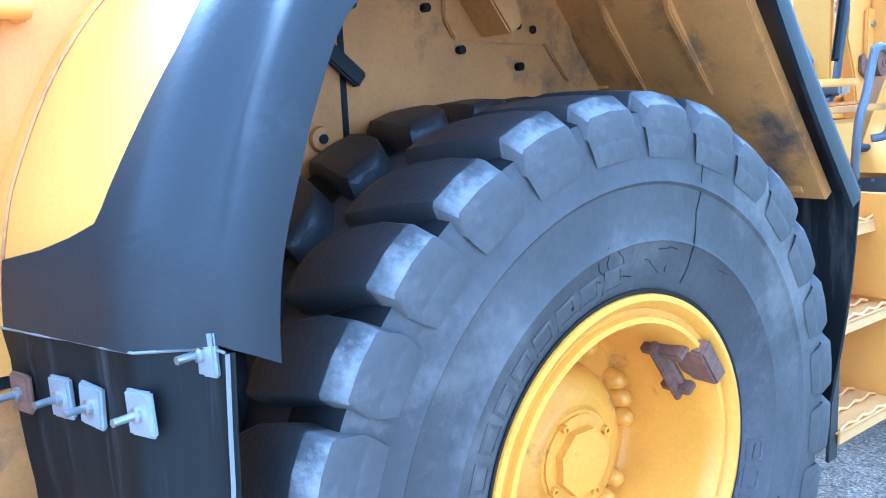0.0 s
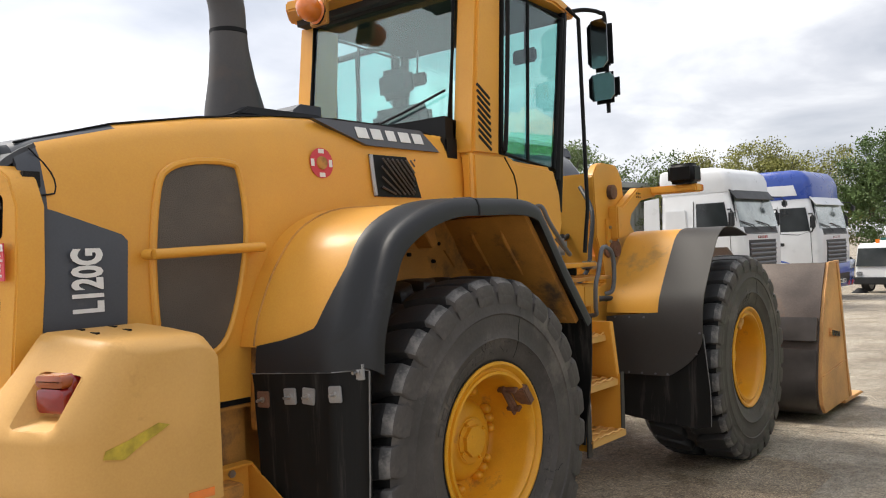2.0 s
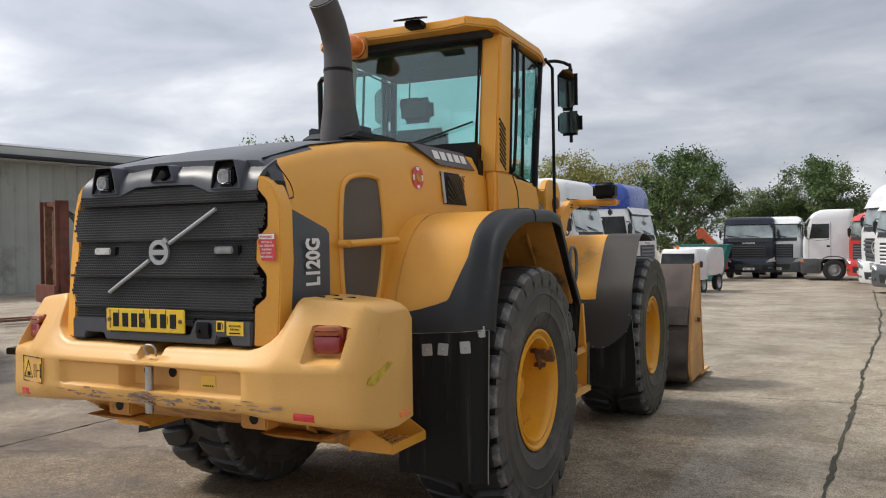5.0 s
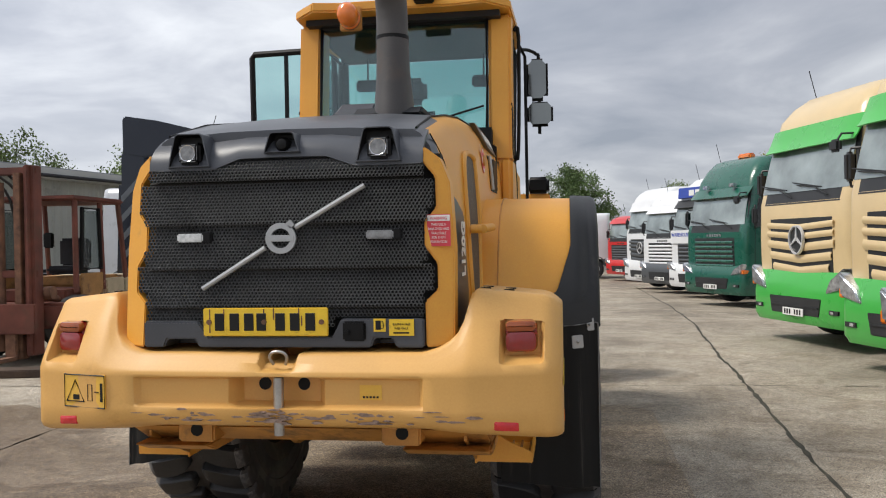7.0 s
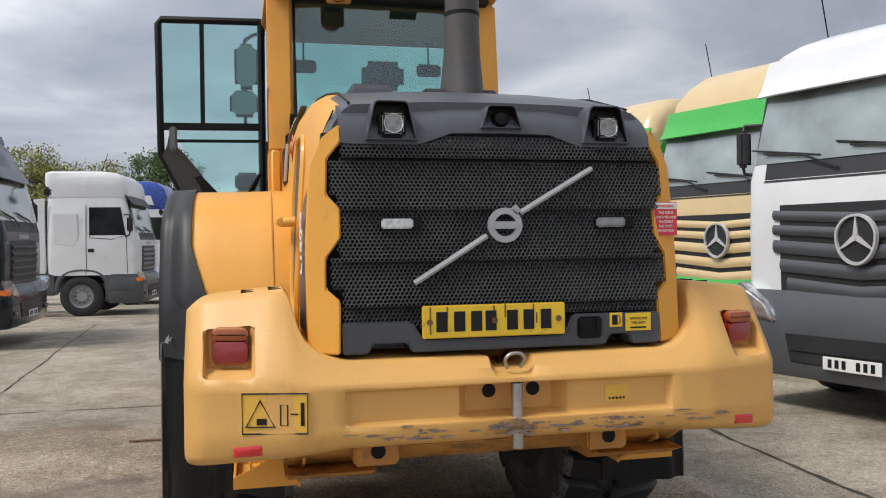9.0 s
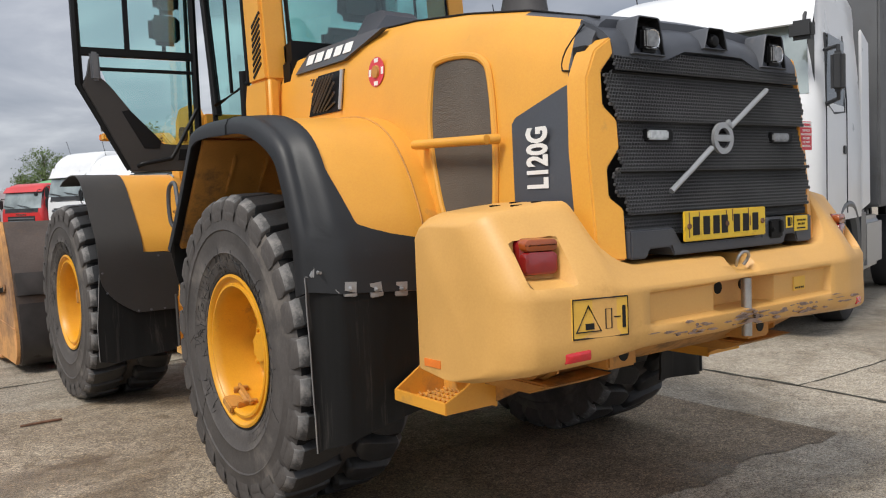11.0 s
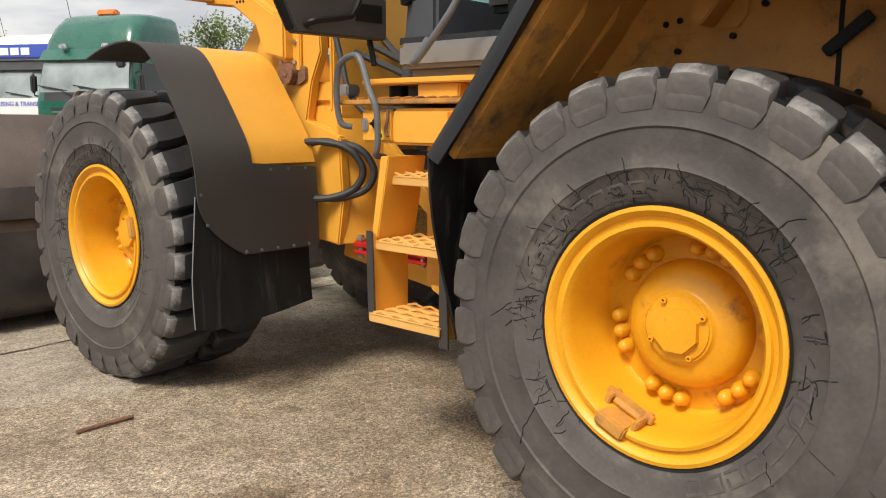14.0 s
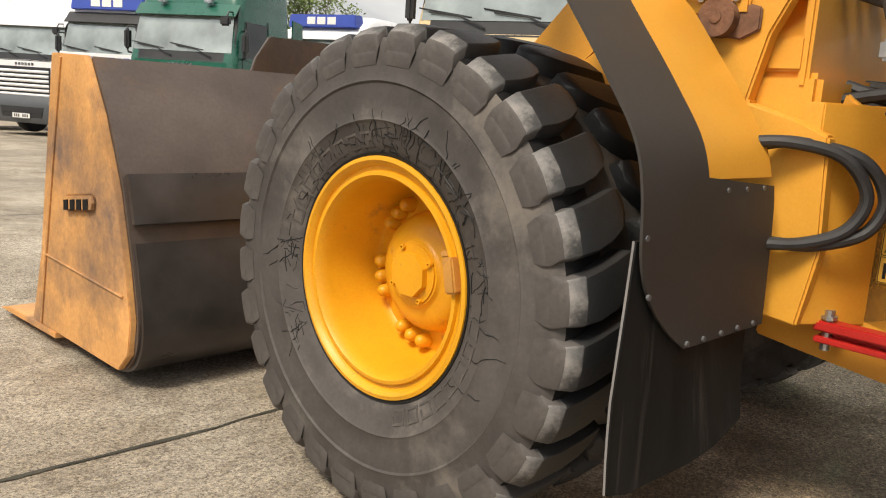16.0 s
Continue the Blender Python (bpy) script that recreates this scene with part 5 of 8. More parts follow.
for s in (1, -1):
    seam = 1.262 if s > 0 else 1.145
    ci = curve([(0, a, b) for a, b in ([] if s > 0 else [(-1.045, 1.145)]) + arch_in], 4)
    co = curve([(0, a, b) for a, b in ([] if s > 0 else [(-0.855, 1.165)]) + arch_out], 4)

    def skin(i, x, out=0.0):
        p = ci[i].lerp(co[i], bent(x))
        n = Vector((0, p.y + 0.05, p.z - 0.85)).normalized()
        return (s * x, p.y + n.y * out, p.z + n.z * out)

    def border(i):
        z = ci[i].z
        if ci[i].y > -0.3:
            return 1.205
        if z < 1.385:
            return 0.84
        return 0.88 + 0.24 * min(1.0, (z - 1.385) / 0.06) ** 0.6 + 0.075 * min(1.0, max(0.0, z - 1.44) / 0.25)

    yellow = [i for i in range(len(ci)) if ci[i].z > 1.36 and ci[i].y < 0.5]
    part("rear_fender", sheet([[skin(i, lerp(0.66, 1.24, j / 8), -0.004) for j in range(9)] for i in yellow], 0.012 * s), YELLOW, loader, "yellow rear fender", 60)
    part("fender_seam", tube([skin(i, 0.815, 0.010) for i in yellow if ci[i].y < -0.2], 0.0045, 6), YELLOW_DIRTY, loader, "dark joint between hood and fender")
    lip = []
    for i in range(len(ci)):
        b = border(i)
        row = [skin(i, lerp(b, 1.31, j / 9), 0.012) for j in range(10)] + [skin(i, 1.326, 0.004), skin(i, 1.336, -0.02), skin(i, 1.336, -0.062)]
        lip.append(row)
    part("fender_lip", sheet(lip, 0.012 * s), BLACK_TRIM, loader, "black plastic wheel arch lip, scuffed", 60)
    k33 = min(range(len(ci)), key=lambda i: abs(ci[i].y - -0.14) + (ci[i].z < 1.9))
    part("lip_joint", tube([skin(k33, 1.20, 0.022), skin(k33, 1.30, 0.022), skin(k33, 1.334, 0.010), skin(k33, 1.346, -0.02), skin(k33, 1.346, -0.06)], 0.008, 6), DARK, loader)
    flap_rows = []
    rng = random.Random(3 + s)
    for k in range(15):
        t = k / 14
        row = []
        for j in range(15):
            x = lerp(0.82, 1.332, j / 14)
            z = lerp(lerp(seam, seam + 0.02 + (0.07 if s < 0 and j > 11 else 0.0), j / 14), lerp(0.60, 0.475, j / 14) if s < 0 else lerp(0.46, 0.42, j / 14), t)
            y = lerp(-1.04, -0.85, bent(x)) - 0.016 + 0.05 * t * math.sin(1.2 + 3.0 * j / 14) + rng.uniform(-0.003, 0.003)
            row.append((s * x, y, z))
        flap_rows.append(row)
    flap = part("mud_flap", sheet(flap_rows, 0.012 * s), BLACK_FLAP, loader, "black rubber mud flap bolted on with steel plates", 60)
    part("cut_edge", tube([(r[-1][0] + s * 0.002, r[-1][1], r[-1][2]) for r in flap_rows], 0.0035, 5), SILL_GREY, flap, "pale cut edge")
    part("cut_edge", tube([(r[0], r[1] - 0.004, r[2] + 0.003) for r in flap_rows[0]], 0.0025, 5), SILL_GREY, flap, "pale cut edge")
    plates = ((0.877, 1.159, 0.0), (1.012, 1.177, 0.05), (1.102, 1.181, -0.08), (1.225, 1.193, 0.06), (1.283, 1.277, 0.05)) if s > 0 else ((0.845, 1.165, 0.0), (0.946, 1.163, 0.05), (1.06, 1.168, -0.12), (1.173, 1.179, 0.06), (1.278, 1.255, 0.5))
    for (x, z, rot) in plates:
        y = lerp(-1.04, -0.85, bent(x)) - 0.022
        q = facing(s * x, y, z, (s * 1, 0.26, 0), (0, 0, 1)) @ Matrix.Rotation(rot, 4, "Z")
        sq = box(-0.03, 0.03, -0.034, 0.034, -0.006, 0.006, 0.004)
        pb = part("fixing_plate", moved(sq, q), SILVER if x > 0.93 else RUST, loader, "square steel fixing plate")
        dirn = (q.to_3x3() @ Vector((0, 0, 1)))
        sign = -1 if dirn.y > 0 else 1
        part("bolt", moved(merge(lathe([(0, 0), (0.012, 0), (0.012, sign * 0.012), (0.006, sign * 0.014), (0.006, sign * 0.045), (0, sign * 0.045)], 10)), q), STEEL, pb)
    # flap ahead of the wheel, by the ladder
    ff = [[(s * lerp(0.70, lerp(1.33, 1.25 if s > 0 else 1.16, k / 8), j / 6), 0.93 + 0.02 * math.sin(k * 0.6 + j) + 0.02 * (k / 8), lerp(1.34, 0.60, k / 8)) for j in range(7)] for k in range(9)]
    part("front_flap", sheet(ff, 0.012), BLACK_FLAP, loader, "black rubber flap ahead of the wheel", 60)
    # wheel arch inside: wall, stiffeners and bolts
    part("arch_wall", prism([(-0.98, 1.0), (-0.98, 1.42), (-0.72, 1.86), (-0.1, 1.95), (0.38, 1.93), (0.83, 1.33), (0.83, 1.0)], "x", s * 0.70, s * 0.735, 0.004), YELLOW_DIRTY, loader, "dirty yellow wall of the wheel arch")
    part("arch_plate", prism([(0.0, 1.94), (0.005, 1.806), (0.035, 1.763), (0.166, 1.753), (0.35, 1.752), (0.435, 1.653), (0.50, 1.665), (0.40, 1.93)], "x", s * 0.735, s * 0.747, 0.004), YELLOW_DIRTY, loader, "bolted stiffening plate in the wheel arch")
    each("arch_rib", [prism([(0.385, 1.925), (0.64, 1.61), (0.60, 1.595), (0.42, 1.80)], "x", s * x, s * (x + 0.02), 0.004) for x in (0.88, 1.08)], YELLOW_DIRTY, loader)
    part("arch_gusset", prism([(-0.02, 1.94), (0.12, 1.94), (0.16, 1.79), (0.12, 1.765)], "x", s * 0.747, s * 0.86, 0.005), YELLOW_DIRTY, loader)
    part("panel_gap", box(s * 0.7345, s * 0.738, -0.297, -0.281, 1.20, 1.90, 0.001), DARK, loader, "dark gap between two arch panels")
    part("arch_strap", moved(box(-0.012, 0.012, -0.085, 0.085, -0.02, 0.02, 0.005), pose(s * 0.75, -0.315, 1.72, rx=-40)), BLACK_MARK, loader, "black rubber strap")
    part("arch_ring", moved(lathe([(0.010, 0.0), (0.030, 0.0), (0.026, 0.010), (0.010, 0.012)], 20, "x", True), Matrix.Translation((s * 0.736, -0.357, 1.541))), YELLOW_DIRTY, loader)
    part("arch_lining", prism([(0.38, 1.93), (0.86, 1.33), (0.83, 1.31), (0.35, 1.92)], "x", s * 0.62, s * 1.29, 0.004), YELLOW_DIRTY, loader, "dirty yellow lining of the wheel arch")
    part("arch_bracket", box(s * 0.62, s * 1.24, 0.80, 0.85, 1.33, 1.41, 0.006), YELLOW_DIRTY, loader)
    part("arch_lining", prism([(-0.55, 1.90), (0.40, 1.945), (0.40, 1.935), (-0.55, 1.89)], "x", s * 0.62, s * 1.25, 0.002), YELLOW_DIRTY, loader)
    each("arch_bolt", [disc(s * 0.735, y, z, 0.011, s * 0.018, "x", 10) for y, z in ((-0.7, 1.6), (-0.5, 1.72), (-0.62, 1.35), (-0.05, 1.835), (-0.26, 1.836), (0.054, 1.737), (0.247, 1.80), (0.30, 1.79), (0.253, 1.695), (-0.357, 1.541), (0.62, 1.45), (0.70, 1.40))], DARK, loader)

# ---- exhaust, precleaner
EXX = 0.20


def oval(cx, cy, z, rx, ry, n=24):
    return [(cx + rx * math.cos(2 * math.pi * k / n), cy + ry * math.sin(2 * math.pi * k / n), z) for k in range(n)]


part("exhaust_base", loft([oval(EXX, -0.617, 2.44, 0.118, 0.180), oval(EXX, -0.620, 2.52, 0.112, 0.168), oval(EXX, -0.632, 2.68, 0.098, 0.125), oval(EXX, -0.642, 2.82, 0.093, 0.100), oval(EXX, -0.645, 2.90, 0.092, 0.095)]), EXHAUST, loader, "dark grey exhaust shroud", 40)
part("exhaust_pipe", tube([(EXX, -0.645, 2.84), (EXX, -0.645, 2.95), (EXX, -0.648, 3.02), (EXX, -0.665, 3.10), (EXX, -0.710, 3.19), (EXX, -0.770, 3.27), (EXX, -0.815, 3.32)], 0.091, 24, 5), EXHAUST, loader, "dark grey curved exhaust stack", 40)
part("exhaust_collar", moved(lathe([(0.0925, -0.012), (0.095, -0.010), (0.095, 0.010), (0.0925, 0.012)], 28, "z", True), Matrix.Translation((EXX, -0.645, 2.905))), DARK, loader)
part("exhaust_mouth", moved(disc(0, 0, -0.002, 0.080, 0.006, "z", 24), facing(EXX, -0.815, 3.32, (1, 0, 0), (0, 0.74, 0.67))), DARK, loader, "dark disc over the open end")
part("exhaust_foot", moved(rounded(prism([(-0.35, 0), (-0.25, 0.05), (0.2, 0.05), (0.42, 0.0)], "x", -0.2, 0.2), 0.012), Matrix.Translation((0.18, -0.42, 2.455))), DARK_INSIDE, loader)
part("air_intake_box", loft([[(x0, y, z) for x0, y, z in ((-0.42, -0.05 + d, 2.5), (-0.02, -0.05 + d, 2.5), (-0.08 - e, 0.0 + d, 2.5 + h), (-0.30 + e, 0.0 + d, 2.5 + h))] for d, e, h in ((0.0, 0, 0.12), (0.06, 0, 0.16), (0.22, 0.0, 0.16))]), GREY_PANEL, loader, "charcoal intake hump on the hood", 30)

cab_start = set(loader.children)
# ---- cab
CX = 0.775
RB = 0.47
part("cab_base", merge(box(-CX, CX, RB - 0.02, 1.62, 1.685, 1.80, 0.02), box(-0.70, 0.70, 0.46, 1.6, 1.62, 1.69, 0.01)), SILL_GREY, loader, "grey cab base")
part("rear_bulkhead", box(-0.69, 0.69, 0.34, 0.46, 1.40, 2.40, 0.01), DARK, loader)
for s in (1, -1):
    # lower rear quarter in yellow below the window
    q = [(0.45, 1.60), (0.45, 2.33), (0.86, 2.33), (0.92, 2.29), (1.12, 2.28), (1.42, 2.27), (1.50, 2.1), (1.52, 1.90), (1.42, 1.62)] if s > 0 else [(0.45, 1.60), (0.45, 2.33), (0.80, 2.33), (0.84, 2.2), (0.86, 1.62)]
    part("cab_quarter", prism(q, "x", s * 0.70, s * 0.80, 0.03, 3), YELLOW, loader, "yellow lower cab side", 40)
    if s > 0:
        part("quarter_seam", tube([(0.801, 0.93, 1.62), (0.802, 0.93, 2.12), (0.802, 0.90, 2.20), (0.801, 0.80, 2.30)], 0.005, 5), DARK, loader, "dark seam")
    # rear pillar with vent slots
    part("rear_pillar", prism([(0.47, 2.30), (0.60, 3.32), (0.86, 3.36), (0.76, 2.30)], "x", s * 0.63, s * 0.795, 0.02, 2), YELLOW, loader, "yellow rear cab pillar", 40)
    each("vent_slot", [moved(box(-0.004, 0.004, -0.075, 0.075, -0.008, 0.008), Matrix.Translation((s * 0.7955, 0.60, 2.37 + i * 0.036)) @ Matrix.Rotation(-0.5, 4, "X")) for i in range(9)], DARK, loader, "slanted vent slots")
    each("pillar_plug", [disc(s * 0.70, 0.50 + (z - 2.3) * 0.127, z, 0.017, -0.014, "y", 10) for z in (2.46, 2.72, 2.95, 3.15)], DARK, loader)
    part("front_pillar", tube([(s * 0.70, 1.62, 2.2), (s * 0.735, 1.74, 3.34)], 0.032, 8), DARK, loader)
    part("window_frame", merge(tube([(s * 0.775, 0.80, 2.33), (s * 0.775, 0.885, 3.30), (s * 0.76, 1.68, 3.28), (s * 0.745, 1.50, 2.26)], 0.02, 8, 0, True)), DARK, loader)
    part("window_bar", tube([(s * 0.77, 1.13, 2.30), (s * 0.77, 1.21, 3.29)], 0.013, 6), DARK, loader)
    if s > 0:
        g = part("cab_side_window", sheet([[(s * 0.77, 0.82, 2.34), (s * 0.745, 1.50, 2.28)], [(s * 0.77, 0.895, 3.29), (s * 0.755, 1.67, 3.27)]], 0.006), CAB_GLASS, loader, "green tinted glass", None)
        g.visible_shadow = False
        part("grab_rail", tube([(0.79, 0.80, 2.36), (0.825, 0.79, 2.40), (0.835, 0.86, 3.22), (0.80, 0.86, 3.27)], 0.014, 8, 4), DARK, loader)
    else:
        part("door_post", tube([(s * 0.775, 0.86, 1.62), (s * 0.775, 0.88, 2.4)], 0.035, 8), DARK, loader)
gb = part("rear_window", sheet([[(-0.63, 0.49, 2.50), (0.63, 0.49, 2.50)], [(-0.63, 0.59, 3.28), (0.63, 0.59, 3.28)]], 0.006), CAB_GLASS, loader, "green tinted rear window", None)
gb.visible_shadow = False
part("rear_window_frame", tube([(-0.62, 0.485, 2.50), (0.62, 0.485, 2.50), (0.62, 0.59, 3.29), (-0.62, 0.59, 3.29)], 0.024, 8, 0, True), DARK, loader)
fw = part("windscreen", sheet([[(-0.68, 1.66, 2.05), (0.68, 1.66, 2.05)], [(-0.72, 1.76, 3.28), (0.72, 1.76, 3.28)]], 0.006), CAB_GLASS, loader, "green tinted front screen", None)
fw.visible_shadow = False
part("front_cab_frame", merge(tube([(-0.70, 1.64, 2.0), (0.70, 1.64, 2.0), (0.735, 1.76, 3.31), (-0.735, 1.76, 3.31)], 0.03, 8, 0, True)), DARK, loader)
part("cab_nose", prism([(1.45, 1.42), (1.45, 2.02), (1.66, 2.02), (1.72, 1.6), (1.66, 1.42)], "x", -0.68, 0.68, 0.02), GREY_PANEL, loader, "dark grey lower cab front")
part("cab_rear_wall", box(-0.66, 0.66, 0.45, 0.49, 1.6, 2.50, 0.01), DARK_INSIDE, loader)
part("cab_floor", box(-0.72, 0.72, 0.5, 1.66, 1.80, 1.83), DARK_INSIDE, loader)
# roof with its overhang at the back corners
roof = loft([[(x, y, z) for x, y in ((-0.80, 0.50), (-0.62, 0.30), (-0.42, 0.34), (0.42, 0.34), (0.62, 0.30), (0.80, 0.50), (0.82, 1.5), (0.74, 1.90), (-0.74, 1.90), (-0.82, 1.5))] for z in (3.33, 3.395)])
part("cab_roof", rounded(merge(roof, loft([[(x * k, lerp(1.1, y, k), z) for x, y in ((-0.78, 0.52), (-0.40, 0.42), (0.40, 0.42), (0.78, 0.52), (0.80, 1.5), (0.72, 1.85), (-0.72, 1.85), (-0.80, 1.5))] for k, z in ((1.0, 3.39), (0.93, 3.43), (0.5, 3.445))])), 0.012, 2, 40), YELLOW, loader, "yellow cab roof", 40)
part("roof_lining", box(-0.72, 0.72, 0.50, 1.78, 3.29, 3.335), DARK_INSIDE, loader)
part("beacon_bracket", merge(tube([(-0.30, 0.42, 3.36), (-0.32, 0.36, 3.33), (-0.34, 0.34, 3.29)], 0.016, 8, 3), box(-0.42, -0.26, 0.33, 0.37, 3.20, 3.36, 0.008)), YELLOW_DIRTY, loader)
tipped = Matrix.Translation((-0.34, 0.34, 3.275)) @ Matrix.Rotation(radians(84), 4, "X") @ Matrix.Diagonal((1.15, 1.15, 1.40, 1))
bc = part("beacon", moved(lathe([(0, 0), (0.062, 0), (0.065, 0.012), (0.055, 0.02), (0.06, 0.03), (0.068, 0.06), (0.06, 0.1), (0.035, 0.125), (0, 0.13)], 24), tipped), ORANGE_LENS, loader, "amber rotating beacon, tipped back", 50)
part("beacon_base", moved(lathe([(0, -0.02), (0.06, -0.02), (0.066, 0.012), (0, 0.014)], 20), tipped), DARK, bc)
part("roof_lamp", merge(moved(box(-0.10, 0.10, -0.13, 0.08, 0, 0.012, 0.003), Matrix.Translation((0.20, 0.24, 3.40)) @ Matrix.Rotation(0.25, 4, "X")), box(0.13, 0.27, 0.24, 0.36, 3.35, 3.40, 0.01)), DARK, loader, "dark roof flap bracket")
part("rear_wiper", merge(tube([(0.03, 0.455, 2.54), (0.30, 0.465, 2.60), (0.60, 0.475, 2.68)], 0.008, 6), box(-0.01, 0.07, 0.44, 0.48, 2.52, 2.56, 0.006)), DARK, loader, "rear window wiper")
part("cab_shroud", prism([(0.38, 2.0), (0.38, 2.52), (0.50, 2.50), (0.50, 2.0)], "x", -0.66, 0.66), DARK, loader)
# inside: seat, steering column, consoles
seat = part("driver_seat", merge(box(-0.26, 0.26, 0.85, 1.30, 1.98, 2.12, 0.05, 3), moved(box(-0.25, 0.25, -0.07, 0.07, 0.0, 0.62, 0.05, 3), Matrix.Translation((0, 0.84, 2.08)) @ Matrix.Rotation(0.12, 4, "X"))), SEAT, loader, "dark cloth driver's seat", 50)
part("headrest", moved(box(-0.15, 0.15, -0.05, 0.05, 0.0, 0.20, 0.045, 3), Matrix.Translation((0, 0.74, 2.74)) @ Matrix.Rotation(0.1, 4, "X")), SEAT, seat, "", 50)
part("seat_base", box(-0.2, 0.2, 0.9, 1.25, 1.63, 1.99, 0.02), DARK_INSIDE, seat)
part("steering_column", merge(tube([(0, 1.50, 1.65), (0, 1.38, 2.25)], 0.05, 10), moved(lathe([(0.17, -0.014), (0.19, 0), (0.17, 0.014), (0.155, 0)], 24, "z", True), Matrix.Translation((0, 1.36, 2.31)) @ Matrix.Rotation(0.5, 4, "X"))), DARK_INSIDE, loader)
each("side_console", [box(0.30, 0.60, 0.80, 1.4, 1.64, 2.22, 0.04), box(-0.44, -0.32, 0.9, 1.35, 1.95, 2.2, 0.03)], DARK_INSIDE, loader)
part("inside_mirror", merge(box(0.40, 0.60, 1.58, 1.61, 3.0, 3.10, 0.02), box(-0.60, -0.40, 1.58, 1.61, 3.0, 3.10, 0.02), tube([(0.5, 1.6, 3.08), (0.5, 1.62, 3.3)], 0.008, 6), tube([(-0.5, 1.6, 3.08), (-0.5, 1.62, 3.3)], 0.008, 6)), DARK, loader)

# the cab's back stands well forward and its roof falls to the front
def cab_place(x, y, z):
    y2 = y if y > 1.8 else 1.8 - (1.8 - y) * 0.91
    z2 = z if z < 2.3 else 2.3 + (z - 2.3) * 1.07
    return (x, y2, z2 - (0.03 + 0.04 * (y2 - 1.15) if z > 3.2 else 0.03 * max(0.0, z - 2.6) / 0.6))


cab_parts = set(loader.children) - cab_start
reshape(cab_parts | {c for ob in cab_parts for c in ob.children}, cab_place)

# right side: mirrors on their arm, hand rail
for s in (1, -1):
    part("mirror_arm", merge(tube([(s * 0.80, 1.74, 3.35), (s * 0.86, 1.84, 3.37), (s * 0.93, 1.93, 3.35), (s * 0.95, 1.955, 3.28), (s * 0.95, 1.955, 2.66)], 0.015, 8, 4), tube([(s * 0.80, 1.70, 3.37), (s * 0.84, 1.78, 3.3), (s * 0.84, 1.80, 2.0), (s * 0.86, 1.70, 1.7)], 0.014, 8)), DARK, loader)
    m1 = part("mirror", box(s * 0.845, s * 1.03, 1.86, 1.95, 2.935, 3.305, 0.065, 4), DARK, loader, "black framed rear-view mirror", 50)
    part("mirror_glass", prism([(s * a, b) for a, b in ((0.90, 2.955), (0.975, 2.955), (1.013, 2.995), (1.013, 3.245), (0.975, 3.285), (0.90, 3.285), (0.862, 3.245), (0.862, 2.995))], "y", 1.850, 1.861), MIRROR, m1)
    m2 = part("mirror", box(s * 0.845, s * 1.07, 1.86, 1.95, 2.715, 2.93, 0.055, 4), DARK, loader, "black framed wide-angle mirror", 50)
    part("mirror_glass", prism([(s * a, b) for a, b in ((0.89, 2.732), (1.025, 2.732), (1.053, 2.762), (1.053, 2.885), (1.025, 2.913), (0.89, 2.913), (0.862, 2.885), (0.862, 2.762))], "y", 1.850, 1.861), MIRROR, m2)
# left door, swung wide open
HX, HY = -0.80, 1.71
DW = 0.735
door = part("cab_door", merge(tube([(0, 0, 3.28), (-DW * 0.97, 0, 3.28), (-DW, 0, 3.25), (-DW, 0, 2.34), (-0.52, 0, 1.83)], 0.026, 8), tube([(-0.02, 0, 3.28), (-0.02, 0, 1.82)], 0.026, 8),
                              box(-DW, 0, -0.02, 0.02, 2.51, 2.56, 0.006), box(-0.45, -0.42, -0.015, 0.015, 2.55, 3.27, 0.004), box(-0.66, -0.02, -0.015, 0.015, 2.425, 2.445, 0.004)), DARK, loader, "open cab door with dark frame and tinted glass", 40)
door.matrix_basis = Matrix.Translation((HX, HY, 0)) @ Matrix.Rotation(radians(-4), 4, "Z")
inner = [(p.x, p.y) for p in curve([(-0.66, 2.50, 0), (-0.625, 2.50, 0), (-0.62, 2.40, 0), (-0.57, 2.34, 0), (-0.50, 2.24, 0), (-0.40, 2.10, 0), (-0.30, 2.0, 0), (-0.22, 1.98, 0), (0.0, 1.98, 0)], 4)]
part("door_panel", prism(inner + [(0.0, 1.815), (-0.515, 1.815), (-DW + 0.01, 2.33), (-0.68, 2.40)], "y", -0.035, 0.035, 0.010), GREY_FENDER, door, "brown-grey moulded door lower panel")
part("door_hole", prism([(-0.52, 2.18), (-0.47, 2.19), (-0.29, 2.0), (-0.31, 1.955), (-0.41, 1.955)], "y", -0.0385, -0.03), DARK, door)
part("door_hole", prism([(-0.17, 1.95), (-0.03, 1.95), (-0.03, 1.88), (-0.19, 1.88)], "y", -0.0385, -0.03), DARK, door)
part("door_handle", tube([(-0.47, -0.04, 1.845), (-0.44, -0.075, 1.86), (-0.28, -0.08, 1.885), (-0.22, -0.08, 1.92), (-0.06, -0.08, 2.17), (-0.04, -0.04, 2.19)], 0.013, 8, 3), DARK, door)
part("door_latch", box(-0.665, -0.61, -0.05, -0.02, 2.36, 2.53, 0.012), RAIL_GREY, door)
dg = part("door_glass", sheet([[(-DW + 0.02, 0, 2.55), (-0.02, 0, 2.55)], [(-DW + 0.02, 0, 3.26), (-0.02, 0, 3.26)]], 0.005), CAB_GLASS, door, "green tinted glass", None)
dg.visible_shadow = False
dg2 = part("door_glass", prism([(-0.62, 2.505), (-0.02, 2.505), (-0.02, 1.97), (-0.24, 1.98), (-0.40, 2.09), (-0.57, 2.33)], "y", -0.003, 0.003), CAB_GLASS, door, "", None)
dg2.visible_shadow = False

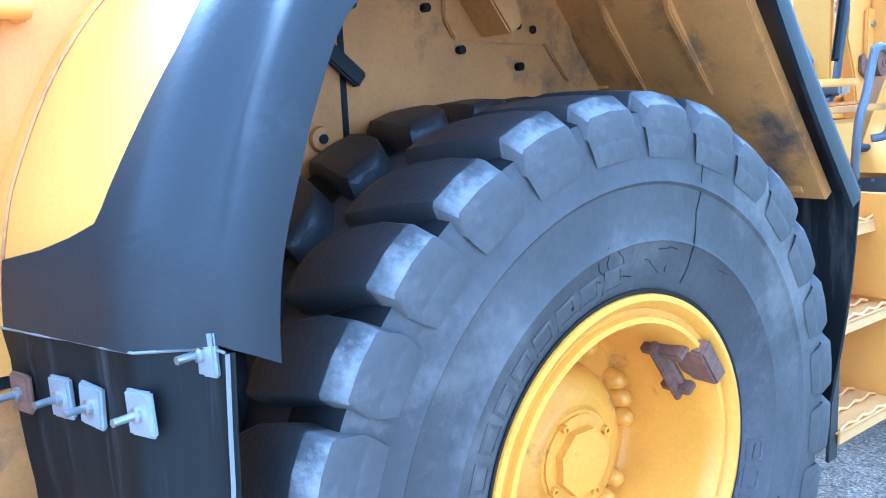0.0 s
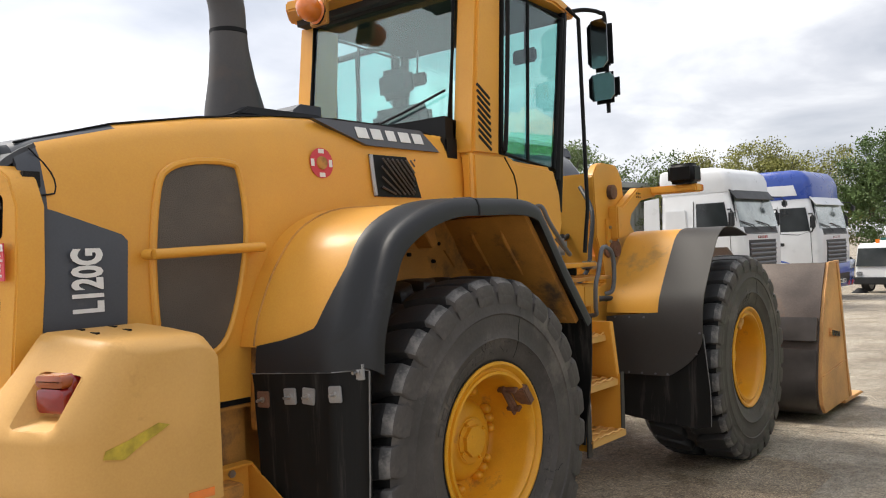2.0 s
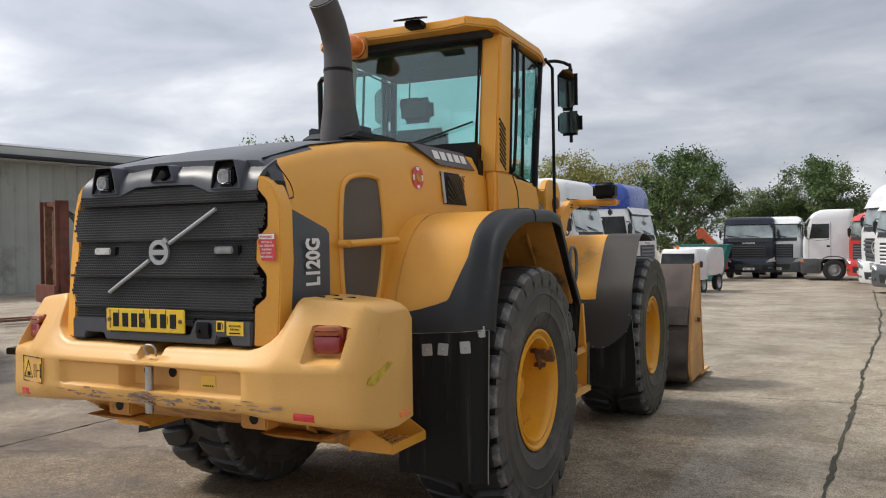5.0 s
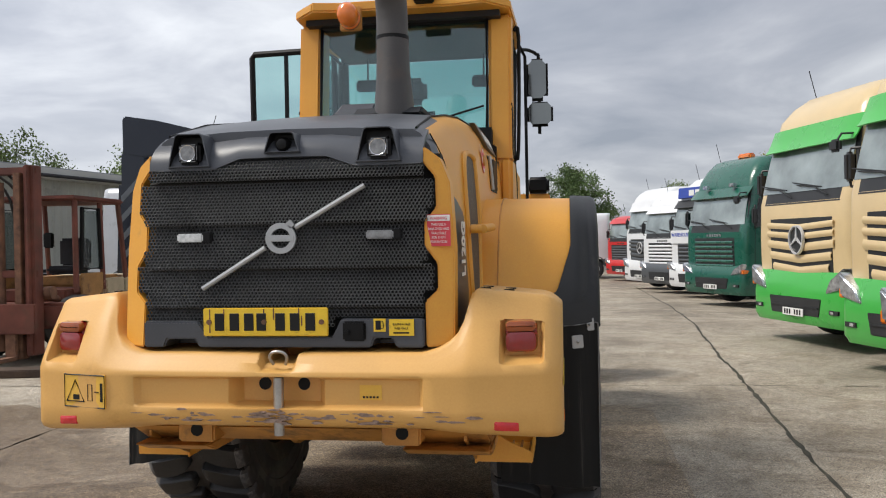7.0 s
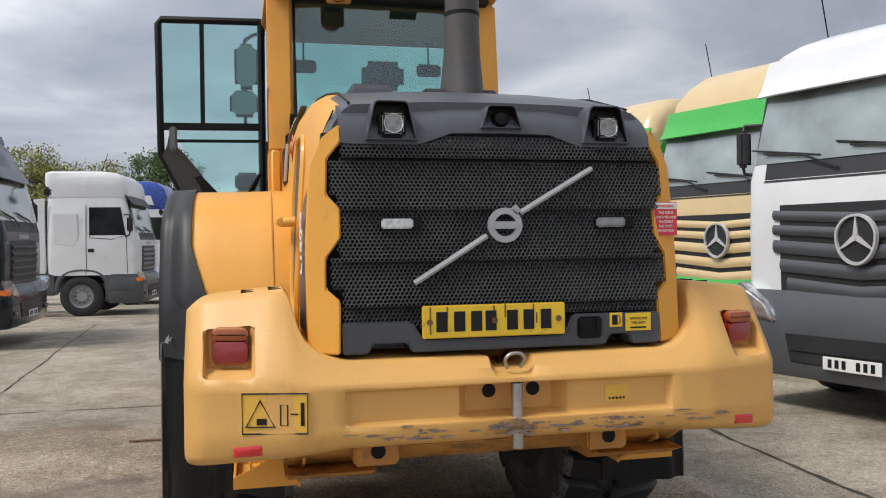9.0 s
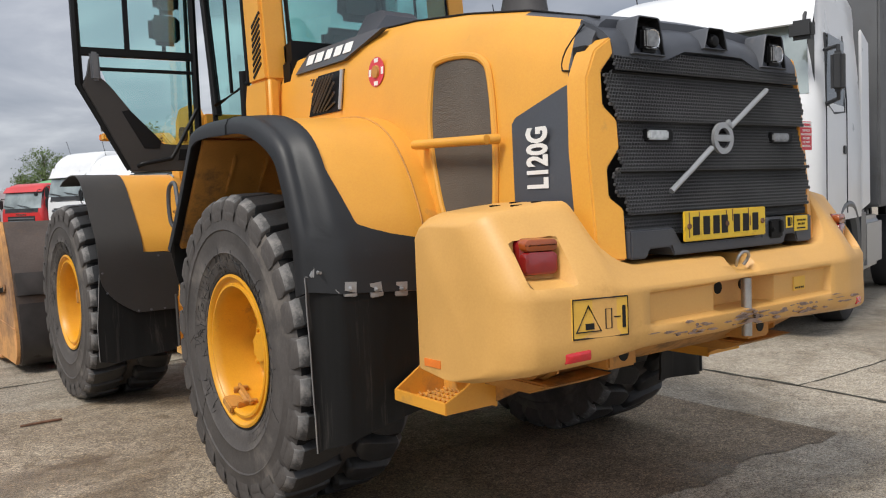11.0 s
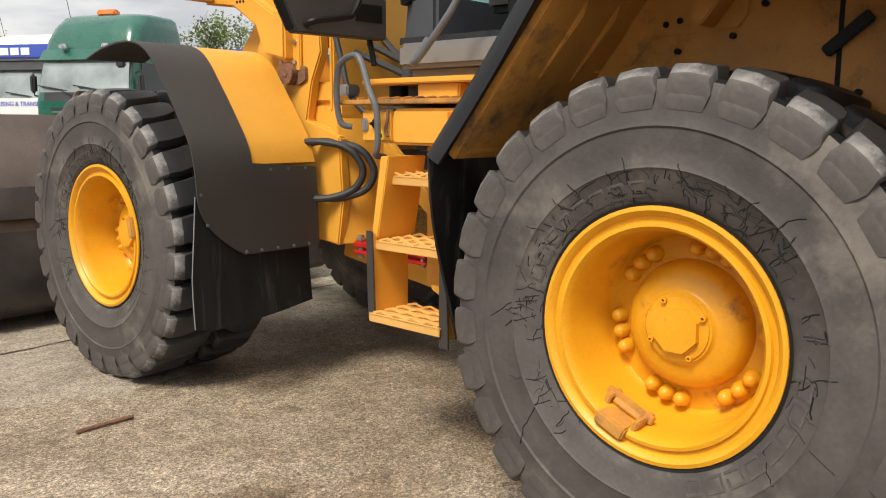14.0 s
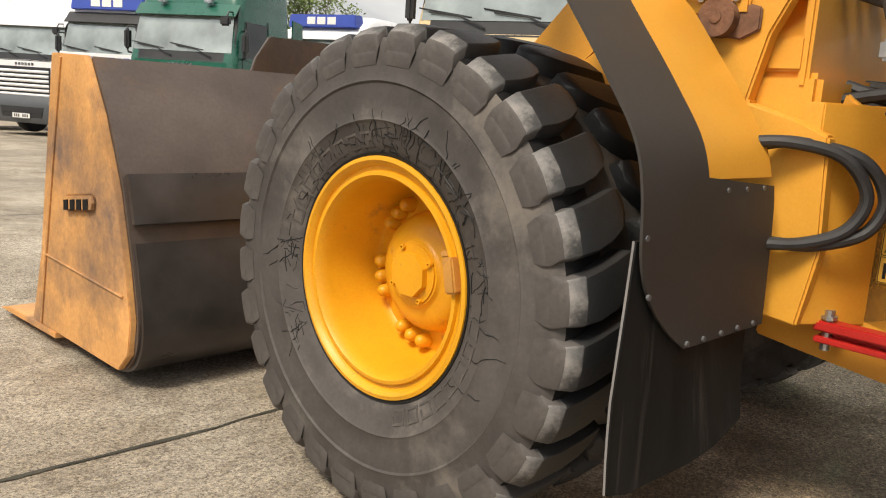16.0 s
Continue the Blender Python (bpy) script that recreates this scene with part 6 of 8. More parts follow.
def door_place(x, y, z):
    """The door is tall and wider at its glass than at its foot."""
    return (x * lerp(0.95, 1.085, min(1.0, max(0.0, (z - 1.8) / 0.6))), y, 1.815 + (z - 1.815) * 1.106)


reshape([door] + list(door.children), door_place)

# ---- platforms, ladders, handrails between the axles
for s in (1, -1):
    pf = part("platform", box(s * 0.55, s * 1.02, 0.93, 1.76, 1.518, 1.54, 0.004), YELLOW_DIRTY, loader, "worn yellow grip platform beside the cab")
    each("grip_ridge", [tube([(s * lerp(0.62, 0.99, k / 8), 0.97 + 0.07 * j, 1.542 + 0.006 * (k % 2)) for k in range(9)], 0.006, 5) for j in range(11)], YELLOW_DIRTY, pf)
    part("platform_box", merge(box(s * 0.60, s * 1.0, 1.02, 1.44, 1.345, 1.50, 0.012), box(s * 0.62, s * 0.99, 1.445, 1.65, 1.35, 1.495, 0.012)), YELLOW, loader, "yellow box below the platform")
    part("side_panel", merge(box(s * 0.52, s * 0.80, 1.10, 1.43, 0.70, 1.345, 0.012), prism([(1.0, 0.56), (1.0, 0.86), (1.66, 0.86), (1.66, 0.60), (1.56, 0.56)], "x", s * 0.40, s * 0.52, 0.01), disc(s * 0.80, 1.25, 1.10, 0.012, s * 0.01, "x", 10)), YELLOW, loader, "yellow side panel behind the ladder")
    part("platform_mount", merge(box(s * 0.60, s * 0.96, 1.0, 1.68, 1.605, 1.632, 0.006), box(s * 0.60, s * 0.93, 1.12, 1.36, 1.54, 1.61, 0.008)), YELLOW, loader)
    each("rubber_mount", [disc(s * 0.80, y, 1.54, 0.045, 0.066, "z", 18, None, 0.01) for y in (1.42, 1.60)], DARK, loader)
    part("side_reflector", box(s * 0.995, s * 1.004, 1.03, 1.12, 1.445, 1.487, 0.004), ORANGE_LENS, loader, "amber side reflector")
    lad = part("ladder", prism([(1.31, 1.32), (1.36, 1.32), (1.42, 0.97), (1.38, 0.97)], "x", s * 1.05, s * 1.28, 0.004), YELLOW, loader, "yellow side ladder with grip treads")
    each("rail", [prism([(0.98, 1.32), (1.02, 1.32), (1.0, 0.97), (0.96, 0.97)], "x", s * 1.05, s * 1.28, 0.004), box(s * 1.08, s * 1.30, 1.392, 1.406, 0.63, 0.99, 0.003), box(s * 1.08, s * 1.30, 0.975, 0.989, 0.59, 0.99, 0.003)], YELLOW, lad)
    for z, x0, x1 in ((1.235, 1.02, 1.24), (0.955, 1.05, 1.28), (0.645, 1.08, 1.32)):
        tr = part("tread", merge(box(s * x0, s * x1, 0.985, 1.395, z - 0.006, z, 0.002), box(s * (x1 - 0.008), s * x1, 0.985, 1.395, z - 0.035, z + 0.004, 0.002), *[tube([(s * lerp(x0 + 0.02, x1 - 0.01, j / 3), 1.0 + 0.047 * k, z + 0.004 + 0.012 * (k % 2)) for k in range(9)], 0.006, 5) for j in range(4)]), YELLOW_WORN, lad)
    each("ladder_strap", [prism([(1.375, 0.62), (1.42, 0.62), (1.43, 1.0), (1.39, 1.0)], "x", s * 1.295, s * 1.303, 0.002), prism([(0.95, 0.56), (1.0, 0.56), (1.0, 1.0), (0.965, 1.0)], "x", s * 1.295, s * 1.306, 0.002)], GREY_FENDER, lad, "dark grey rubber ladder strap")
    lad.location = (s * (-0.165 if s < 0 else -0.065), 0.035, -0.02 if s < 0 else -0.05)
    part("hand_rail", tube([(s * 1.0, 1.70, 1.42), (s * 1.04, 1.73, 1.44), (s * 1.05, 1.745, 1.55), (s * 1.05, 1.73, 1.68), (s * 1.05, 1.66, 1.725), (s * 1.05, 1.59, 1.715), (s * 1.06, 1.52, 1.58), (s * 1.06, 1.475, 1.49), (s * 1.05, 1.48, 1.35), (s * 1.04, 1.50, 1.30), (s * 0.98, 1.51, 1.29)], 0.0145, 10, 5), RAIL_GREY, loader, "grey looped hand rail")
    part("hand_rail", tube([(s * 0.83, 1.10, 1.98), (s * 0.90, 1.12, 2.0), (s * 0.93, 1.16, 1.90), (s * 0.95, 1.32, 1.72), (s * 0.93, 1.38, 1.70), (s * 0.84, 1.38, 1.80)], 0.015, 10, 4), RAIL_GREY, loader, "grey looped hand rail")
bs = part("battery_sign", prism([(1.50, 1.365), (1.50, 1.405), (1.565, 1.405), (1.565, 1.365)], "x", -0.993, -0.990), PLATE_YELLOW, loader)
part("sign_print", merge(prism([(1.512, 1.375), (1.512, 1.392), (1.553, 1.392), (1.553, 1.375)], "x", -0.9945, -0.993), prism([(1.52, 1.392), (1.52, 1.398), (1.528, 1.398), (1.528, 1.392)], "x", -0.9945, -0.993)), BLACK_MARK, bs)
part("battery_switch", merge(disc(-0.99, 1.545, 1.435, 0.024, -0.012, "x", 16), box(-1.018, -1.0, 1.52, 1.57, 1.428, 1.442, 0.004)), DARK, loader, "black battery isolator knob")
part("box_latch", box(-1.004, -0.985, 1.60, 1.64, 1.40, 1.46, 0.008), STEEL, loader)
part("chain", tube([(-1.0, 1.47, 1.49), (-1.006, 1.465, 1.45), (-1.006, 1.475, 1.41), (-1.006, 1.46, 1.38)], 0.007, 6, 3), RUST, loader)


# ---- front frame, turned a little to its left about the hinge
front_before = {o.name for o in loader.children}
for s in (1, -1):
    plate = [(2.33, 0.765), (2.29, 1.0), (2.31, 1.36), (2.40, 1.40), (2.58, 1.45), (2.53, 1.66), (2.45, 1.82), (2.46, 1.94), (2.44, 2.28), (2.51, 2.37), (2.60, 2.39), (2.84, 2.38), (2.93, 2.28), (2.97, 1.95), (3.15, 1.62), (3.6, 1.32), (3.72, 0.95), (3.55, 0.86), (2.6, 0.80)]
    part("tower_plate", prism(plate, "x", s * 0.46, s * 0.52, 0.008), YELLOW, loader, "yellow front frame side plate", 40)
    part("hinge_plate", prism([(1.42, 0.56), (1.48, 0.80), (1.80, 1.0), (2.17, 1.34), (2.36, 1.50), (2.55, 0.66), (2.40, 0.636), (1.99, 0.578), (1.715, 0.537), (1.45, 0.53)], "x", s * 0.25, s * 0.30, 0.008), YELLOW, loader, "yellow plate narrowing towards the steering hinge", 40)
    part("bridge_plate", prism([(s * 0.28, 2.20), (s * 0.30, 2.20), (s * 0.505, 2.34), (s * 0.505, 2.40), (s * 0.28, 2.25)], "z", 0.77, 1.46, 0.004), YELLOW, loader)
    part("pivot_pin", merge(disc(s * 0.52, 2.69, 1.708, 0.062, s * 0.055, "x", 24, None, 0.006), disc(s * 0.575, 2.69, 1.708, 0.02, s * 0.004, "x", 12)), RUST, loader, "rusty pivot pin")
    part("pin_keeper", prism([(2.56, 1.67), (2.56, 1.74), (2.68, 1.775), (2.71, 1.655), (2.62, 1.64)], "x", s * 0.52, s * 0.535, 0.005), RUST, loader)
    part("pivot_pin", disc(s * 0.52, 2.71, 2.16, 0.058, s * 0.035, "x", 20, None, 0.004), RUST, loader)
    arm = [(2.56, 2.28), (2.75, 2.34), (3.0, 2.2), (3.7, 1.50), (4.6, 0.95), (4.85, 0.75), (4.80, 0.55), (4.55, 0.55), (3.9, 1.0), (3.2, 1.65), (2.68, 2.08)]
    part("lift_arm", prism(arm, "x", s * 0.35, s * 0.42, 0.01), YELLOW, loader, "yellow lift arm", 40)
    # headlamp on its bracket
    part("lamp_bracket", merge(prism([(2.66, 1.78), (2.66, 2.05), (2.76, 2.04), (2.86, 2.10), (3.05, 2.20), (3.42, 2.22), (3.42, 2.14), (3.12, 2.10), (2.92, 1.98), (2.84, 1.82)], "x", s * 0.52, s * 0.60, 0.012), box(s * 0.56, s * 0.98, 3.30, 3.42, 2.15, 2.215, 0.012)), YELLOW, loader, "yellow headlamp bracket")
    part("bracket_foot", prism([(2.60, 1.72), (2.60, 1.95), (2.80, 1.95), (2.82, 1.72)], "x", s * 0.52, s * 0.54, 0.006), YELLOW, loader)
    each("foot_bolt", [disc(s * 0.54, y, z, 0.014, s * 0.012, "x", 6) for y, z in ((2.64, 1.77), (2.64, 1.88), (2.76, 1.77), (2.76, 1.88))], STEEL, loader)
    part("bracket_hole", merge(*[disc(s * 0.60, 3.02 + 0.03 * (k % 3), 2.125 + 0.028 * (k // 3), 0.009, s * 0.002, "x", 8) for k in range(6)]), DARK, loader)
    hl = part("head_lamp", rounded(loft([[(s * x, y, z) for x, z in ((0.76, 2.22), (0.98, 2.22), (0.98, 2.385), (0.76, 2.385))] for y in (3.24, 3.42)]), 0.03, 3), DARK, loader, "black headlamp housing", 50)
    part("lamp_lens", box(s * 0.77, s * 0.97, 3.42, 3.43, 2.235, 2.37, 0.01), LAMP_GLASS, hl)
    part("indicator", box(s * 0.90, s * 0.985, 3.40, 3.44, 2.155, 2.21, 0.006), ORANGE_LENS, loader)
    # fender: one curved sheet, rubber outside, yellow inside, and a rubber flap
    prof = [(3.45, 1.765), (3.28, 1.81), (3.08, 1.835), (2.92, 1.82), (2.80, 1.755), (2.68, 1.61), (2.56, 1.45), (2.47, 1.31), (2.435, 1.16), (2.425, 0.96), (2.42, 0.765)]
    pp = curve([(0, a, b) for a, b in prof], 5)
    edge = lambda p: lerp(0.985, 0.99, min(1.0, max(0.0, (p.z - 1.24) / 0.5)))
    yel = [p for p in pp if p.z > 1.20 and p.y < 3.12]
    part("front_fender", sheet([[(s * lerp(0.585, edge(p) + 0.012, j / 4), p.y, p.z) for j in range(5)] for p in yel], 0.008 * -s), YELLOW, loader, "yellow front fender", 60)
    blk = []
    for p in pp:
        inner = edge(p) if (p.z > 1.222 and p.y < 3.10) else (0.59 if p.y < 2.8 else 0.98)
        out = 1.305
        if p.z < 1.10 and p.y < 2.6:
            k = (1.10 - p.z) / 0.335
            out = 1.305 - 0.25 * k ** 2.4
        blk.append([(s * lerp(inner, out, j / 8), p.y - 0.009, p.z + 0.006) for j in range(9)])
    part("fender_rubber", sheet(blk, 0.008 * -s), GREY_FENDER, loader, "grey-brown rubber fender edge", 60)
    for x, y, z in [(1.285, 2.415, 1.09), (1.26, 2.408, 0.94)] + [(x, 2.403, 0.785) for x in (0.66, 0.76, 0.86, 0.96, 1.05)] + [(0.66, 2.425, 1.195), (0.77, 2.425, 1.195), (0.88, 2.425, 1.195)]:
        part("rivet", disc(s * x, y, z, 0.008, -0.007, "y", 8), RAIL_GREY, loader)
    fl = [[(s * lerp(0.64, lerp(1.30, 1.335, min(1.0, k / 5)), j / 8), 2.44 - 0.035 * (k / 8) ** 2 + 0.02 * math.sin(j * 0.7 + k * 0.3) * k / 8, lerp(1.08, lerp(0.47, 0.40, j / 8) if j < 8 else 0.43, k / 8)) for j in range(9)] for k in range(9)]
    ff = part("mud_flap", sheet(fl, 0.010 * -s), BLACK_FLAP, loader, "black rubber flap behind the front wheel", 60)
    part("cut_edge", tube([(r[-1][0], r[-1][1] - 0.002, r[-1][2]) for r in fl], 0.004, 5), SILL_GREY, ff, "pale frayed edge")
part("tower_core", merge(box(-0.46, 0.46, 2.38, 2.85, 0.82, 1.55, 0.02), box(-0.46, 0.46, 2.44, 2.80, 1.55, 1.66, 0.01)), YELLOW, loader, "front frame body")
part("tower_back", box(-0.465, 0.465, 2.42, 2.455, 1.50, 2.30, 0.01), YELLOW, loader, "yellow back plate of the front frame")
# dark material here paints in the shade of the cavity round the hinge
part("hinge_block", merge(prism([(1.72, 0.65), (1.8, 0.92), (2.2, 1.25), (3.1, 1.4), (3.6, 1.0), (3.5, 0.86), (2.2, 0.76)], "x", -0.30, 0.30, 0.02), box(-0.30, 0.30, 1.2, 1.85, 0.62, 0.80, 0.02), box(-0.22, 0.22, 1.2, 1.9, 1.05, 1.18, 0.02)), DARK_INSIDE, loader, "hinge block coloured dark for the shaded cavity")
for z0, z1, r, m in ((1.30, 1.20, 0.03, EXHAUST), (1.19, 1.11, 0.024, RUST), (1.08, 1.02, 0.022, DARK), (0.98, 0.94, 0.026, RAIL_GREY)):
    part("hydraulic_pipe", merge(tube([(-0.40, 1.20, z0 + 0.06), (-0.38, 1.44, z0 + 0.04), (-0.20, 1.82, z1)], r, 12, 3), disc(-0.385, 1.36, z0 + 0.045 - r * 1.3, r * 1.3, r * 2.6, "z", 10)), m, loader)
part("rusty_sleeve", disc(-0.30, 1.60, 0.80, 0.085, -0.10, "x", 22, None, 0.012), RUST, loader)
part("articulation_pin", merge(disc(0, 1.62, 0.55, 0.09, 0.7, "z", 24)), DARK, loader)
part("bell_crank", merge(prism([(3.05, 1.65), (3.15, 1.95), (3.35, 2.0), (4.1, 1.40), (4.6, 1.05), (4.5, 0.95), (3.7, 1.35), (3.2, 1.55)], "x", -0.10, 0.10, 0.02)), YELLOW, loader, "yellow bell crank")
part("tilt_cylinder", merge(tube([(0, 2.55, 2.1), (0, 3.0, 1.98)], 0.085, 16), tube([(0, 2.95, 1.99), (0, 3.28, 1.92)], 0.04, 12)), YELLOW_DIRTY, loader)
part("cross_tube", merge(tube([(-0.44, 2.62, 2.12), (0.44, 2.62, 2.12)], 0.06, 14)), YELLOW, loader)
for s in (1, -1):
    part("lift_cylinder", merge(tube([(s * 0.25, 2.55, 0.85), (s * 0.25, 3.3, 1.1)], 0.07, 16), tube([(s * 0.25, 3.2, 1.07), (s * 0.25, 3.85, 1.25)], 0.035, 12)), YELLOW_DIRTY, loader)
    part("steer_cylinder", merge(tube([(s * 0.30, 1.05, 0.88), (s * 0.22, 1.6, 0.86)], 0.05, 14), tube([(s * 0.22, 1.55, 0.86), (s * 0.18, 2.05, 0.84)], 0.026, 10)), DARK, loader)
    for d in (0.0, 0.045):
        part("hydraulic_hose", tube([(s * (0.62 - d), 2.52 - d, 1.325), (s * (0.575 - d), 2.40, 1.335), (s * (0.50 - d), 2.265 - d * 0.7, 1.30), (s * (0.455 - d), 2.20 - d * 0.8, 1.19), (s * (0.48 - d), 2.235 - d, 1.085), (s * (0.55 - d), 2.33 - d, 1.035), (s * (0.61 - d), 2.44 - d, 1.025), (s * (0.60 - d), 2.52, 1.03)], 0.020, 10, 6), RUBBER_HOSE, loader, "black hydraulic hose loop")
    part("hydraulic_hose", tube([(s * 0.42, 2.42, 2.2), (s * 0.58, 2.28, 2.0), (s * 0.61, 2.18, 1.75), (s * 0.62, 2.08, 1.55), (s * 0.56, 1.85, 1.38), (s * 0.45, 1.55, 1.26)], 0.016, 10, 6), RUBBER_HOSE, loader, "black hydraulic hose")
    part("hose_clamp", box(s * 0.58, s * 0.67, 2.07, 2.16, 1.57, 1.63, 0.01), STEEL, loader)
    ws = part("crush_sign", prism([(2.105, 0.915), (2.105, 1.085), (2.185, 1.085), (2.185, 0.915)], "x", s * 0.301, s * 0.303), SIGN_YELLOW, loader, "yellow warning sign with a triangle")
    frames = [tube([(s * 0.3035, 2.108, a), (s * 0.3035, 2.108, b), (s * 0.3035, 2.182, b), (s * 0.3035, 2.182, a)], 0.0018, 4, 0, True) for a, b in ((0.918, 0.998), (1.004, 1.082))]
    part("sign_print", merge(*frames, tube([(s * 0.3035, 2.117, 1.014), (s * 0.3035, 2.145, 1.070), (s * 0.3035, 2.173, 1.014)], 0.0028, 5, 0, True), prism([(2.141, 1.022), (2.141, 1.05), (2.149, 1.05), (2.149, 1.022)], "x", s * 0.303, s * 0.3045),
                             prism([(2.117, 0.935), (2.117, 0.975), (2.13, 0.975), (2.13, 0.935)], "x", s * 0.303, s * 0.3045), prism([(2.137, 0.952), (2.137, 0.958), (2.152, 0.958), (2.152, 0.952)], "x", s * 0.303, s * 0.3045), prism([(2.16, 0.93), (2.16, 0.98), (2.17, 0.98), (2.17, 0.93)], "x", s * 0.303, s * 0.3045)), BLACK_MARK, ws)
    part("small_label", prism([(1.50, 0.66), (1.50, 0.71), (1.56, 0.71), (1.56, 0.66)], "x", s * 0.301, s * 0.3025), WHITE_MARK, loader)
part("lock_bar", merge(prism([(1.76, 0.742), (1.76, 0.775), (2.30, 0.785), (2.31, 0.752)], "x", -0.44, -0.375, 0.006), prism([(1.76, 0.705), (1.76, 0.722), (2.30, 0.735), (2.30, 0.715)], "x", -0.44, -0.375, 0.004), box(-0.40, -0.38, 1.78, 2.26, 0.715, 0.76, 0.003)), RED_PAINT, loader, "red steering lock bar")
each("lock_pin", [merge(disc(-0.41, 2.27, 0.69, 0.016, 0.13, "z", 10), disc(-0.41, 2.27, 0.79, 0.026, 0.012, "z", 8)), disc(-0.41, 1.80, 0.69, 0.016, 0.12, "z", 10)], STEEL, loader)
rng = random.Random(21)
for k in range(6):
    part("valve_hose", tube([(-0.36, 1.28 + 0.05 * k, 1.34), (-0.36 - rng.uniform(0, 0.06), 1.36 + 0.05 * k, rng.uniform(1.16, 1.26)), (-0.22, 1.5 + rng.uniform(-0.1, 0.2), rng.uniform(0.95, 1.1)), (-0.20, 1.7 + rng.uniform(0, 0.2), rng.uniform(0.9, 1.15))], rng.uniform(0.011, 0.019), 8, 4), RUBBER_HOSE, loader)
for k in range(10):    # hoses crossing the steering hinge
    x = -0.34 + 0.075 * k
    part("hinge_hose", tube([(x, 1.60, 1.30 + 0.03 * (k % 3)), (x * 0.9, 1.85, 1.44 + 0.05 * (k % 3)), (x * 0.9, 2.12, 1.46 + 0.06 * (k % 2)), (x, 2.46, 1.38 + 0.08 * (k % 3))], 0.022, 8, 4), RUBBER_HOSE, loader)
for k in range(7):
    x = -0.30 + 0.10 * k
    part("hinge_hose", tube([(x, 1.66, 1.52 + 0.04 * (k % 2)), (x * 0.95, 1.92, 1.64 + 0.05 * (k % 3)), (x * 0.95, 2.18, 1.74 + 0.04 * (k % 2)), (x, 2.46, 1.84 + 0.06 * (k % 3))], 0.020, 8, 4), RUBBER_HOSE, loader)
part("valve_block", box(-0.36, -0.10, 1.32, 1.66, 0.88, 1.05, 0.012), DARK, loader, "hydraulic valve block")
part("green_fitting", box(-0.55, -0.46, 1.28, 1.36, 1.225, 1.262, 0.006), GREEN_VALVE, loader)
part("green_fitting", box(-0.55, -0.46, 1.26, 1.36, 1.02, 1.05, 0.006), GREEN_VALVE, loader)
part("shaft", tube([(0, 0.9, 0.82), (0, 2.6, 0.80)], 0.06, 14), RUST, loader)

# ---- bucket, held a hand's width off the ground
BW = 1.445
bucket_back = [(5.75, 0.17), (5.15, 0.165), (4.92, 0.18), (4.81, 0.27), (4.785, 0.42), (4.83, 0.63), (4.93, 0.98), (5.08, 1.30), (5.24, 1.545)]
bb = curve([(0, a, b) for a, b in bucket_back], 5)
bucket = part("bucket", sheet([[(lerp(-BW, BW, j / 8), p.y, p.z) for j in range(9)] for p in bb], 0.022), BUCKET_STEEL, loader, "worn brown steel bucket held just above the ground", 50)
side = [(4.90, 0.165), (4.80, 0.26), (4.775, 0.42), (4.82, 0.63), (4.92, 0.98), (5.07, 1.30), (5.24, 1.56), (5.62, 1.57), (5.80, 0.56), (5.93, 0.17)]
for s in (1, -1):
    sp = part("bucket_side", prism(side, "x", s * BW, s * (BW + 0.03), 0.004), BUCKET_EDGE, bucket, "rust-stained side plate")
    part("side_rib", tube([(s * (BW + 0.034), 5.50, 1.55), (s * (BW + 0.034), 5.72, 0.56), (s * (BW + 0.034), 5.80, 0.18)], 0.008, 6), BUCKET_EDGE, bucket)
    part("side_rib", tube([(s * (BW + 0.034), 4.84, 0.52), (s * (BW + 0.034), 5.75, 0.56)], 0.006, 6), BUCKET_EDGE, bucket)
    part("badge", rounded(prism([(5.13, 0.86), (5.11, 0.90), (5.13, 0.945), (5.44, 0.90), (5.46, 0.86), (5.44, 0.82)], "x", s * (BW + 0.03), s * (BW + 0.05)), 0.01), BUCKET_EDGE, bucket, "raised steel badge")
    part("badge_print", merge(*[prism([(5.16 + 0.075 * k, 0.865 - 0.01 * k), (5.16 + 0.075 * k, 0.915 - 0.01 * k), (5.21 + 0.075 * k, 0.907 - 0.01 * k), (5.21 + 0.075 * k, 0.857 - 0.01 * k)], "x", s * (BW + 0.05), s * (BW + 0.054)) for k in range(4)]), DARK, bucket)
part("cutting_edge", prism([(5.6, 0.14), (5.6, 0.17), (6.28, 0.16), (6.42, 0.125)], "x", -BW - 0.04, BW + 0.04, 0.003), BUCKET_EDGE, bucket, "worn cutting edge")
part("spill_guard", prism([(-0.66, 1.53), (-0.63, 1.62), (-0.55, 1.74), (0.55, 1.74), (0.63, 1.62), (0.66, 1.53)], "y", 5.22, 5.245, 0.004), BUCKET_STEEL, bucket, "brown spill guard")
dark_steel = material("shiny_dark_steel", (0.06, 0.052, 0.048), 0.32, metal=0.3, var=0.3, scale=5)
part("bucket_band", sheet([[(lerp(-BW + 0.01, BW - 0.01, j / 4), p.y - 0.036, p.z) for j in range(5)] for p in [q for q in bb if 0.80 < q.z < 1.06]], 0.03), dark_steel, bucket, "dark steel band on the bucket back")
part("bucket_band", sheet([[(lerp(-BW + 0.01, BW - 0.01, j / 4), p.y - 0.03, p.z - 0.006) for j in range(5)] for p in [q for q in bb if q.z < 0.80 and q.y < 5.0]], 0.02), dark_steel, bucket, "dark wear plate")
for x in (-0.45, -0.15, 0.10, 0.40):
    part("bucket_bracket", prism([(4.62, 0.45), (4.68, 1.0), (4.95, 1.1), (4.82, 0.6), (4.80, 0.3)], "x", x, x + 0.05, 0.006), BUCKET_STEEL, bucket)

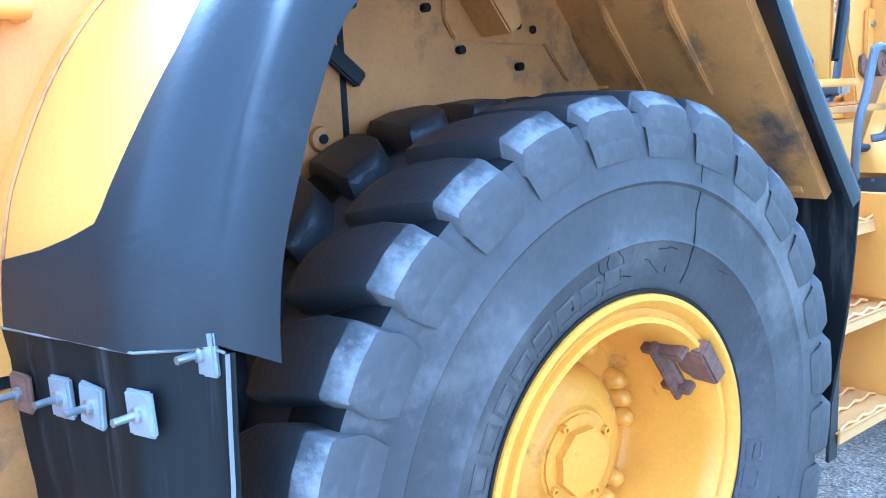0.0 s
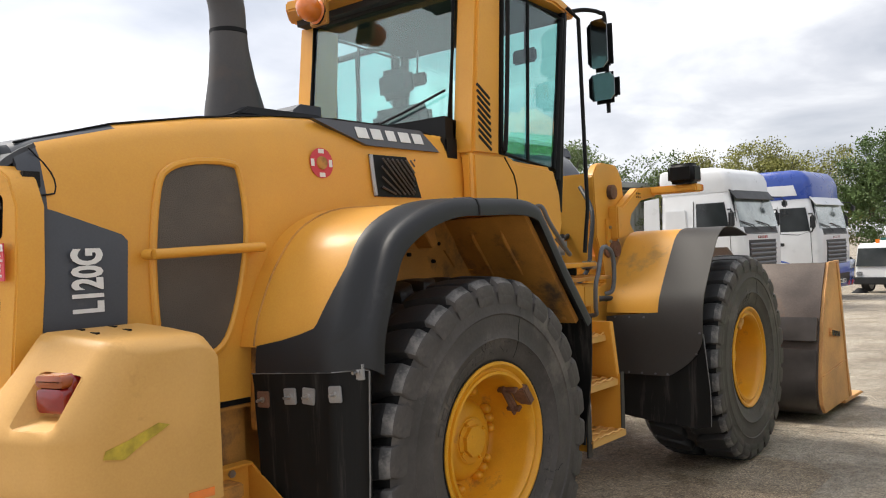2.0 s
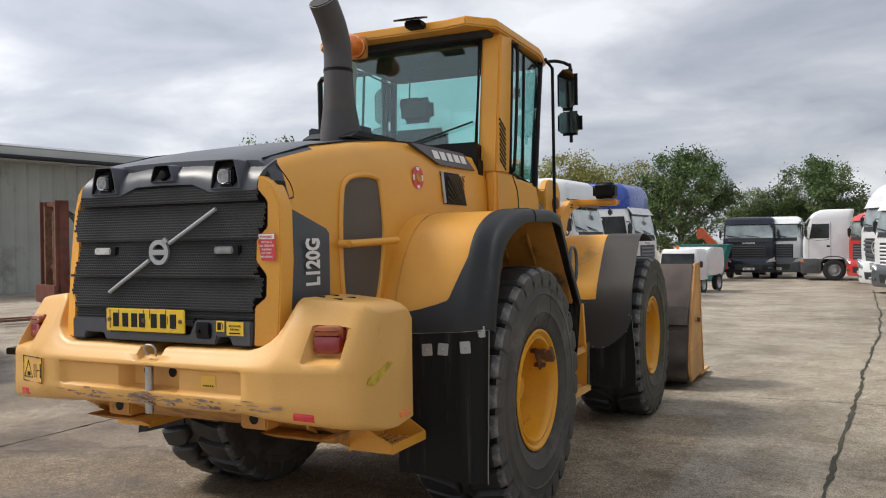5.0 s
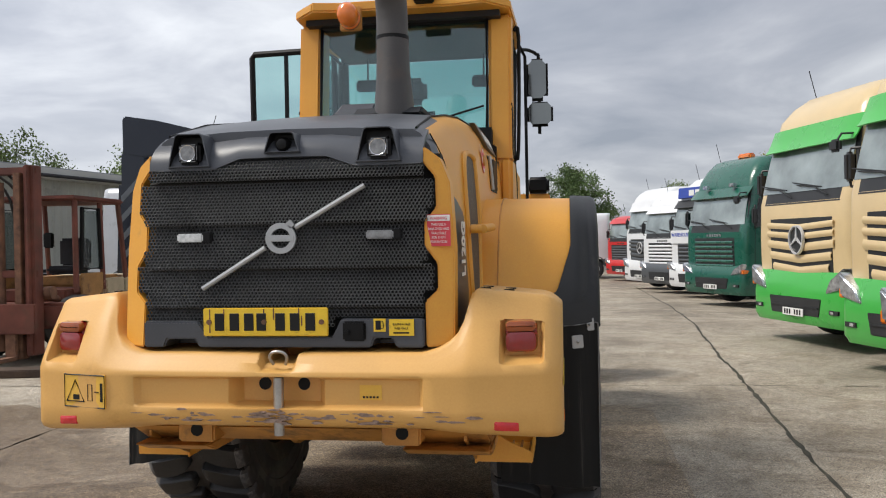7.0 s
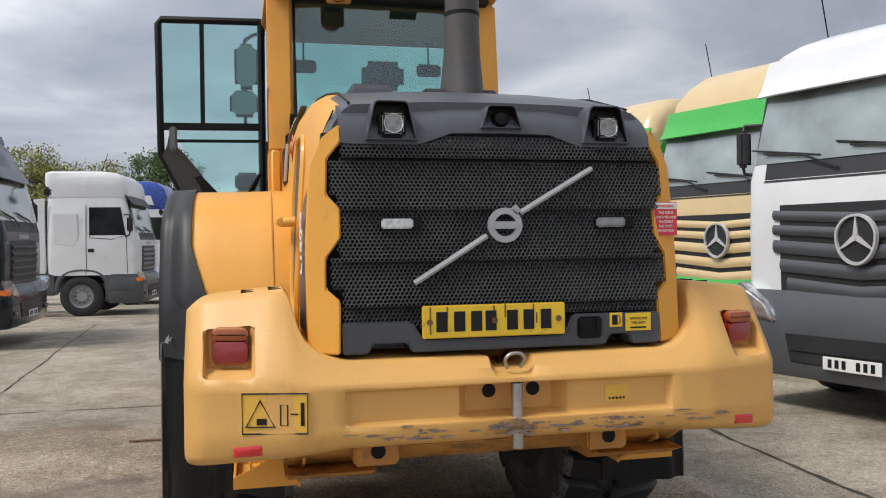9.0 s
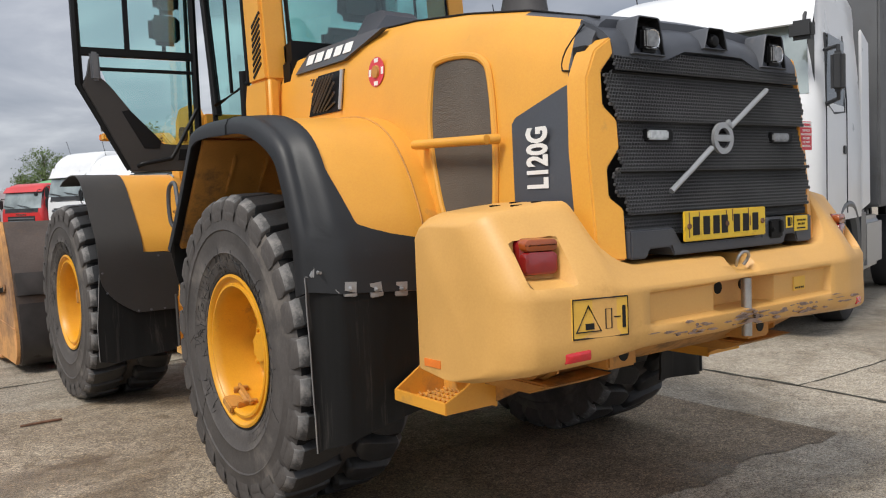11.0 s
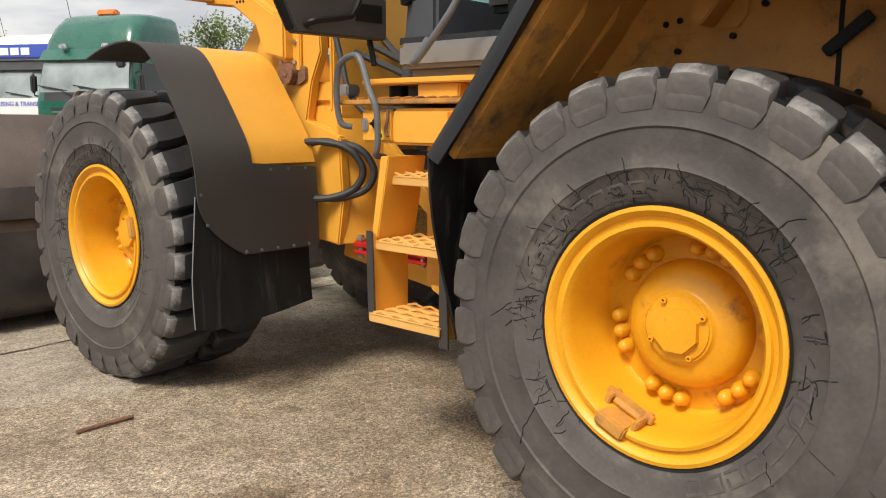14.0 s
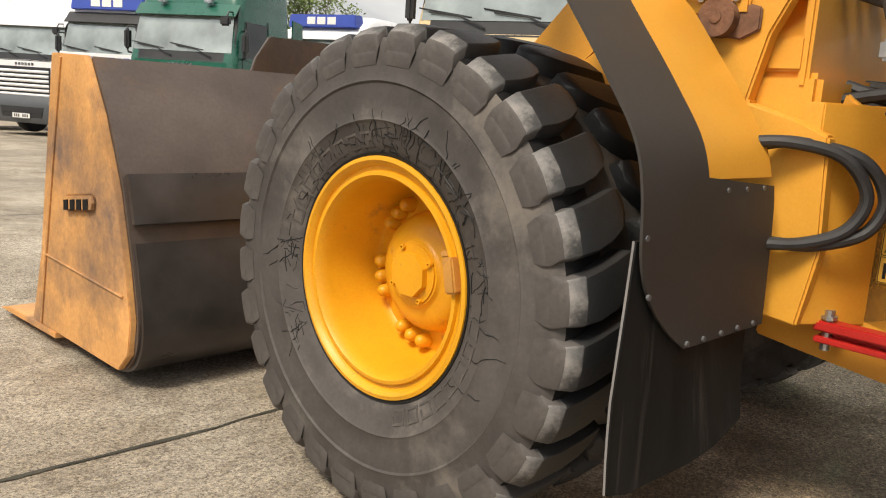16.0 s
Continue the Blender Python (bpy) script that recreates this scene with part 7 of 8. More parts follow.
bucket.location.z = -0.075
HINGE = Matrix.Translation((0, 1.62, 0)) @ Matrix.Rotation(radians(1.2), 4, "Z") @ Matrix.Translation((0, -1.62, 0)) @ Matrix.Diagonal((1.05, 1, 1, 1))
swung = [o for o in loader.children if o.name.split(".")[0] == "wheel" and o.matrix_basis.translation.y > 2 or o.name.split(".")[0] == "axle" and o.location.y > 2] + [o for o in loader.children if o.name not in front_before]
for o in swung:
    o.matrix_basis = HINGE @ o.matrix_basis

# ---------------------------------------------------------------- parked lorries
TRUCK_RUBBER = material("lorry_tyre", (0.025, 0.025, 0.027), 0.8, var=0.2, scale=10, grain=0.1)
TRUCK_BLACK = material("lorry_black_plastic", (0.022, 0.023, 0.025), 0.5, var=0.2, scale=5, grain=0.03)
GREEN_LIME = material("bright_green_paint", (0.055, 0.42, 0.06), 0.3, var=0.05, scale=3, coat=0.4)
BEIGE = material("beige_paint", (0.66, 0.50, 0.27), 0.35, var=0.05, scale=3, coat=0.3)
GREEN_DARK = material("dark_green_paint", (0.008, 0.095, 0.062), 0.28, var=0.08, scale=3, coat=0.5)
TRUCK_GREY = material("slate_grey_paint", (0.075, 0.082, 0.09), 0.4, var=0.08, scale=3, coat=0.2)
NAVY_BLACK = material("blue_black_paint", (0.007, 0.010, 0.020), 0.16, var=0.1, scale=3, coat=0.0)
STRIPE = material("grey_stripe", (0.10, 0.11, 0.125), 0.35, var=0.1, scale=4)
BLUE = material("blue_paint", (0.025, 0.07, 0.36), 0.3, var=0.06, scale=3, coat=0.4)
BLUE_SIGN = material("blue_sign", (0.05, 0.09, 0.42), 0.4, var=0.05, scale=4)
RED_TRUCK = material("bright_red_paint", (0.55, 0.03, 0.03), 0.35, var=0.08, scale=3, coat=0.3)
STAR = material("bright_silver", (0.70, 0.70, 0.71), 0.3, metal=0.35, var=0.05, scale=10)
HEADLAMP = material("headlamp_glass", (0.55, 0.57, 0.6), 0.08, metal=0.7, var=0.5, scale=14)


def rrect(hx, y0, y1, r, z, n=4):
    """A rounded rectangle at a height, from the front y0 to the back y1."""
    out = []
    for cx, cy, a0 in ((hx - r, y0 + r, -90), (hx - r, y1 - r, 0), (-hx + r, y1 - r, 90), (-hx + r, y0 + r, 180)):
        for k in range(n + 1):
            a = radians(a0 + 90 * k / n)
            out.append((cx + r * math.cos(a), cy + r * math.sin(a), z))
    return out


def truck_wheel(parent, x, y, r=0.5, w=0.30):
    s = 1 if x > 0 else -1
    wh = part("wheel", moved(lathe([(0.0, -0.05), (0.12, -0.05), (0.14, -0.10), (0.22, -0.12), (0.27, -0.03), (0.285, 0.0), (0.285, -w * 0.9), (0.0, -w * 0.9)], 24, "x"), Matrix.Rotation(0 if s > 0 else math.pi, 4, "Z")), SILVER, parent)
    wh.location = (x, y, r)
    part("tyre", moved(lathe([(0.28, 0.0), (0.34, 0.015), (0.44, 0.01), (r - 0.01, -0.02), (r, -0.05), (r, -w + 0.05), (r - 0.02, -w), (0.28, -w)], 28, "x"), Matrix.Rotation(0 if s > 0 else math.pi, 4, "Z")), TRUCK_RUBBER, wh)
    part("nut_ring", merge(*[moved(disc(-0.10, 0.17, 0, 0.016, 0.03, "x", 6), Matrix.Rotation(k * math.pi / 5, 4, "X")) for k in range(10)]) if s > 0 else moved(merge(*[moved(disc(-0.10, 0.17, 0, 0.016, 0.03, "x", 6), Matrix.Rotation(k * math.pi / 5, 4, "X")) for k in range(10)]), Matrix.Rotation(math.pi, 4, "Z")), DARK, wh)


def lorry(name, label, m, main, lower, bumper, slat, roof=3.55, kind="v", visor=None, roof_mat=None, fairing=True, lamps=False, sill=None, door=None, group="parked lorries", length=5.9, badge=True, square=False):
    """A tractor unit, its front at y = 0 facing -y. kind v: bowed grille bars; h: level bars and a name strip."""
    t = thing(name, label, "lorry", m, group)
    visor, roof_mat, sill = visor or main, roof_mat or main, sill or bumper
    W = 1.22
    top = roof
    # cab shell
    rows = [(1.00, W, 0.02, 2.10, 0.14), (1.40, W, 0.0, 2.12, 0.15), (1.86, W, 0.01, 2.12, 0.16), (2.02, W - 0.01, 0.05, 2.12, 0.16), (2.40, W - 0.03, 0.14, 2.12, 0.17), (2.78, W - 0.06, 0.24, 2.12, 0.2), (2.90, W - 0.07, 0.26, 2.12, 0.2)]
    part("cab_shell", loft([rrect(hx, y0, y1, r, z) for z, hx, y0, y1, r in rows]), main, t, "", 45)
    if square:
        part("roof_fairing", rounded(loft([rrect(W - 0.06, 0.25, 2.13, 0.18, 2.88), rrect(W - 0.04, 0.27, 2.16, 0.18, lerp(2.88, top, 0.45)), rrect(W - 0.04, 0.34, 2.16, 0.18, lerp(2.88, top, 0.72)), rrect(W - 0.06, 0.50, 2.16, 0.2, lerp(2.88, top, 0.93)), rrect(W - 0.14, 0.75, 2.12, 0.2, top)]), 0.0), roof_mat, t, "", 50)
    elif fairing:
        part("roof_fairing", loft([rrect(W - 0.07, 0.26, 2.12, 0.2, 2.88), rrect(W - 0.08, 0.32, 2.14, 0.22, lerp(2.88, top, 0.3)), rrect(W - 0.12, 0.48, 2.16, 0.28, lerp(2.88, top, 0.65)), rrect(W - 0.19, 0.70, 2.18, 0.3, lerp(2.88, top, 0.92)), rrect(W - 0.28, 0.90, 2.15, 0.3, top)]), roof_mat, t, "", 50)
    else:
        part("roof_fairing", loft([rrect(W - 0.07, 0.26, 2.12, 0.2, 2.88), rrect(W - 0.10, 0.34, 2.10, 0.25, 2.98), rrect(W - 0.25, 0.52, 1.95, 0.3, 3.06)]), roof_mat, t, "", 50)

    def front(x, z):
        """The front's y, bowed across."""
        zz = [(1.0, 0.02), (1.4, 0.0), (1.86, 0.01), (2.02, 0.05), (2.40, 0.14), (2.78, 0.24), (2.95, 0.27)]
        for (a, u), (b, v) in zip(zz, zz[1:]):
            if z <= b:
                y = lerp(u, v, (z - a) / (b - a))
                break
        else:
            y = 0.27
        ax = abs(x)
        return y + (0.0 if ax < W - 0.16 else 0.14 * ((ax - (W - 0.16)) / 0.16) ** 2)

    def skin(x0, x1, z0, z1, out, nx=10, nz=4, taper=0.0):
        return [[(lerp(x0, x1, i / nx) * (1 - taper * j / nz), front(lerp(x0, x1, i / nx) * (1 - taper * j / nz), lerp(z0, z1, j / nz)) - out, lerp(z0, z1, j / nz)) for i in range(nx + 1)] for j in range(nz + 1)]

    part("screen_surround", sheet(skin(-W + 0.05, W - 0.05, 1.84, 2.86, 0.004, 12, 5, 0.04), -0.01), TRUCK_BLACK, t)
    ws = part("windscreen", sheet(skin(-W + 0.10, W - 0.10, 2.02, 2.80, 0.014, 12, 5, 0.05), -0.004), TRUCK_SCREEN, t, "windscreen with reflected sky put into its pale colour", 60)
    part("sun_visor", merge(sheet([[(lerp(-1.14, 1.14, i / 10), front(lerp(-1.14, 1.14, i / 10), 2.80) - lerp(0.16, -0.02, j / 3), lerp(2.70, 2.93, j / 3)) for i in range(11)] for j in range(4)], -0.02)), visor, t, "", 50)
    for sx in (-0.55, 0.35):
        part("wiper", merge(tube([(sx + 0.35, front(sx, 1.94) - 0.03, 1.93), (sx, front(sx, 2.06) - 0.045, 2.07), (sx - 0.45, front(sx - 0.4, 2.10) - 0.035, 2.12)], 0.012, 5), tube([(sx + 0.15, front(sx, 2.1) - 0.03, 2.06), (sx - 0.60, front(sx - 0.5, 2.16) - 0.03, 2.17)], 0.010, 5)), TRUCK_BLACK, t)
    # grille
    part("grille_backing", sheet(skin(-0.80, 0.80, 0.98, 1.70, 0.006, 10, 4), -0.01), TRUCK_BLACK, t)
    n = 5 if kind == "v" else 6
    for k in range(n):
        z0 = 1.02 + k * 0.135 if kind == "v" else 0.98 + k * 0.115
        h = 0.092 if kind == "v" else 0.07
        half = 0.86 - (0.0 if k > 1 else 0.07 * (2 - k)) if kind == "v" else 0.76
        rows = []
        for j in range(4):
            row = []
            for i in range(13):
                x = lerp(-half, half, i / 12)
                bow = -0.045 * (1 - abs(x) / half) if kind == "v" else 0.0
                row.append((x, front(x, z0) - 0.018 - (0.03 if j in (1, 2) else 0.0) * 0.6, z0 + bow + h * j / 3))
            rows.append(row)
        part("grille_bar", sheet(rows, -0.012), slat, t, "", 50)
    if kind == "v":
        part("star_ring", moved(merge(lathe([(0.168, 0), (0.195, 0), (0.190, -0.04), (0.172, -0.04)], 32, "y", True), *[moved(prism([(-0.024, 0.0), (0.024, 0.0), (0.004, 0.172), (-0.004, 0.172)], "y", -0.032, -0.012), Matrix.Rotation(k * 2 * math.pi / 3, 4, "Y")) for k in range(3)]), Matrix.Translation((0, -0.035, 1.40))), STAR, t, "plain silver ring badge")
        part("badge_disc", moved(lathe([(0, -0.015), (0.172, -0.015), (0.172, 0.0), (0, 0.0)], 28, "y"), Matrix.Translation((0, -0.035, 1.40))), TRUCK_BLACK, t)
    else:
        part("name_strip", merge(*[box(x - 0.035, x + 0.035, front(x, 1.76) - 0.012, front(x, 1.76), 1.735, 1.80) for x in [-0.25 + 0.1 * k for k in range(6)]]), CHROME, t, "blocks in place of a maker's name")
        part("nose_panel", sheet(skin(-1.05, 1.05, 1.68, 1.84, 0.004, 10, 2), -0.006), main, t)
    # bumper
    part("bumper", loft([rrect(1.22, -0.05, 0.75, 0.16, 0.32), rrect(1.25, -0.10, 0.80, 0.18, 0.42), rrect(1.25, -0.10, 0.82, 0.18, 0.78), rrect(1.24, -0.06, 0.80, 0.16, 0.92), rrect(1.22, 0.0, 0.78, 0.15, 1.02)]), bumper, t, "", 45)
    part("bumper_intake", rounded(prism([(-0.62, 0.46), (-0.68, 0.72), (0.68, 0.72), (0.62, 0.46)], "y", -0.112, -0.08), 0.01), TRUCK_BLACK, t)
    part("intake_bar", box(-0.62, 0.62, -0.125, -0.10, 0.57, 0.60, 0.005), TRUCK_BLACK, t)
    np_ = part("number_plate", box(-0.27, 0.27, -0.135, -0.122, 0.44, 0.555, 0.004), WHITE_MARK, t, "white number plate with dark bars")
    each("plate_bar", [box(x - 0.018, x + 0.018, -0.139, -0.134, 0.462, 0.535) for x in [-0.20 + 0.066 * k for k in range(7)] if abs(x) > 0.01], BLACK_MARK, np_)
    for sx in (1, -1):
        hl = part("head_lamp", rounded(loft([[(sx * x, y, z) for x, z in ((0.78, 0.80), (1.17, 0.86), (1.21, 1.08), (0.90, 0.94))] for y in (-0.125, 0.05)]), 0.02, 2), HEADLAMP, t, "clear headlamp")
        part("indicator", box(sx * 1.16, sx * 1.235, -0.09, 0.12, 0.84, 0.93, 0.01), ORANGE_LENS, hl)
        part("fog_lamp", box(sx * 0.86, sx * 1.10, -0.118, -0.05, 0.50, 0.60, 0.02), TRUCK_BLACK, t)
        part("fog_lens", box(sx * 0.90, sx * 1.0, -0.124, -0.1, 0.52, 0.58, 0.012), HEADLAMP, t)
        # side: window, door line, handle, steps, arch
        wx = sx * (W - 0.012)
        part("side_window", prism([(0.30, 1.95), (0.42, 2.62), (1.12, 2.62), (1.12, 1.90), (0.62, 1.86)], "x", wx, wx + sx * 0.006), SIDE_GLASS, t, "", None)
        part("window_rubber", tube([(wx, 0.30, 1.95), (wx - sx * 0.03, 0.42, 2.62), (wx - sx * 0.03, 1.12, 2.62), (wx, 1.12, 1.90), (wx, 0.62, 1.86)], 0.018, 6, 0, True), TRUCK_BLACK, t)
        part("door_gap", tube([(sx * (W + 0.001), 0.26, 1.05), (sx * (W + 0.001), 0.28, 1.95)], 0.008, 5), TRUCK_BLACK, t)
        part("door_gap", tube([(sx * (W + 0.001), 1.20, 1.05), (sx * (W + 0.001), 1.20, 2.0), (sx * (W - 0.04), 1.20, 2.7)], 0.008, 5), TRUCK_BLACK, t)
        part("door_handle", box(sx * (W - 0.005), sx * (W + 0.015), 1.02, 1.16, 1.55, 1.64, 0.01), TRUCK_BLACK, t)
        part("step_panel", merge(prism([(0.05, 0.40), (0.05, 1.02), (0.70, 1.02), (0.76, 0.80), (0.78, 0.40)], "x", sx * 1.16, sx * 1.235, 0.02), box(sx * 1.14, sx * 1.25, 0.22, 0.70, 0.62, 0.66, 0.01)), sill, t)
        part("wheel_arch", tube([(sx * 1.16, 0.72, 0.62), (sx * 1.16, 0.78, 0.92), (sx * 1.16, 1.05, 1.10), (sx * 1.16, 1.55, 1.10), (sx * 1.16, 1.82, 0.92), (sx * 1.16, 1.90, 0.62)], 0.07, 8, 4), sill, t)
        part("rear_skirt", box(sx * 1.10, sx * 1.22, 1.92, 2.25, 0.55, 1.05, 0.02), sill, t)
        mi = part("mirror", rounded(box(sx * 1.29, sx * 1.41, 0.10, 0.22, 2.02, 2.40), 0.035, 3), TRUCK_BLACK, t, "black door mirror")
        part("mirror_glass", box(sx * 1.305, sx * 1.395, 0.216, 0.224, 2.05, 2.37), MIRROR, mi)
        each("mirror_arm", list((tube([(sx * 1.20, 0.32, 2.45), (sx * 1.35, 0.18, 2.45), (sx * 1.35, 0.16, 2.38)], 0.02, 6), tube([(sx * 1.20, 0.30, 1.92), (sx * 1.35, 0.18, 1.96), (sx * 1.35, 0.16, 2.04)], 0.02, 6))), TRUCK_BLACK, mi)
        truck_wheel(t, sx * 1.20, 1.33)
        truck_wheel(t, sx * 1.20, length - 1.1)
        part("fuel_tank", rounded(box(sx * 0.60, sx * 1.18, 2.45, 3.55, 0.42, 0.98), 0.06, 3), SILVER if sx > 0 else TRUCK_BLACK, t)
        part("chassis_rail", box(sx * 0.36, sx * 0.44, 0.5, length, 0.78, 1.02, 0.01), TRUCK_BLACK, t)
        part("side_deflector", prism([(2.13, 1.05), (2.13, 2.85), (2.55, 2.80), (2.62, 1.10)], "x", sx * 1.17, sx * 1.20, 0.008), main, t)
    part("corner_mirror", merge(tube([(1.05, 0.20, 2.78), (1.12, -0.05, 2.76), (1.12, -0.12, 2.66)], 0.016, 6), box(1.0, 1.22, -0.18, -0.09, 2.50, 2.68, 0.035)), TRUCK_BLACK, t)
    part("fifth_wheel", box(-0.42, 0.42, length - 1.6, length - 0.7, 1.02, 1.14, 0.03), DARK, t)
    part("rear_crossbeam", box(-0.42, 0.42, length - 0.06, length, 0.75, 1.02), DARK, t)
    part("cab_rear", box(-1.0, 1.0, 2.12, 2.17, 1.1, 2.8, 0.01), TRUCK_BLACK, t)
    part("aerial", tube([(-0.9, 0.9, top - 0.05), (-0.88, 0.75, top + 0.45)], 0.007, 5), DARK, t)
    if lamps:
        part("roof_lamp", box(-0.62, -0.44, 0.12, 0.24, 2.93, 3.03, 0.02), HEADLAMP, t)
        part("roof_lamp", box(0.44, 0.62, 0.12, 0.24, 2.93, 3.03, 0.02), HEADLAMP, t)
        part("roof_beacon", box(-0.25, 0.25, 0.9, 1.1, top - 0.02, top + 0.12, 0.04), ORANGE_LENS, t, "orange light bar")
    if kind == "v":
        # these cabs sit high: the screen and the badge stand well above the bumper
        knots = [(-1.0, -1.0), (0.78, 0.78), (1.0, 1.08), (1.40, 1.60), (1.70, 1.90), (1.84, 2.12), (2.02, 2.30), (2.80, 3.06), (2.93, 3.32), (3.62, 3.95), (9.0, 9.33)]

        def lifted(x, y, z):
            for (a, u), (b, v) in zip(knots, knots[1:]):
                if z <= b:
                    return (x, y, lerp(u, v, (z - a) / (b - a)))
        obs = [o for o in t.children if o.name.split(".")[0] != "wheel"]
        reshape(obs + [c for o in obs for c in o.children], lifted)
    return t


SIDE_GLASS = material("dark_side_glass", (0.02, 0.024, 0.025), 0.1, var=0.4, scale=2, coat=0.3)
# pale grey-green base stands in for bright sky mirrored in the windscreens
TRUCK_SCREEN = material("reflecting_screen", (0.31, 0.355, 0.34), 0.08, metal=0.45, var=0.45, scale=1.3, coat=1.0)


def parked(x, y, deg):
    return Matrix.Translation((x, y, ground_z(y))) @ Matrix.Rotation(radians(deg), 4, "Z")


FACE = -73
lorry("lorry", "white and slate grey lorry with a bowed grey grille", parked(4.20, 1.43, FACE), WHITE, TRUCK_GREY, TRUCK_GREY, TRUCK_GREY, 3.20)
for (x, y, h) in ((4.85, 4.67, 3.52), (4.54, 8.08, 3.52)):
    b = lorry("lorry", "beige and bright green lorry with a bowed beige grille", parked(x, y, FACE), BEIGE, GREEN_LIME, GREEN_LIME, BEIGE, h, visor=GREEN_LIME, roof_mat=BEIGE, sill=GREEN_LIME)
    part("roof_sign", prism([(-0.95, 3.10), (-0.90, 3.46), (0.90, 3.46), (0.95, 3.10)], "y", 0.40, 0.62, 0.02), BEIGE, b, "beige roof sign")
    each("sign_bar", [box(xx - 0.026, xx + 0.026, 0.394, 0.40, 3.265, 3.315) for xx in [-0.62 + 0.085 * k for k in range(15) if k not in (8,)]], GREEN_DARK, b, "dark bar in place of a firm's name")
    part("sign_swoosh", merge(prism([(-0.1, 3.35), (0.35, 3.40), (0.30, 3.44), (0.45, 3.40), (0.34, 3.34), (0.34, 3.37)], "y", 0.393, 0.40), ), GREEN_LIME, b)
    part("sign_swoosh", prism([(0.2, 3.15), (0.75, 3.19), (0.72, 3.22), (0.2, 3.19)], "y", 0.393, 0.40), PLATE_YELLOW, b)
    for sx in (1, -1):
        part("roof_side", prism([(0.35, 2.9), (0.70, 3.5), (2.1, 3.55), (2.12, 2.9)], "x", sx * 1.02, sx * 1.17, 0.04), GREEN_LIME, b)
lorry("lorry", "dark green lorry with level grille bars and roof lamps", parked(4.68, 16.4, -64), GREEN_DARK, GREEN_DARK, GREEN_DARK, GREEN_DARK, 3.70, kind="h", lamps=True)
wt = lorry("lorry", "white lorry with a lettered front and blue roof sign", parked(4.75, 20.2, -62), WHITE, WHITE, WHITE, TRUCK_GREY, 3.6, kind="h", visor=TRUCK_BLACK)
part("front_board", box(-1.12, 1.12, -0.03, 0.02, 1.62, 2.02, 0.005), WHITE, wt)
part("front_letters", letters("WAREHOUSING & TRANSPORT", 0.155, Matrix.Translation((0, -0.034, 1.88)) @ Matrix.Rotation(math.pi / 2, 4, "X"), 0.003, 0.98, 0.002), BLUE_SIGN, wt)
part("roof_sign", prism([(-1.0, 2.98), (-0.95, 3.30), (0.95, 3.30), (1.0, 2.98)], "y", 0.16, 0.5, 0.02), BLUE_SIGN, wt, "blue roof sign with pale blocks")
each("sign_block", list([box(xx - 0.12, xx + 0.12, 0.15, 0.16, 3.05, 3.22) for xx in (-0.3, 0.0, 0.3)]), WHITE_MARK, wt)
lorry("lorry", "white lorry with level grille bars", parked(4.2, 23.6, -62), WHITE, TRUCK_GREY, TRUCK_GREY, WHITE, 3.5, kind="h")
lorry("lorry", "white and dark grey lorry with a bowed grille", parked(3.8, 27.2, -66), WHITE, NAVY_BLACK, WHITE, TRUCK_GREY, 3.5)
gm = lorry("lorry", "white lorry with a blue roof sign, set back", parked(8.9, 17.9, FACE), WHITE, WHITE, TRUCK_GREY, TRUCK_GREY, 3.3, kind="h")
part("roof_sign", prism([(-1.0, 2.98), (-0.95, 3.28), (0.95, 3.28), (1.0, 2.98)], "y", 0.16, 0.5, 0.02), BLUE_SIGN, gm, "blue roof sign with pale blocks")
each("sign_block", list([box(xx - 0.12, xx + 0.12, 0.15, 0.16, 3.05, 3.22) for xx in (-0.3, 0.0, 0.3)]), WHITE_MARK, gm)
# box trailer behind the grey lorry
trailer = thing("semi_trailer", "grey curtain-sided trailer behind a white lorry", "trailer", parked(4.20, 1.43, FACE))
part("trailer_box", box(-1.25, 1.25, 3.0, 16.0, 1.15, 4.0, 0.03), material("grey_curtain", (0.11, 0.113, 0.118), 0.6, var=0.2, scale=1.5, grain=0.05, dirt=(0.10, 0.095, 0.09), dirt_amount=0.3), trailer)
for k in range(14):
    part("curtain_strap", box(-1.262, -1.25, 3.4 + k * 0.9, 3.45 + k * 0.9, 1.2, 3.9), TRUCK_BLACK, trailer)
for k in range(3):
    for sx in (1, -1):
        truck_wheel(trailer, sx * 1.22, 12.5 + k * 1.3)
part("landing_leg", merge(box(-1.0, -0.9, 5.0, 5.1, 0.0, 1.15), box(0.9, 1.0, 5.0, 5.1, 0.0, 1.15)), DARK, trailer)

# row on the other side, facing the open yard
daf = lorry("lorry", "blue-black lorry with slanting grey stripes on its side", parked(-4.6, 10.5, 90), NAVY_BLACK, NAVY_BLACK, NAVY_BLACK, TRUCK_BLACK, 3.62, kind="h")
part("roof_spoiler", rounded(prism([(0.55, 3.40), (0.62, 3.60), (1.1, 3.80), (1.8, 3.98), (2.46, 4.09), (2.5, 4.05), (2.5, 3.36), (2.1, 3.30)], "x", -1.14, 1.14), 0.04, 2), NAVY_BLACK, daf, "black roof air deflector")
for sx in (1, -1):
    part("side_deflector", rounded(prism([(2.0, 1.0), (2.0, 3.30), (2.48, 3.38), (2.5, 1.0)], "x", sx * 1.16, sx * 1.223), 0.015), NAVY_BLACK, daf)
    for k in range(5):
        z0 = 2.45 - 0.36 * k
        u = min(3.15 - z0, 1.6) / 1.0
        part("side_stripe", prism([(2.49, z0), (2.49, z0 + 0.14), (2.49 - u, z0 + 0.14 + 1.0 * u), (2.49 - u, z0 + 1.0 * u)], "x", sx * 1.2235, sx * 1.2265), STRIPE, daf)
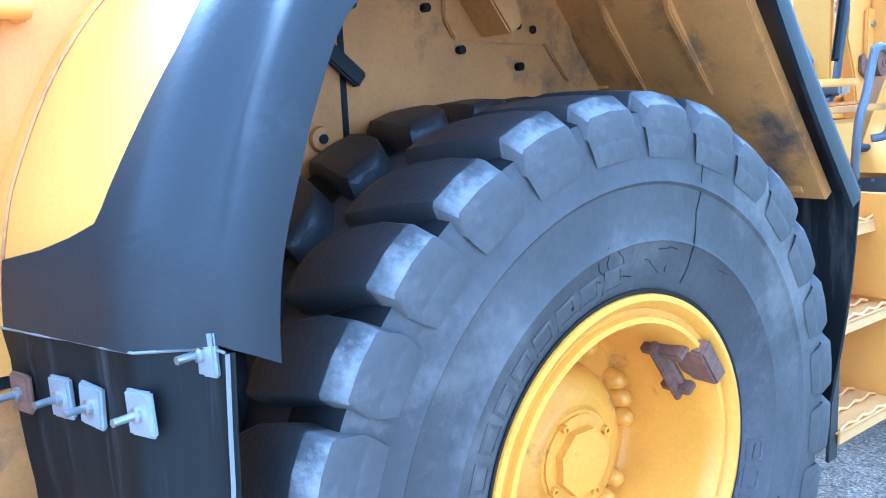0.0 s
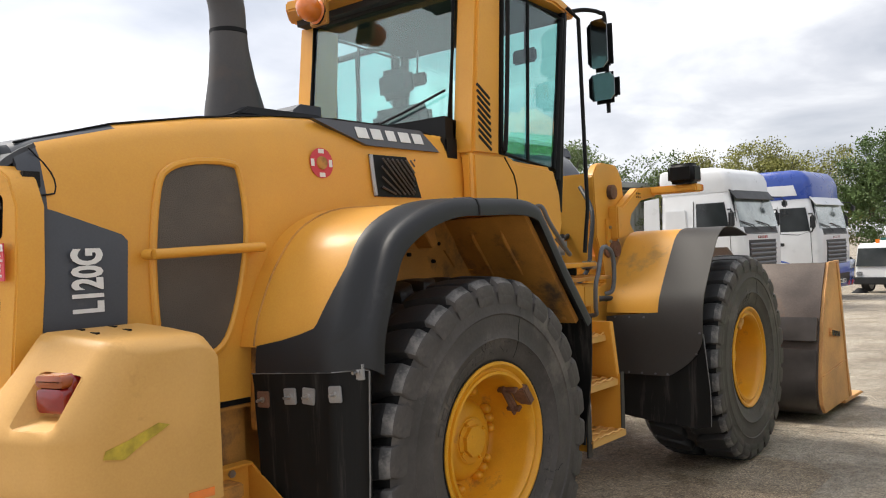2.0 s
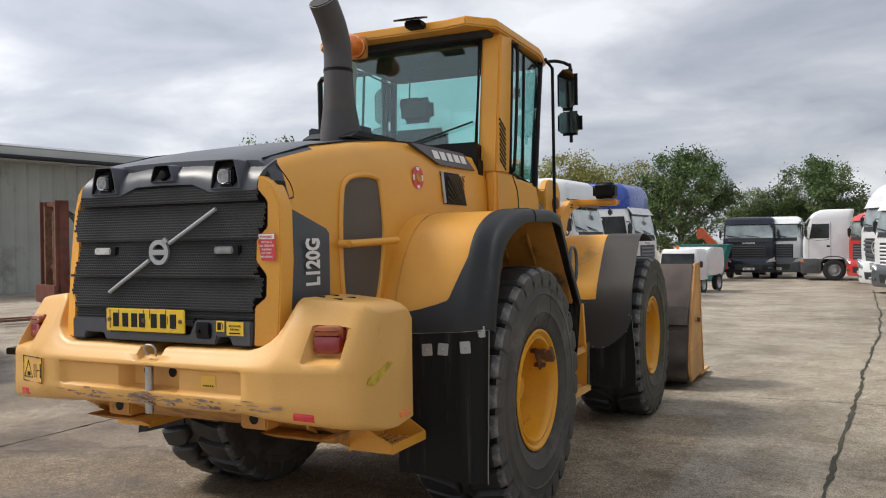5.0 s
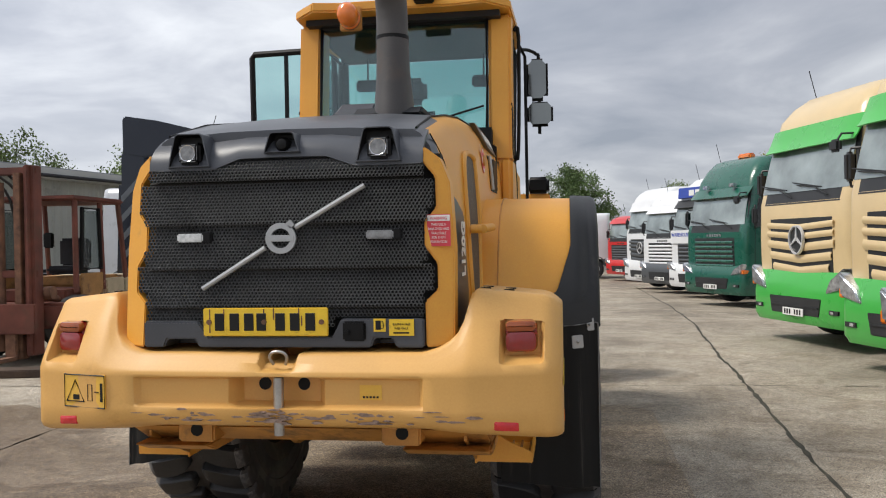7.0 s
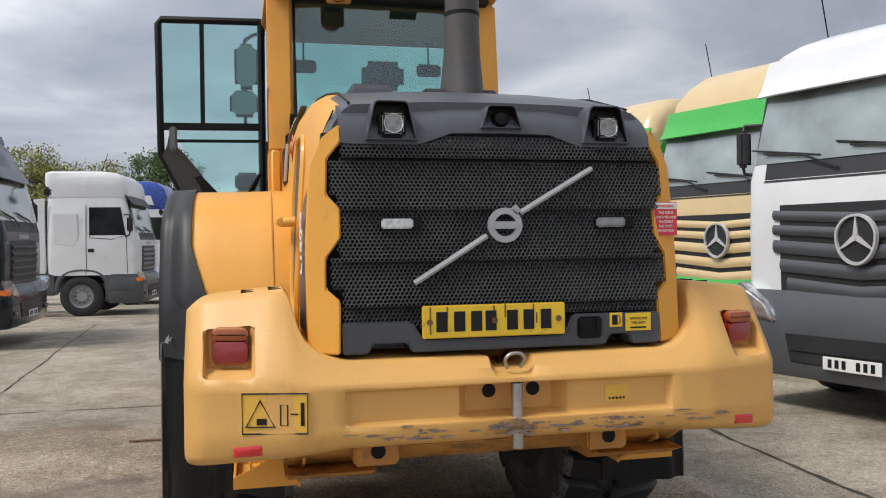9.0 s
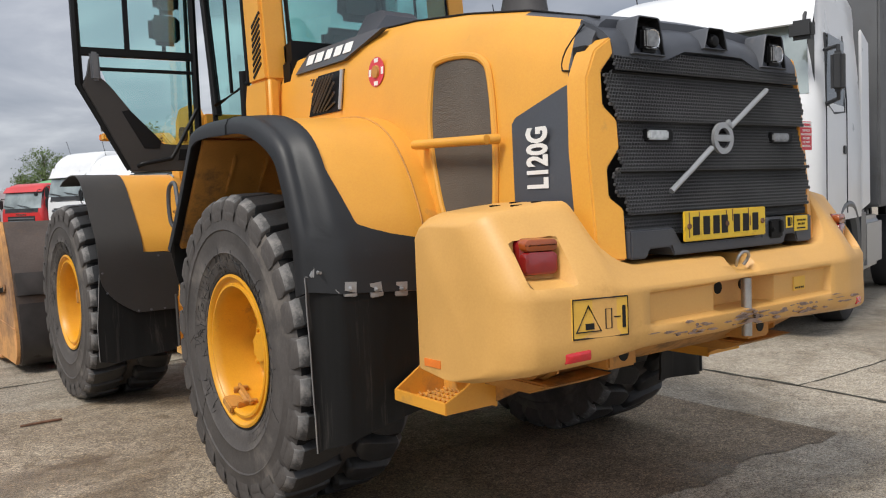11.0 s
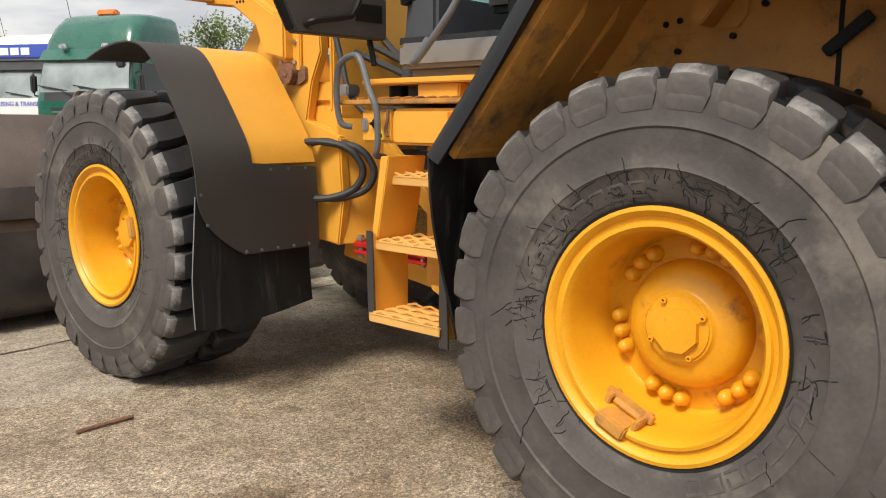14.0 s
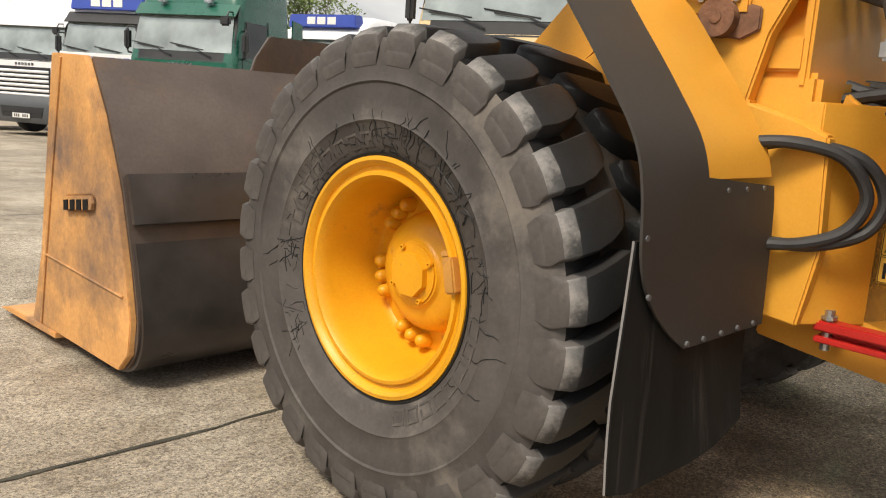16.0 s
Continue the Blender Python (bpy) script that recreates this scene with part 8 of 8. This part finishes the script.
white_lorry = lorry("lorry", "white lorry with a black visor and dark wheel arches", parked(-3.45, 17.7, 86), WHITE, WHITE, TRUCK_GREY, TRUCK_GREY, 3.50, kind="h", visor=TRUCK_BLACK, sill=TRUCK_GREY, square=True)
part("stowage_panel", prism([(1.35, 1.9), (1.40, 2.5), (1.95, 2.5), (1.95, 1.75), (1.5, 1.7)], "x", -1.17, -1.226, 0.02), WHITE, white_lorry)
blue_lorry = lorry("lorry", "white lorry with a tall blue roof and blue bumper", parked(-3.0, 22.6, 86), WHITE, BLUE, BLUE, TRUCK_GREY, 3.72, kind="h", visor=WHITE, roof_mat=BLUE, sill=BLUE, square=True)
each("roof_panel", [prism([(0.62, 2.98), (0.72, 3.28), (1.95, 3.30), (2.0, 2.98)], "x", sx * 1.17, sx * 1.192, 0.008) for sx in (1, -1)], WHITE, blue_lorry, "white panel on the blue roof")
part("red_chevrons", merge(*[prism([(x, 0.34), (x + 0.10, 0.34), (x + 0.22, 0.48), (x + 0.12, 0.48)], "y", -0.108, -0.10) for x in (-0.9, -0.6, 0.5, 0.8)]), RED_TRUCK, blue_lorry)
lorry("lorry", "silver-white lorry behind the blue-black one", parked(-9.6, 17.4, 90), material("silver_white_paint", (0.45, 0.47, 0.50), 0.3, var=0.05, scale=3, coat=0.4), TRUCK_GREY, TRUCK_GREY, TRUCK_GREY, 3.4, kind="h")
lorry("lorry", "dark lorry far across the yard", parked(-1.5, 38.5, 0), NAVY_BLACK, NAVY_BLACK, NAVY_BLACK, TRUCK_BLACK, 3.15, kind="h", fairing=False)
lorry("lorry", "white lorry far across the yard", parked(-0.3, 39, 0), WHITE, TRUCK_GREY, TRUCK_GREY, TRUCK_GREY, 3.1, kind="h", fairing=False)
lorry("lorry", "white lorry standing across the end of the yard", parked(1.0, 38.5, -90), WHITE, TRUCK_GREY, TRUCK_GREY, TRUCK_GREY, 3.3, kind="h")
lorry("lorry", "red lorry at the end of the yard", parked(3.5, 34.5, -60), RED_TRUCK, RED_TRUCK, RED_TRUCK, TRUCK_GREY, 3.2, kind="h", fairing=False)
lorry("lorry", "green lorry at the end of the yard", parked(4.6, 37, FACE), GREEN_LIME, TRUCK_GREY, TRUCK_GREY, TRUCK_GREY, 3.3, kind="h")

# ---------------------------------------------------------------- old machines, sweeper, skip
RUST_RED = material("rusty_red_paint", (0.15, 0.048, 0.032), 0.7, var=0.3, scale=4, grain=0.15, dirt=(0.12, 0.06, 0.04), dirt_amount=0.45, dirt_scale=3)
CREAM = material("dirty_cream_paint", (0.52, 0.43, 0.29), 0.6, var=0.15, scale=4, grain=0.08, dirt=(0.22, 0.11, 0.05), dirt_amount=0.35, dirt_scale=3)
ORANGE_OLD = material("faded_orange_paint", (0.42, 0.22, 0.075), 0.65, var=0.25, scale=4, grain=0.1, dirt=(0.13, 0.075, 0.05), dirt_amount=0.4, dirt_scale=3)
OLD_GLASS = glass_material("dusty_glass", (0.62, 0.66, 0.64), 0.2, 0.8)


def forklift(m):
    """Heavy fork truck: the mast at -y, the counterweight at +y."""
    t = thing("forklift_truck", "rusty red old forklift with a tall twin mast", "forklift", m)
    for sx in (1, -1):
        part("mast_rail", merge(box(sx * 0.40, sx * 0.54, -1.55, -1.34, 0.15, 2.72, 0.01), box(sx * 0.47, sx * 0.50, -1.62, -1.55, 0.15, 2.72, 0.004)), RUST_RED, t)
        part("inner_rail", box(sx * 0.27, sx * 0.37, -1.58, -1.42, 0.10, 2.62, 0.008), RUST, t)
        part("tilt_ram", merge(tube([(sx * 0.45, -1.35, 0.95), (sx * 0.5, -0.5, 0.80)], 0.05, 10), disc(sx * 0.56, -1.30, 0.98, 0.09, sx * 0.10, "x", 12, None, 0.02)), RUST, t)
        part("fork", merge(box(sx * 0.18, sx * 0.34, -2.75, -1.62, 0.10, 0.15, 0.01), box(sx * 0.18, sx * 0.34, -1.68, -1.62, 0.10, 0.8, 0.01)), RUST, t)
        truck_wheel(t, sx * 0.86, -0.75, 0.46, 0.3)
        truck_wheel(t, sx * 0.80, 1.15, 0.40, 0.26)
        for y0, y1 in ((-0.72, -0.66), (0.05, 0.05), (0.80, 0.62)):
            part("cab_post", tube([(sx * 0.66, y0, 0.95), (sx * 0.62, y1, 2.30)], 0.04, 8), RUST_RED, t)
        door = part("door", prism([(-0.62, 0.85), (-0.62, 1.22), (0.0, 1.22), (0.0, 0.85)], "x", sx * 0.66, sx * 0.69, 0.01), ORANGE_OLD, t, "rusty faded orange door panel")
        part("window_frame", tube([(sx * 0.665, -0.58, 1.28), (sx * 0.645, -0.50, 2.18), (sx * 0.645, -0.04, 2.18), (sx * 0.665, -0.02, 1.28)], 0.035, 6, 0, True), DARK, door, "dark rubber window frame")
        g = part("side_glass", sheet([[(sx * 0.665, -0.55, 1.28), (sx * 0.665, -0.03, 1.28)], [(sx * 0.645, -0.48, 2.15), (sx * 0.645, -0.05, 2.15)]], 0.004), OLD_GLASS, t, "", None)
        part("side_panel", box(sx * 0.60, sx * 0.72, 0.03, 0.62, 0.84, 1.12, 0.03), CREAM, t, "dirty cream side panel")
    each("cross_beam", [box(-0.55, 0.55, -1.50, -1.36, 2.60, 2.70, 0.01), box(-0.55, 0.55, -1.50, -1.36, 1.2, 1.3, 0.01), box(-0.62, 0.62, -1.70, -1.62, 0.45, 0.85, 0.01)], RUST_RED, t)
    part("lift_ram", tube([(0, -1.46, 0.2), (0, -1.46, 2.5)], 0.06, 12), RUST, t)
    for k in range(3):
        part("hose", tube([(-0.2 + 0.15 * k, -1.4, 2.6), (-0.15 + 0.15 * k, -1.0, 2.3), (-0.2 + 0.1 * k, -0.7, 1.4)], 0.02, 6, 4), RUBBER_HOSE, t)
    part("body", merge(rounded(box(-0.80, 0.80, -1.30, 1.50, 0.48, 0.83), 0.04), box(-0.60, 0.60, -0.9, 0.6, 0.83, 1.0, 0.02)), RUST_RED, t)
    part("counterweight", rounded(prism([(0.70, 0.55), (0.70, 1.15), (1.35, 1.15), (1.62, 1.05), (1.66, 0.60)], "x", -0.75, 0.75), 0.06, 3), CREAM, t, "dirty cream counterweight")
    part("engine_cover", box(-0.55, 0.55, 0.0, 0.8, 1.0, 1.16, 0.03), ORANGE_OLD, t)
    part("roof", rounded(box(-0.68, 0.68, -0.76, 0.72, 2.28, 2.36), 0.03), RUST_RED, t)
    part("seat", merge(box(-0.25, 0.25, 0.0, 0.45, 1.2, 1.32, 0.04), box(-0.25, 0.25, 0.38, 0.5, 1.3, 1.75, 0.04)), SEAT, t)
    part("light_cluster", box(-0.66, -0.5, 0.62, 0.70, 1.6, 1.85, 0.02), DARK, t)
    return t


forklift(Matrix.Translation((-6.87, 7.05, 0)) @ Matrix.Rotation(radians(3), 4, "Z") @ Matrix.Diagonal((1.03, 1.03, 1.03, 1)))
fl2 = forklift(Matrix.Translation((-12.6, 9.4, 0)) @ Matrix.Rotation(radians(-20), 4, "Z"))
tagged(fl2, "second rusty forklift standing behind the first")


def old_loader(m):
    t = thing("old_loader", "derelict cream and rust tracked loader with a dusty cab", "old loader", m)
    part("body", rounded(box(-1.0, 1.0, -1.6, 1.4, 0.75, 1.45), 0.08, 3), CREAM, t)
    part("engine_cover", rounded(box(-0.75, 0.75, -1.5, 0.0, 1.45, 1.9), 0.06, 3), ORANGE_OLD, t)
    part("cab_frame", merge(*[tube([(x, y, 1.45), (x * 0.95, y, 2.55)], 0.045, 8) for x in (-0.75, 0.75) for y in (0.1, 1.2)]), DARK_INSIDE, t)
    part("cab_roof", rounded(box(-0.85, 0.85, 0.0, 1.3, 2.53, 2.62), 0.03), DARK_INSIDE, t)
    for x in (-0.74, 0.74):
        part("cab_glass", sheet([[(x, 0.12, 1.5), (x, 1.18, 1.5)], [(x * 0.96, 0.12, 2.5), (x * 0.96, 1.18, 2.5)]], 0.004), OLD_GLASS, t, "", None)
    part("exhaust", tube([(0.35, -0.8, 1.85), (0.35, -0.8, 2.45), (0.35, -0.72, 2.55), (0.35, -0.62, 2.58)], 0.05, 10, 3), RUST, t)
    part("pre_cleaner", moved(lathe([(0, 0), (0.1, 0), (0.12, 0.12), (0.06, 0.2), (0.05, 0.3), (0, 0.3)], 14), Matrix.Translation((-0.3, -0.6, 1.9))), DARK, t)
    part("lift_arm", tube([(0.9, 0.6, 1.7), (0.95, -1.2, 1.3), (0.95, -2.3, 0.6)], 0.09, 8), CREAM, t)
    part("lift_arm", tube([(-0.9, 0.6, 1.7), (-0.95, -1.2, 1.3), (-0.95, -2.3, 0.6)], 0.09, 8), CREAM, t)
    for sx in (1, -1):
        part("track", rounded(prism([(-1.7, 0.3), (-1.5, 0.05), (1.3, 0.05), (1.6, 0.35), (1.4, 0.72), (-1.5, 0.72)], "x", sx * 0.95, sx * 1.35), 0.06), RUST, t)
    part("shovel", rounded(prism([(-2.9, 0.05), (-2.3, 0.1), (-2.2, 0.7), (-2.45, 0.8)], "x", -1.2, 1.2), 0.02), RUST, t)
    return t


old_loader(Matrix.Translation((-9.6, 2.2, 0)) @ Matrix.Rotation(radians(60), 4, "Z"))
# timber baulk on the ground
tb = prism([(-0.14, 0.0), (-0.14, 0.10), (0.14, 0.11), (0.14, 0.0)], "x", -1.9, 1.9, 0.012)
beam = link("timber_beam", tb, material("wet_dark_timber", (0.07, 0.045, 0.03), 0.8, var=0.3, scale=3, grain=0.3, grain_scale=40), None, "", 30)
beam.matrix_basis = Matrix.Translation((-7.2, 4.35, 0.0)) @ Matrix.Rotation(radians(12), 4, "Z")
tagged(beam, "dark wet timber beam lying on concrete", "timber")
stick = link("steel_rod", tube([(0, 0, 0.011), (0.13, 0.004, 0.012), (0.265, 0, 0.011)], 0.009, 6, 2), RUST)
stick.matrix_basis = Matrix.Translation((-1.845, 2.405, 0.005)) @ Matrix.Rotation(radians(1), 4, "Z")
tagged(stick, "short rusty rod lying on the ground", "rod")

# white road sweeper
sw = thing("road_sweeper", "small white road sweeper with a dark windscreen", "sweeper", parked(-2.6, 25.6, -12) @ Matrix.Diagonal((0.76, 0.76, 0.76, 1)))
part("cab", loft([rrect(0.95, -0.02, 1.5, 0.15, 0.6), rrect(0.95, 0.0, 1.5, 0.15, 1.1), rrect(0.90, 0.16, 1.5, 0.16, 1.9), rrect(0.85, 0.25, 1.45, 0.2, 2.05)]), WHITE, sw, "", 45)
part("windscreen", sheet([[(-0.85, -0.03, 1.10), (0.85, -0.03, 1.10)], [(-0.80, 0.12, 1.85), (0.80, 0.12, 1.85)]], 0.02), material("dark_screen", (0.03, 0.035, 0.036), 0.1, var=0.3, scale=2, coat=0.6), sw)
part("hopper", rounded(prism([(1.55, 0.75), (1.55, 2.0), (2.2, 2.15), (3.6, 2.1), (3.7, 1.2), (3.5, 0.75)], "x", -0.95, 0.95), 0.06), WHITE, sw)
part("bumper", box(-0.95, 0.95, -0.15, 0.1, 0.35, 0.65, 0.04), TRUCK_BLACK, sw)
part("beacon", disc(-0.3, 0.8, 2.05, 0.08, 0.16, "z", 12), ORANGE_LENS, sw)
for sx in (1, -1):
    part("head_lamp", box(sx * 0.6, sx * 0.85, -0.06, 0.02, 0.72, 0.88, 0.02), HEADLAMP, sw)
    part("mirror", box(sx * 1.05, sx * 1.2, 0.05, 0.15, 1.2, 1.5, 0.03), TRUCK_BLACK, sw)
    truck_wheel(sw, sx * 0.92, 0.95, 0.38, 0.25)
    truck_wheel(sw, sx * 0.92, 3.0, 0.38, 0.25)
    part("brush", moved(lathe([(0.1, 0.2), (0.35, 0.0), (0.30, 0.0), (0.05, 0.15)], 20), Matrix.Translation((sx * 0.7, -0.1, 0.0))), DARK, sw)
# orange crane arm and teal skip beyond it
cr = thing("loader_crane", "folded orange lorry crane arm", "crane", parked(-3.0, 37.8, 0) @ Matrix.Diagonal((0.65, 0.65, 0.62, 1)))
CRANE = material("orange_red_paint", (0.55, 0.10, 0.03), 0.45, var=0.12, scale=4)
part("column", box(-0.35, 0.35, -0.3, 0.3, 0, 2.2, 0.05), CRANE, cr)
part("boom", prism([(-1.3, 3.3), (-1.3, 4.0), (-0.9, 4.15), (-0.3, 3.4), (0.6, 2.4), (0.6, 1.6), (-0.2, 2.4), (-0.8, 3.2)], "y", -0.2, 0.2, 0.04), CRANE, cr)
part("jib", prism([(0.4, 0.8), (0.4, 2.8), (0.9, 2.8), (0.9, 0.8)], "y", -0.2, 0.2, 0.03), CRANE, cr)
sk = thing("waste_skip", "teal steel skip with sloping ends", "skip", parked(-3.3, 36.4, 0))
part("body", rounded(loft([rrect(0.7, -0.8, 0.8, 0.05, 0.05), rrect(1.2, -0.9, 0.9, 0.05, 1.7)]), 0.02), material("teal_paint", (0.03, 0.22, 0.20), 0.5, var=0.15, scale=4), sk)
part("rim", tube([(-1.2, -0.9, 1.7), (1.2, -0.9, 1.7), (1.2, 0.9, 1.7), (-1.2, 0.9, 1.7)], 0.05, 6, 0, True), material("dark_teal_paint", (0.02, 0.13, 0.12), 0.5), sk)

# corrugated shed
shed = thing("shed", "long grey corrugated shed with a shallow roof", "shed", Matrix.Translation((-24.0, 22.0, 0)) @ Matrix.Rotation(radians(-8), 4, "Z"))
CLAD = material("grey_green_cladding", (0.33, 0.34, 0.31), 0.6, var=0.12, scale=0.6, grain=0.03, dirt=(0.18, 0.18, 0.16), dirt_amount=0.25, dirt_scale=0.5)
rows = []
for j in range(2):
    row = []
    for i in range(481):
        y = -30 + i * 0.125
        row.append(((0.035 if i % 4 < 2 else -0.035), y, (0.0, 4.9)[j]))
    rows.append(row)
part("wall", sheet(rows, 0.02), CLAD, shed, "", None)
part("eave", merge(box(-0.2, 0.7, -30.5, 30.5, 4.88, 5.35, 0.03)), material("pale_fascia", (0.42, 0.43, 0.42), 0.5, var=0.1, scale=0.5), shed)
part("roof", prism([(-9, 6.6), (0.5, 5.36), (0.5, 5.42), (-9, 6.7)], "y", -30.5, 30.5), material("grey_roof_sheet", (0.25, 0.26, 0.27), 0.5, var=0.12, scale=0.4), shed)
part("gable", box(-9, 0.0, -30.2, -30.0, 0, 5.2), CLAD, shed)
part("gutter", tube([(0.75, -30.5, 5.0), (0.75, 30.5, 5.0)], 0.08, 8), DARK_INSIDE, shed)

# ---------------------------------------------------------------- trees
def leaf_material(name, col):
    m = material(name, col, 0.6, var=0.45, scale=0.9, grain=0.02)
    p = m.node_tree.nodes["Principled BSDF"]
    p.inputs["Subsurface Weight"].default_value = 0.0
    return m


LEAF_DARK = leaf_material("dark_green_leaves", (0.085, 0.135, 0.038))
LEAF_MID = leaf_material("mid_green_leaves", (0.115, 0.165, 0.045))
LEAF_AUTUMN = leaf_material("yellowing_leaves", (0.26, 0.26, 0.075))
BARK = material("grey_bark", (0.11, 0.09, 0.07), 0.9, var=0.3, scale=6, grain=0.4)


def tree(x, y, h, spread, leaf, density, seed, label):
    rng = random.Random(seed)
    t = thing("tree", label, "tree", Matrix.Translation((x, y, ground_z(y) - 0.1)), "trees behind the yard")
    woods, tips = [], []
    trunk_top = Vector((rng.uniform(-0.2, 0.2), rng.uniform(-0.2, 0.2), h * 0.42))
    woods.append(tube([(0, 0, 0), (trunk_top.x * 0.4, 0, h * 0.2), trunk_top], h * 0.03, 7, 0, False, h * 0.02))

    def branch(p, d, length, r, depth):
        q = p + d * length
        mid = p.lerp(q, 0.5) + Vector((rng.uniform(-1, 1), rng.uniform(-1, 1), rng.uniform(0, 1))) * length * 0.08
        woods.append(tube([p, mid, q], r, 5, 0, False, r * 0.5))
        tips.append(q)
        tips.append(mid)
        if depth:
            for _ in range(rng.randint(2, 4)):
                nd = (d + Vector((rng.uniform(-0.9, 0.9), rng.uniform(-0.9, 0.9), rng.uniform(-0.25, 0.6)))).normalized()
                branch(p.lerp(q, rng.uniform(0.55, 1.0)), nd, length * rng.uniform(0.5, 0.75), r * 0.5, depth - 1)

    for k in range(rng.randint(5, 7)):
        a = k * 2.4 + rng.uniform(-0.4, 0.4)
        d = Vector((math.cos(a) * spread, math.sin(a) * spread, rng.uniform(0.5, 1.2))).normalized()
        branch(Vector((0, 0, h * rng.uniform(0.2, 0.42))), d, h * rng.uniform(0.24, 0.34), h * 0.014, 2)
    branch(trunk_top, Vector((0, 0, 1)), h * 0.26, h * 0.016, 2)
    part("trunk", merge(*woods), BARK, t)
    # fill the crown with leaf clumps between the limbs
    for _ in range(110):
        a, k, u = rng.uniform(0, 6.28), rng.uniform(0.25, 1.0) ** 0.5, rng.uniform(0.0, 1.0)
        r = h * (0.34 if spread < 1 else 0.40) * k * math.sin(math.pi * (0.12 + 0.80 * u)) ** 0.7 * rng.uniform(0.75, 1.1)
        tips.append(Vector((math.cos(a) * r, math.sin(a) * r, h * (0.20 + 0.74 * u))))
    verts, faces = [], []
    for tip in tips:
        for _ in range(density):
            c = tip + Vector((rng.gauss(0, 1), rng.gauss(0, 1), rng.gauss(0, 0.8))) * h * 0.033
            s = h * rng.uniform(0.006, 0.013)
            n = Vector((rng.uniform(-1, 1), rng.uniform(-1, 1), rng.uniform(-0.2, 1))).normalized()
            u = n.orthogonal().normalized()
            u = Matrix.Rotation(rng.uniform(0, 6.28), 3, n) @ u
            w = n.cross(u)
            b = len(verts)
            verts += [c - u * s, c - w * s * 0.6 + n * s * 0.2, c + u * s * 1.1, c + w * s * 0.6 + n * s * 0.2]
            faces.append((b, b + 1, b + 2, b + 3))
    me = bpy.data.meshes.new("crown")
    me.from_pydata([tuple(v) for v in verts], [], faces)
    me.materials.append(leaf)
    ob = new("crown", me)
    ob.parent = t
    tagged(ob, "", "", "", "stuff")
    return t


FULL, THIN = "broad leafy tree in full dark green leaf", "thin yellowing tree with bare twigs showing"
for i, (x, y, h, sp, leaf, dens, lab) in enumerate((
        (-6.0, 46, 7.7, 1.0, LEAF_DARK, 110, FULL), (-2.8, 54, 5.6, 1.1, LEAF_MID, 60, FULL), (-10.2, 50, 7.6, 1.1, LEAF_AUTUMN, 50, THIN), (-13.2, 47, 8.0, 1.1, LEAF_AUTUMN, 52, THIN), (-16.5, 47, 7.9, 1.1, LEAF_AUTUMN, 52, THIN), (-20, 48, 8.2, 1.1, LEAF_MID, 34, FULL),
        (-26, 46, 9.4, 1.1, LEAF_MID, 34, FULL), (-1.0, 60, 6.0, 1.1, LEAF_MID, 36, FULL), (1.3, 51, 7.2, 1.2, LEAF_DARK, 95, FULL), (9.5, 60, 6.6, 1.0, LEAF_MID, 36, FULL), (-34, 60, 11, 1.1, LEAF_MID, 36, FULL), (-29, 52, 10, 1.1, LEAF_MID, 34, FULL),
        (13, 46, 7.0, 1.1, LEAF_AUTUMN, 24, THIN), (17, 40, 7.0, 1.1, LEAF_AUTUMN, 24, THIN), (20, 34, 7.0, 1.1, LEAF_MID, 30, FULL), (-38, 48, 11, 1.1, LEAF_MID, 34, FULL))):
    tree(x, y, h, sp, leaf, dens, 100 + i, lab)
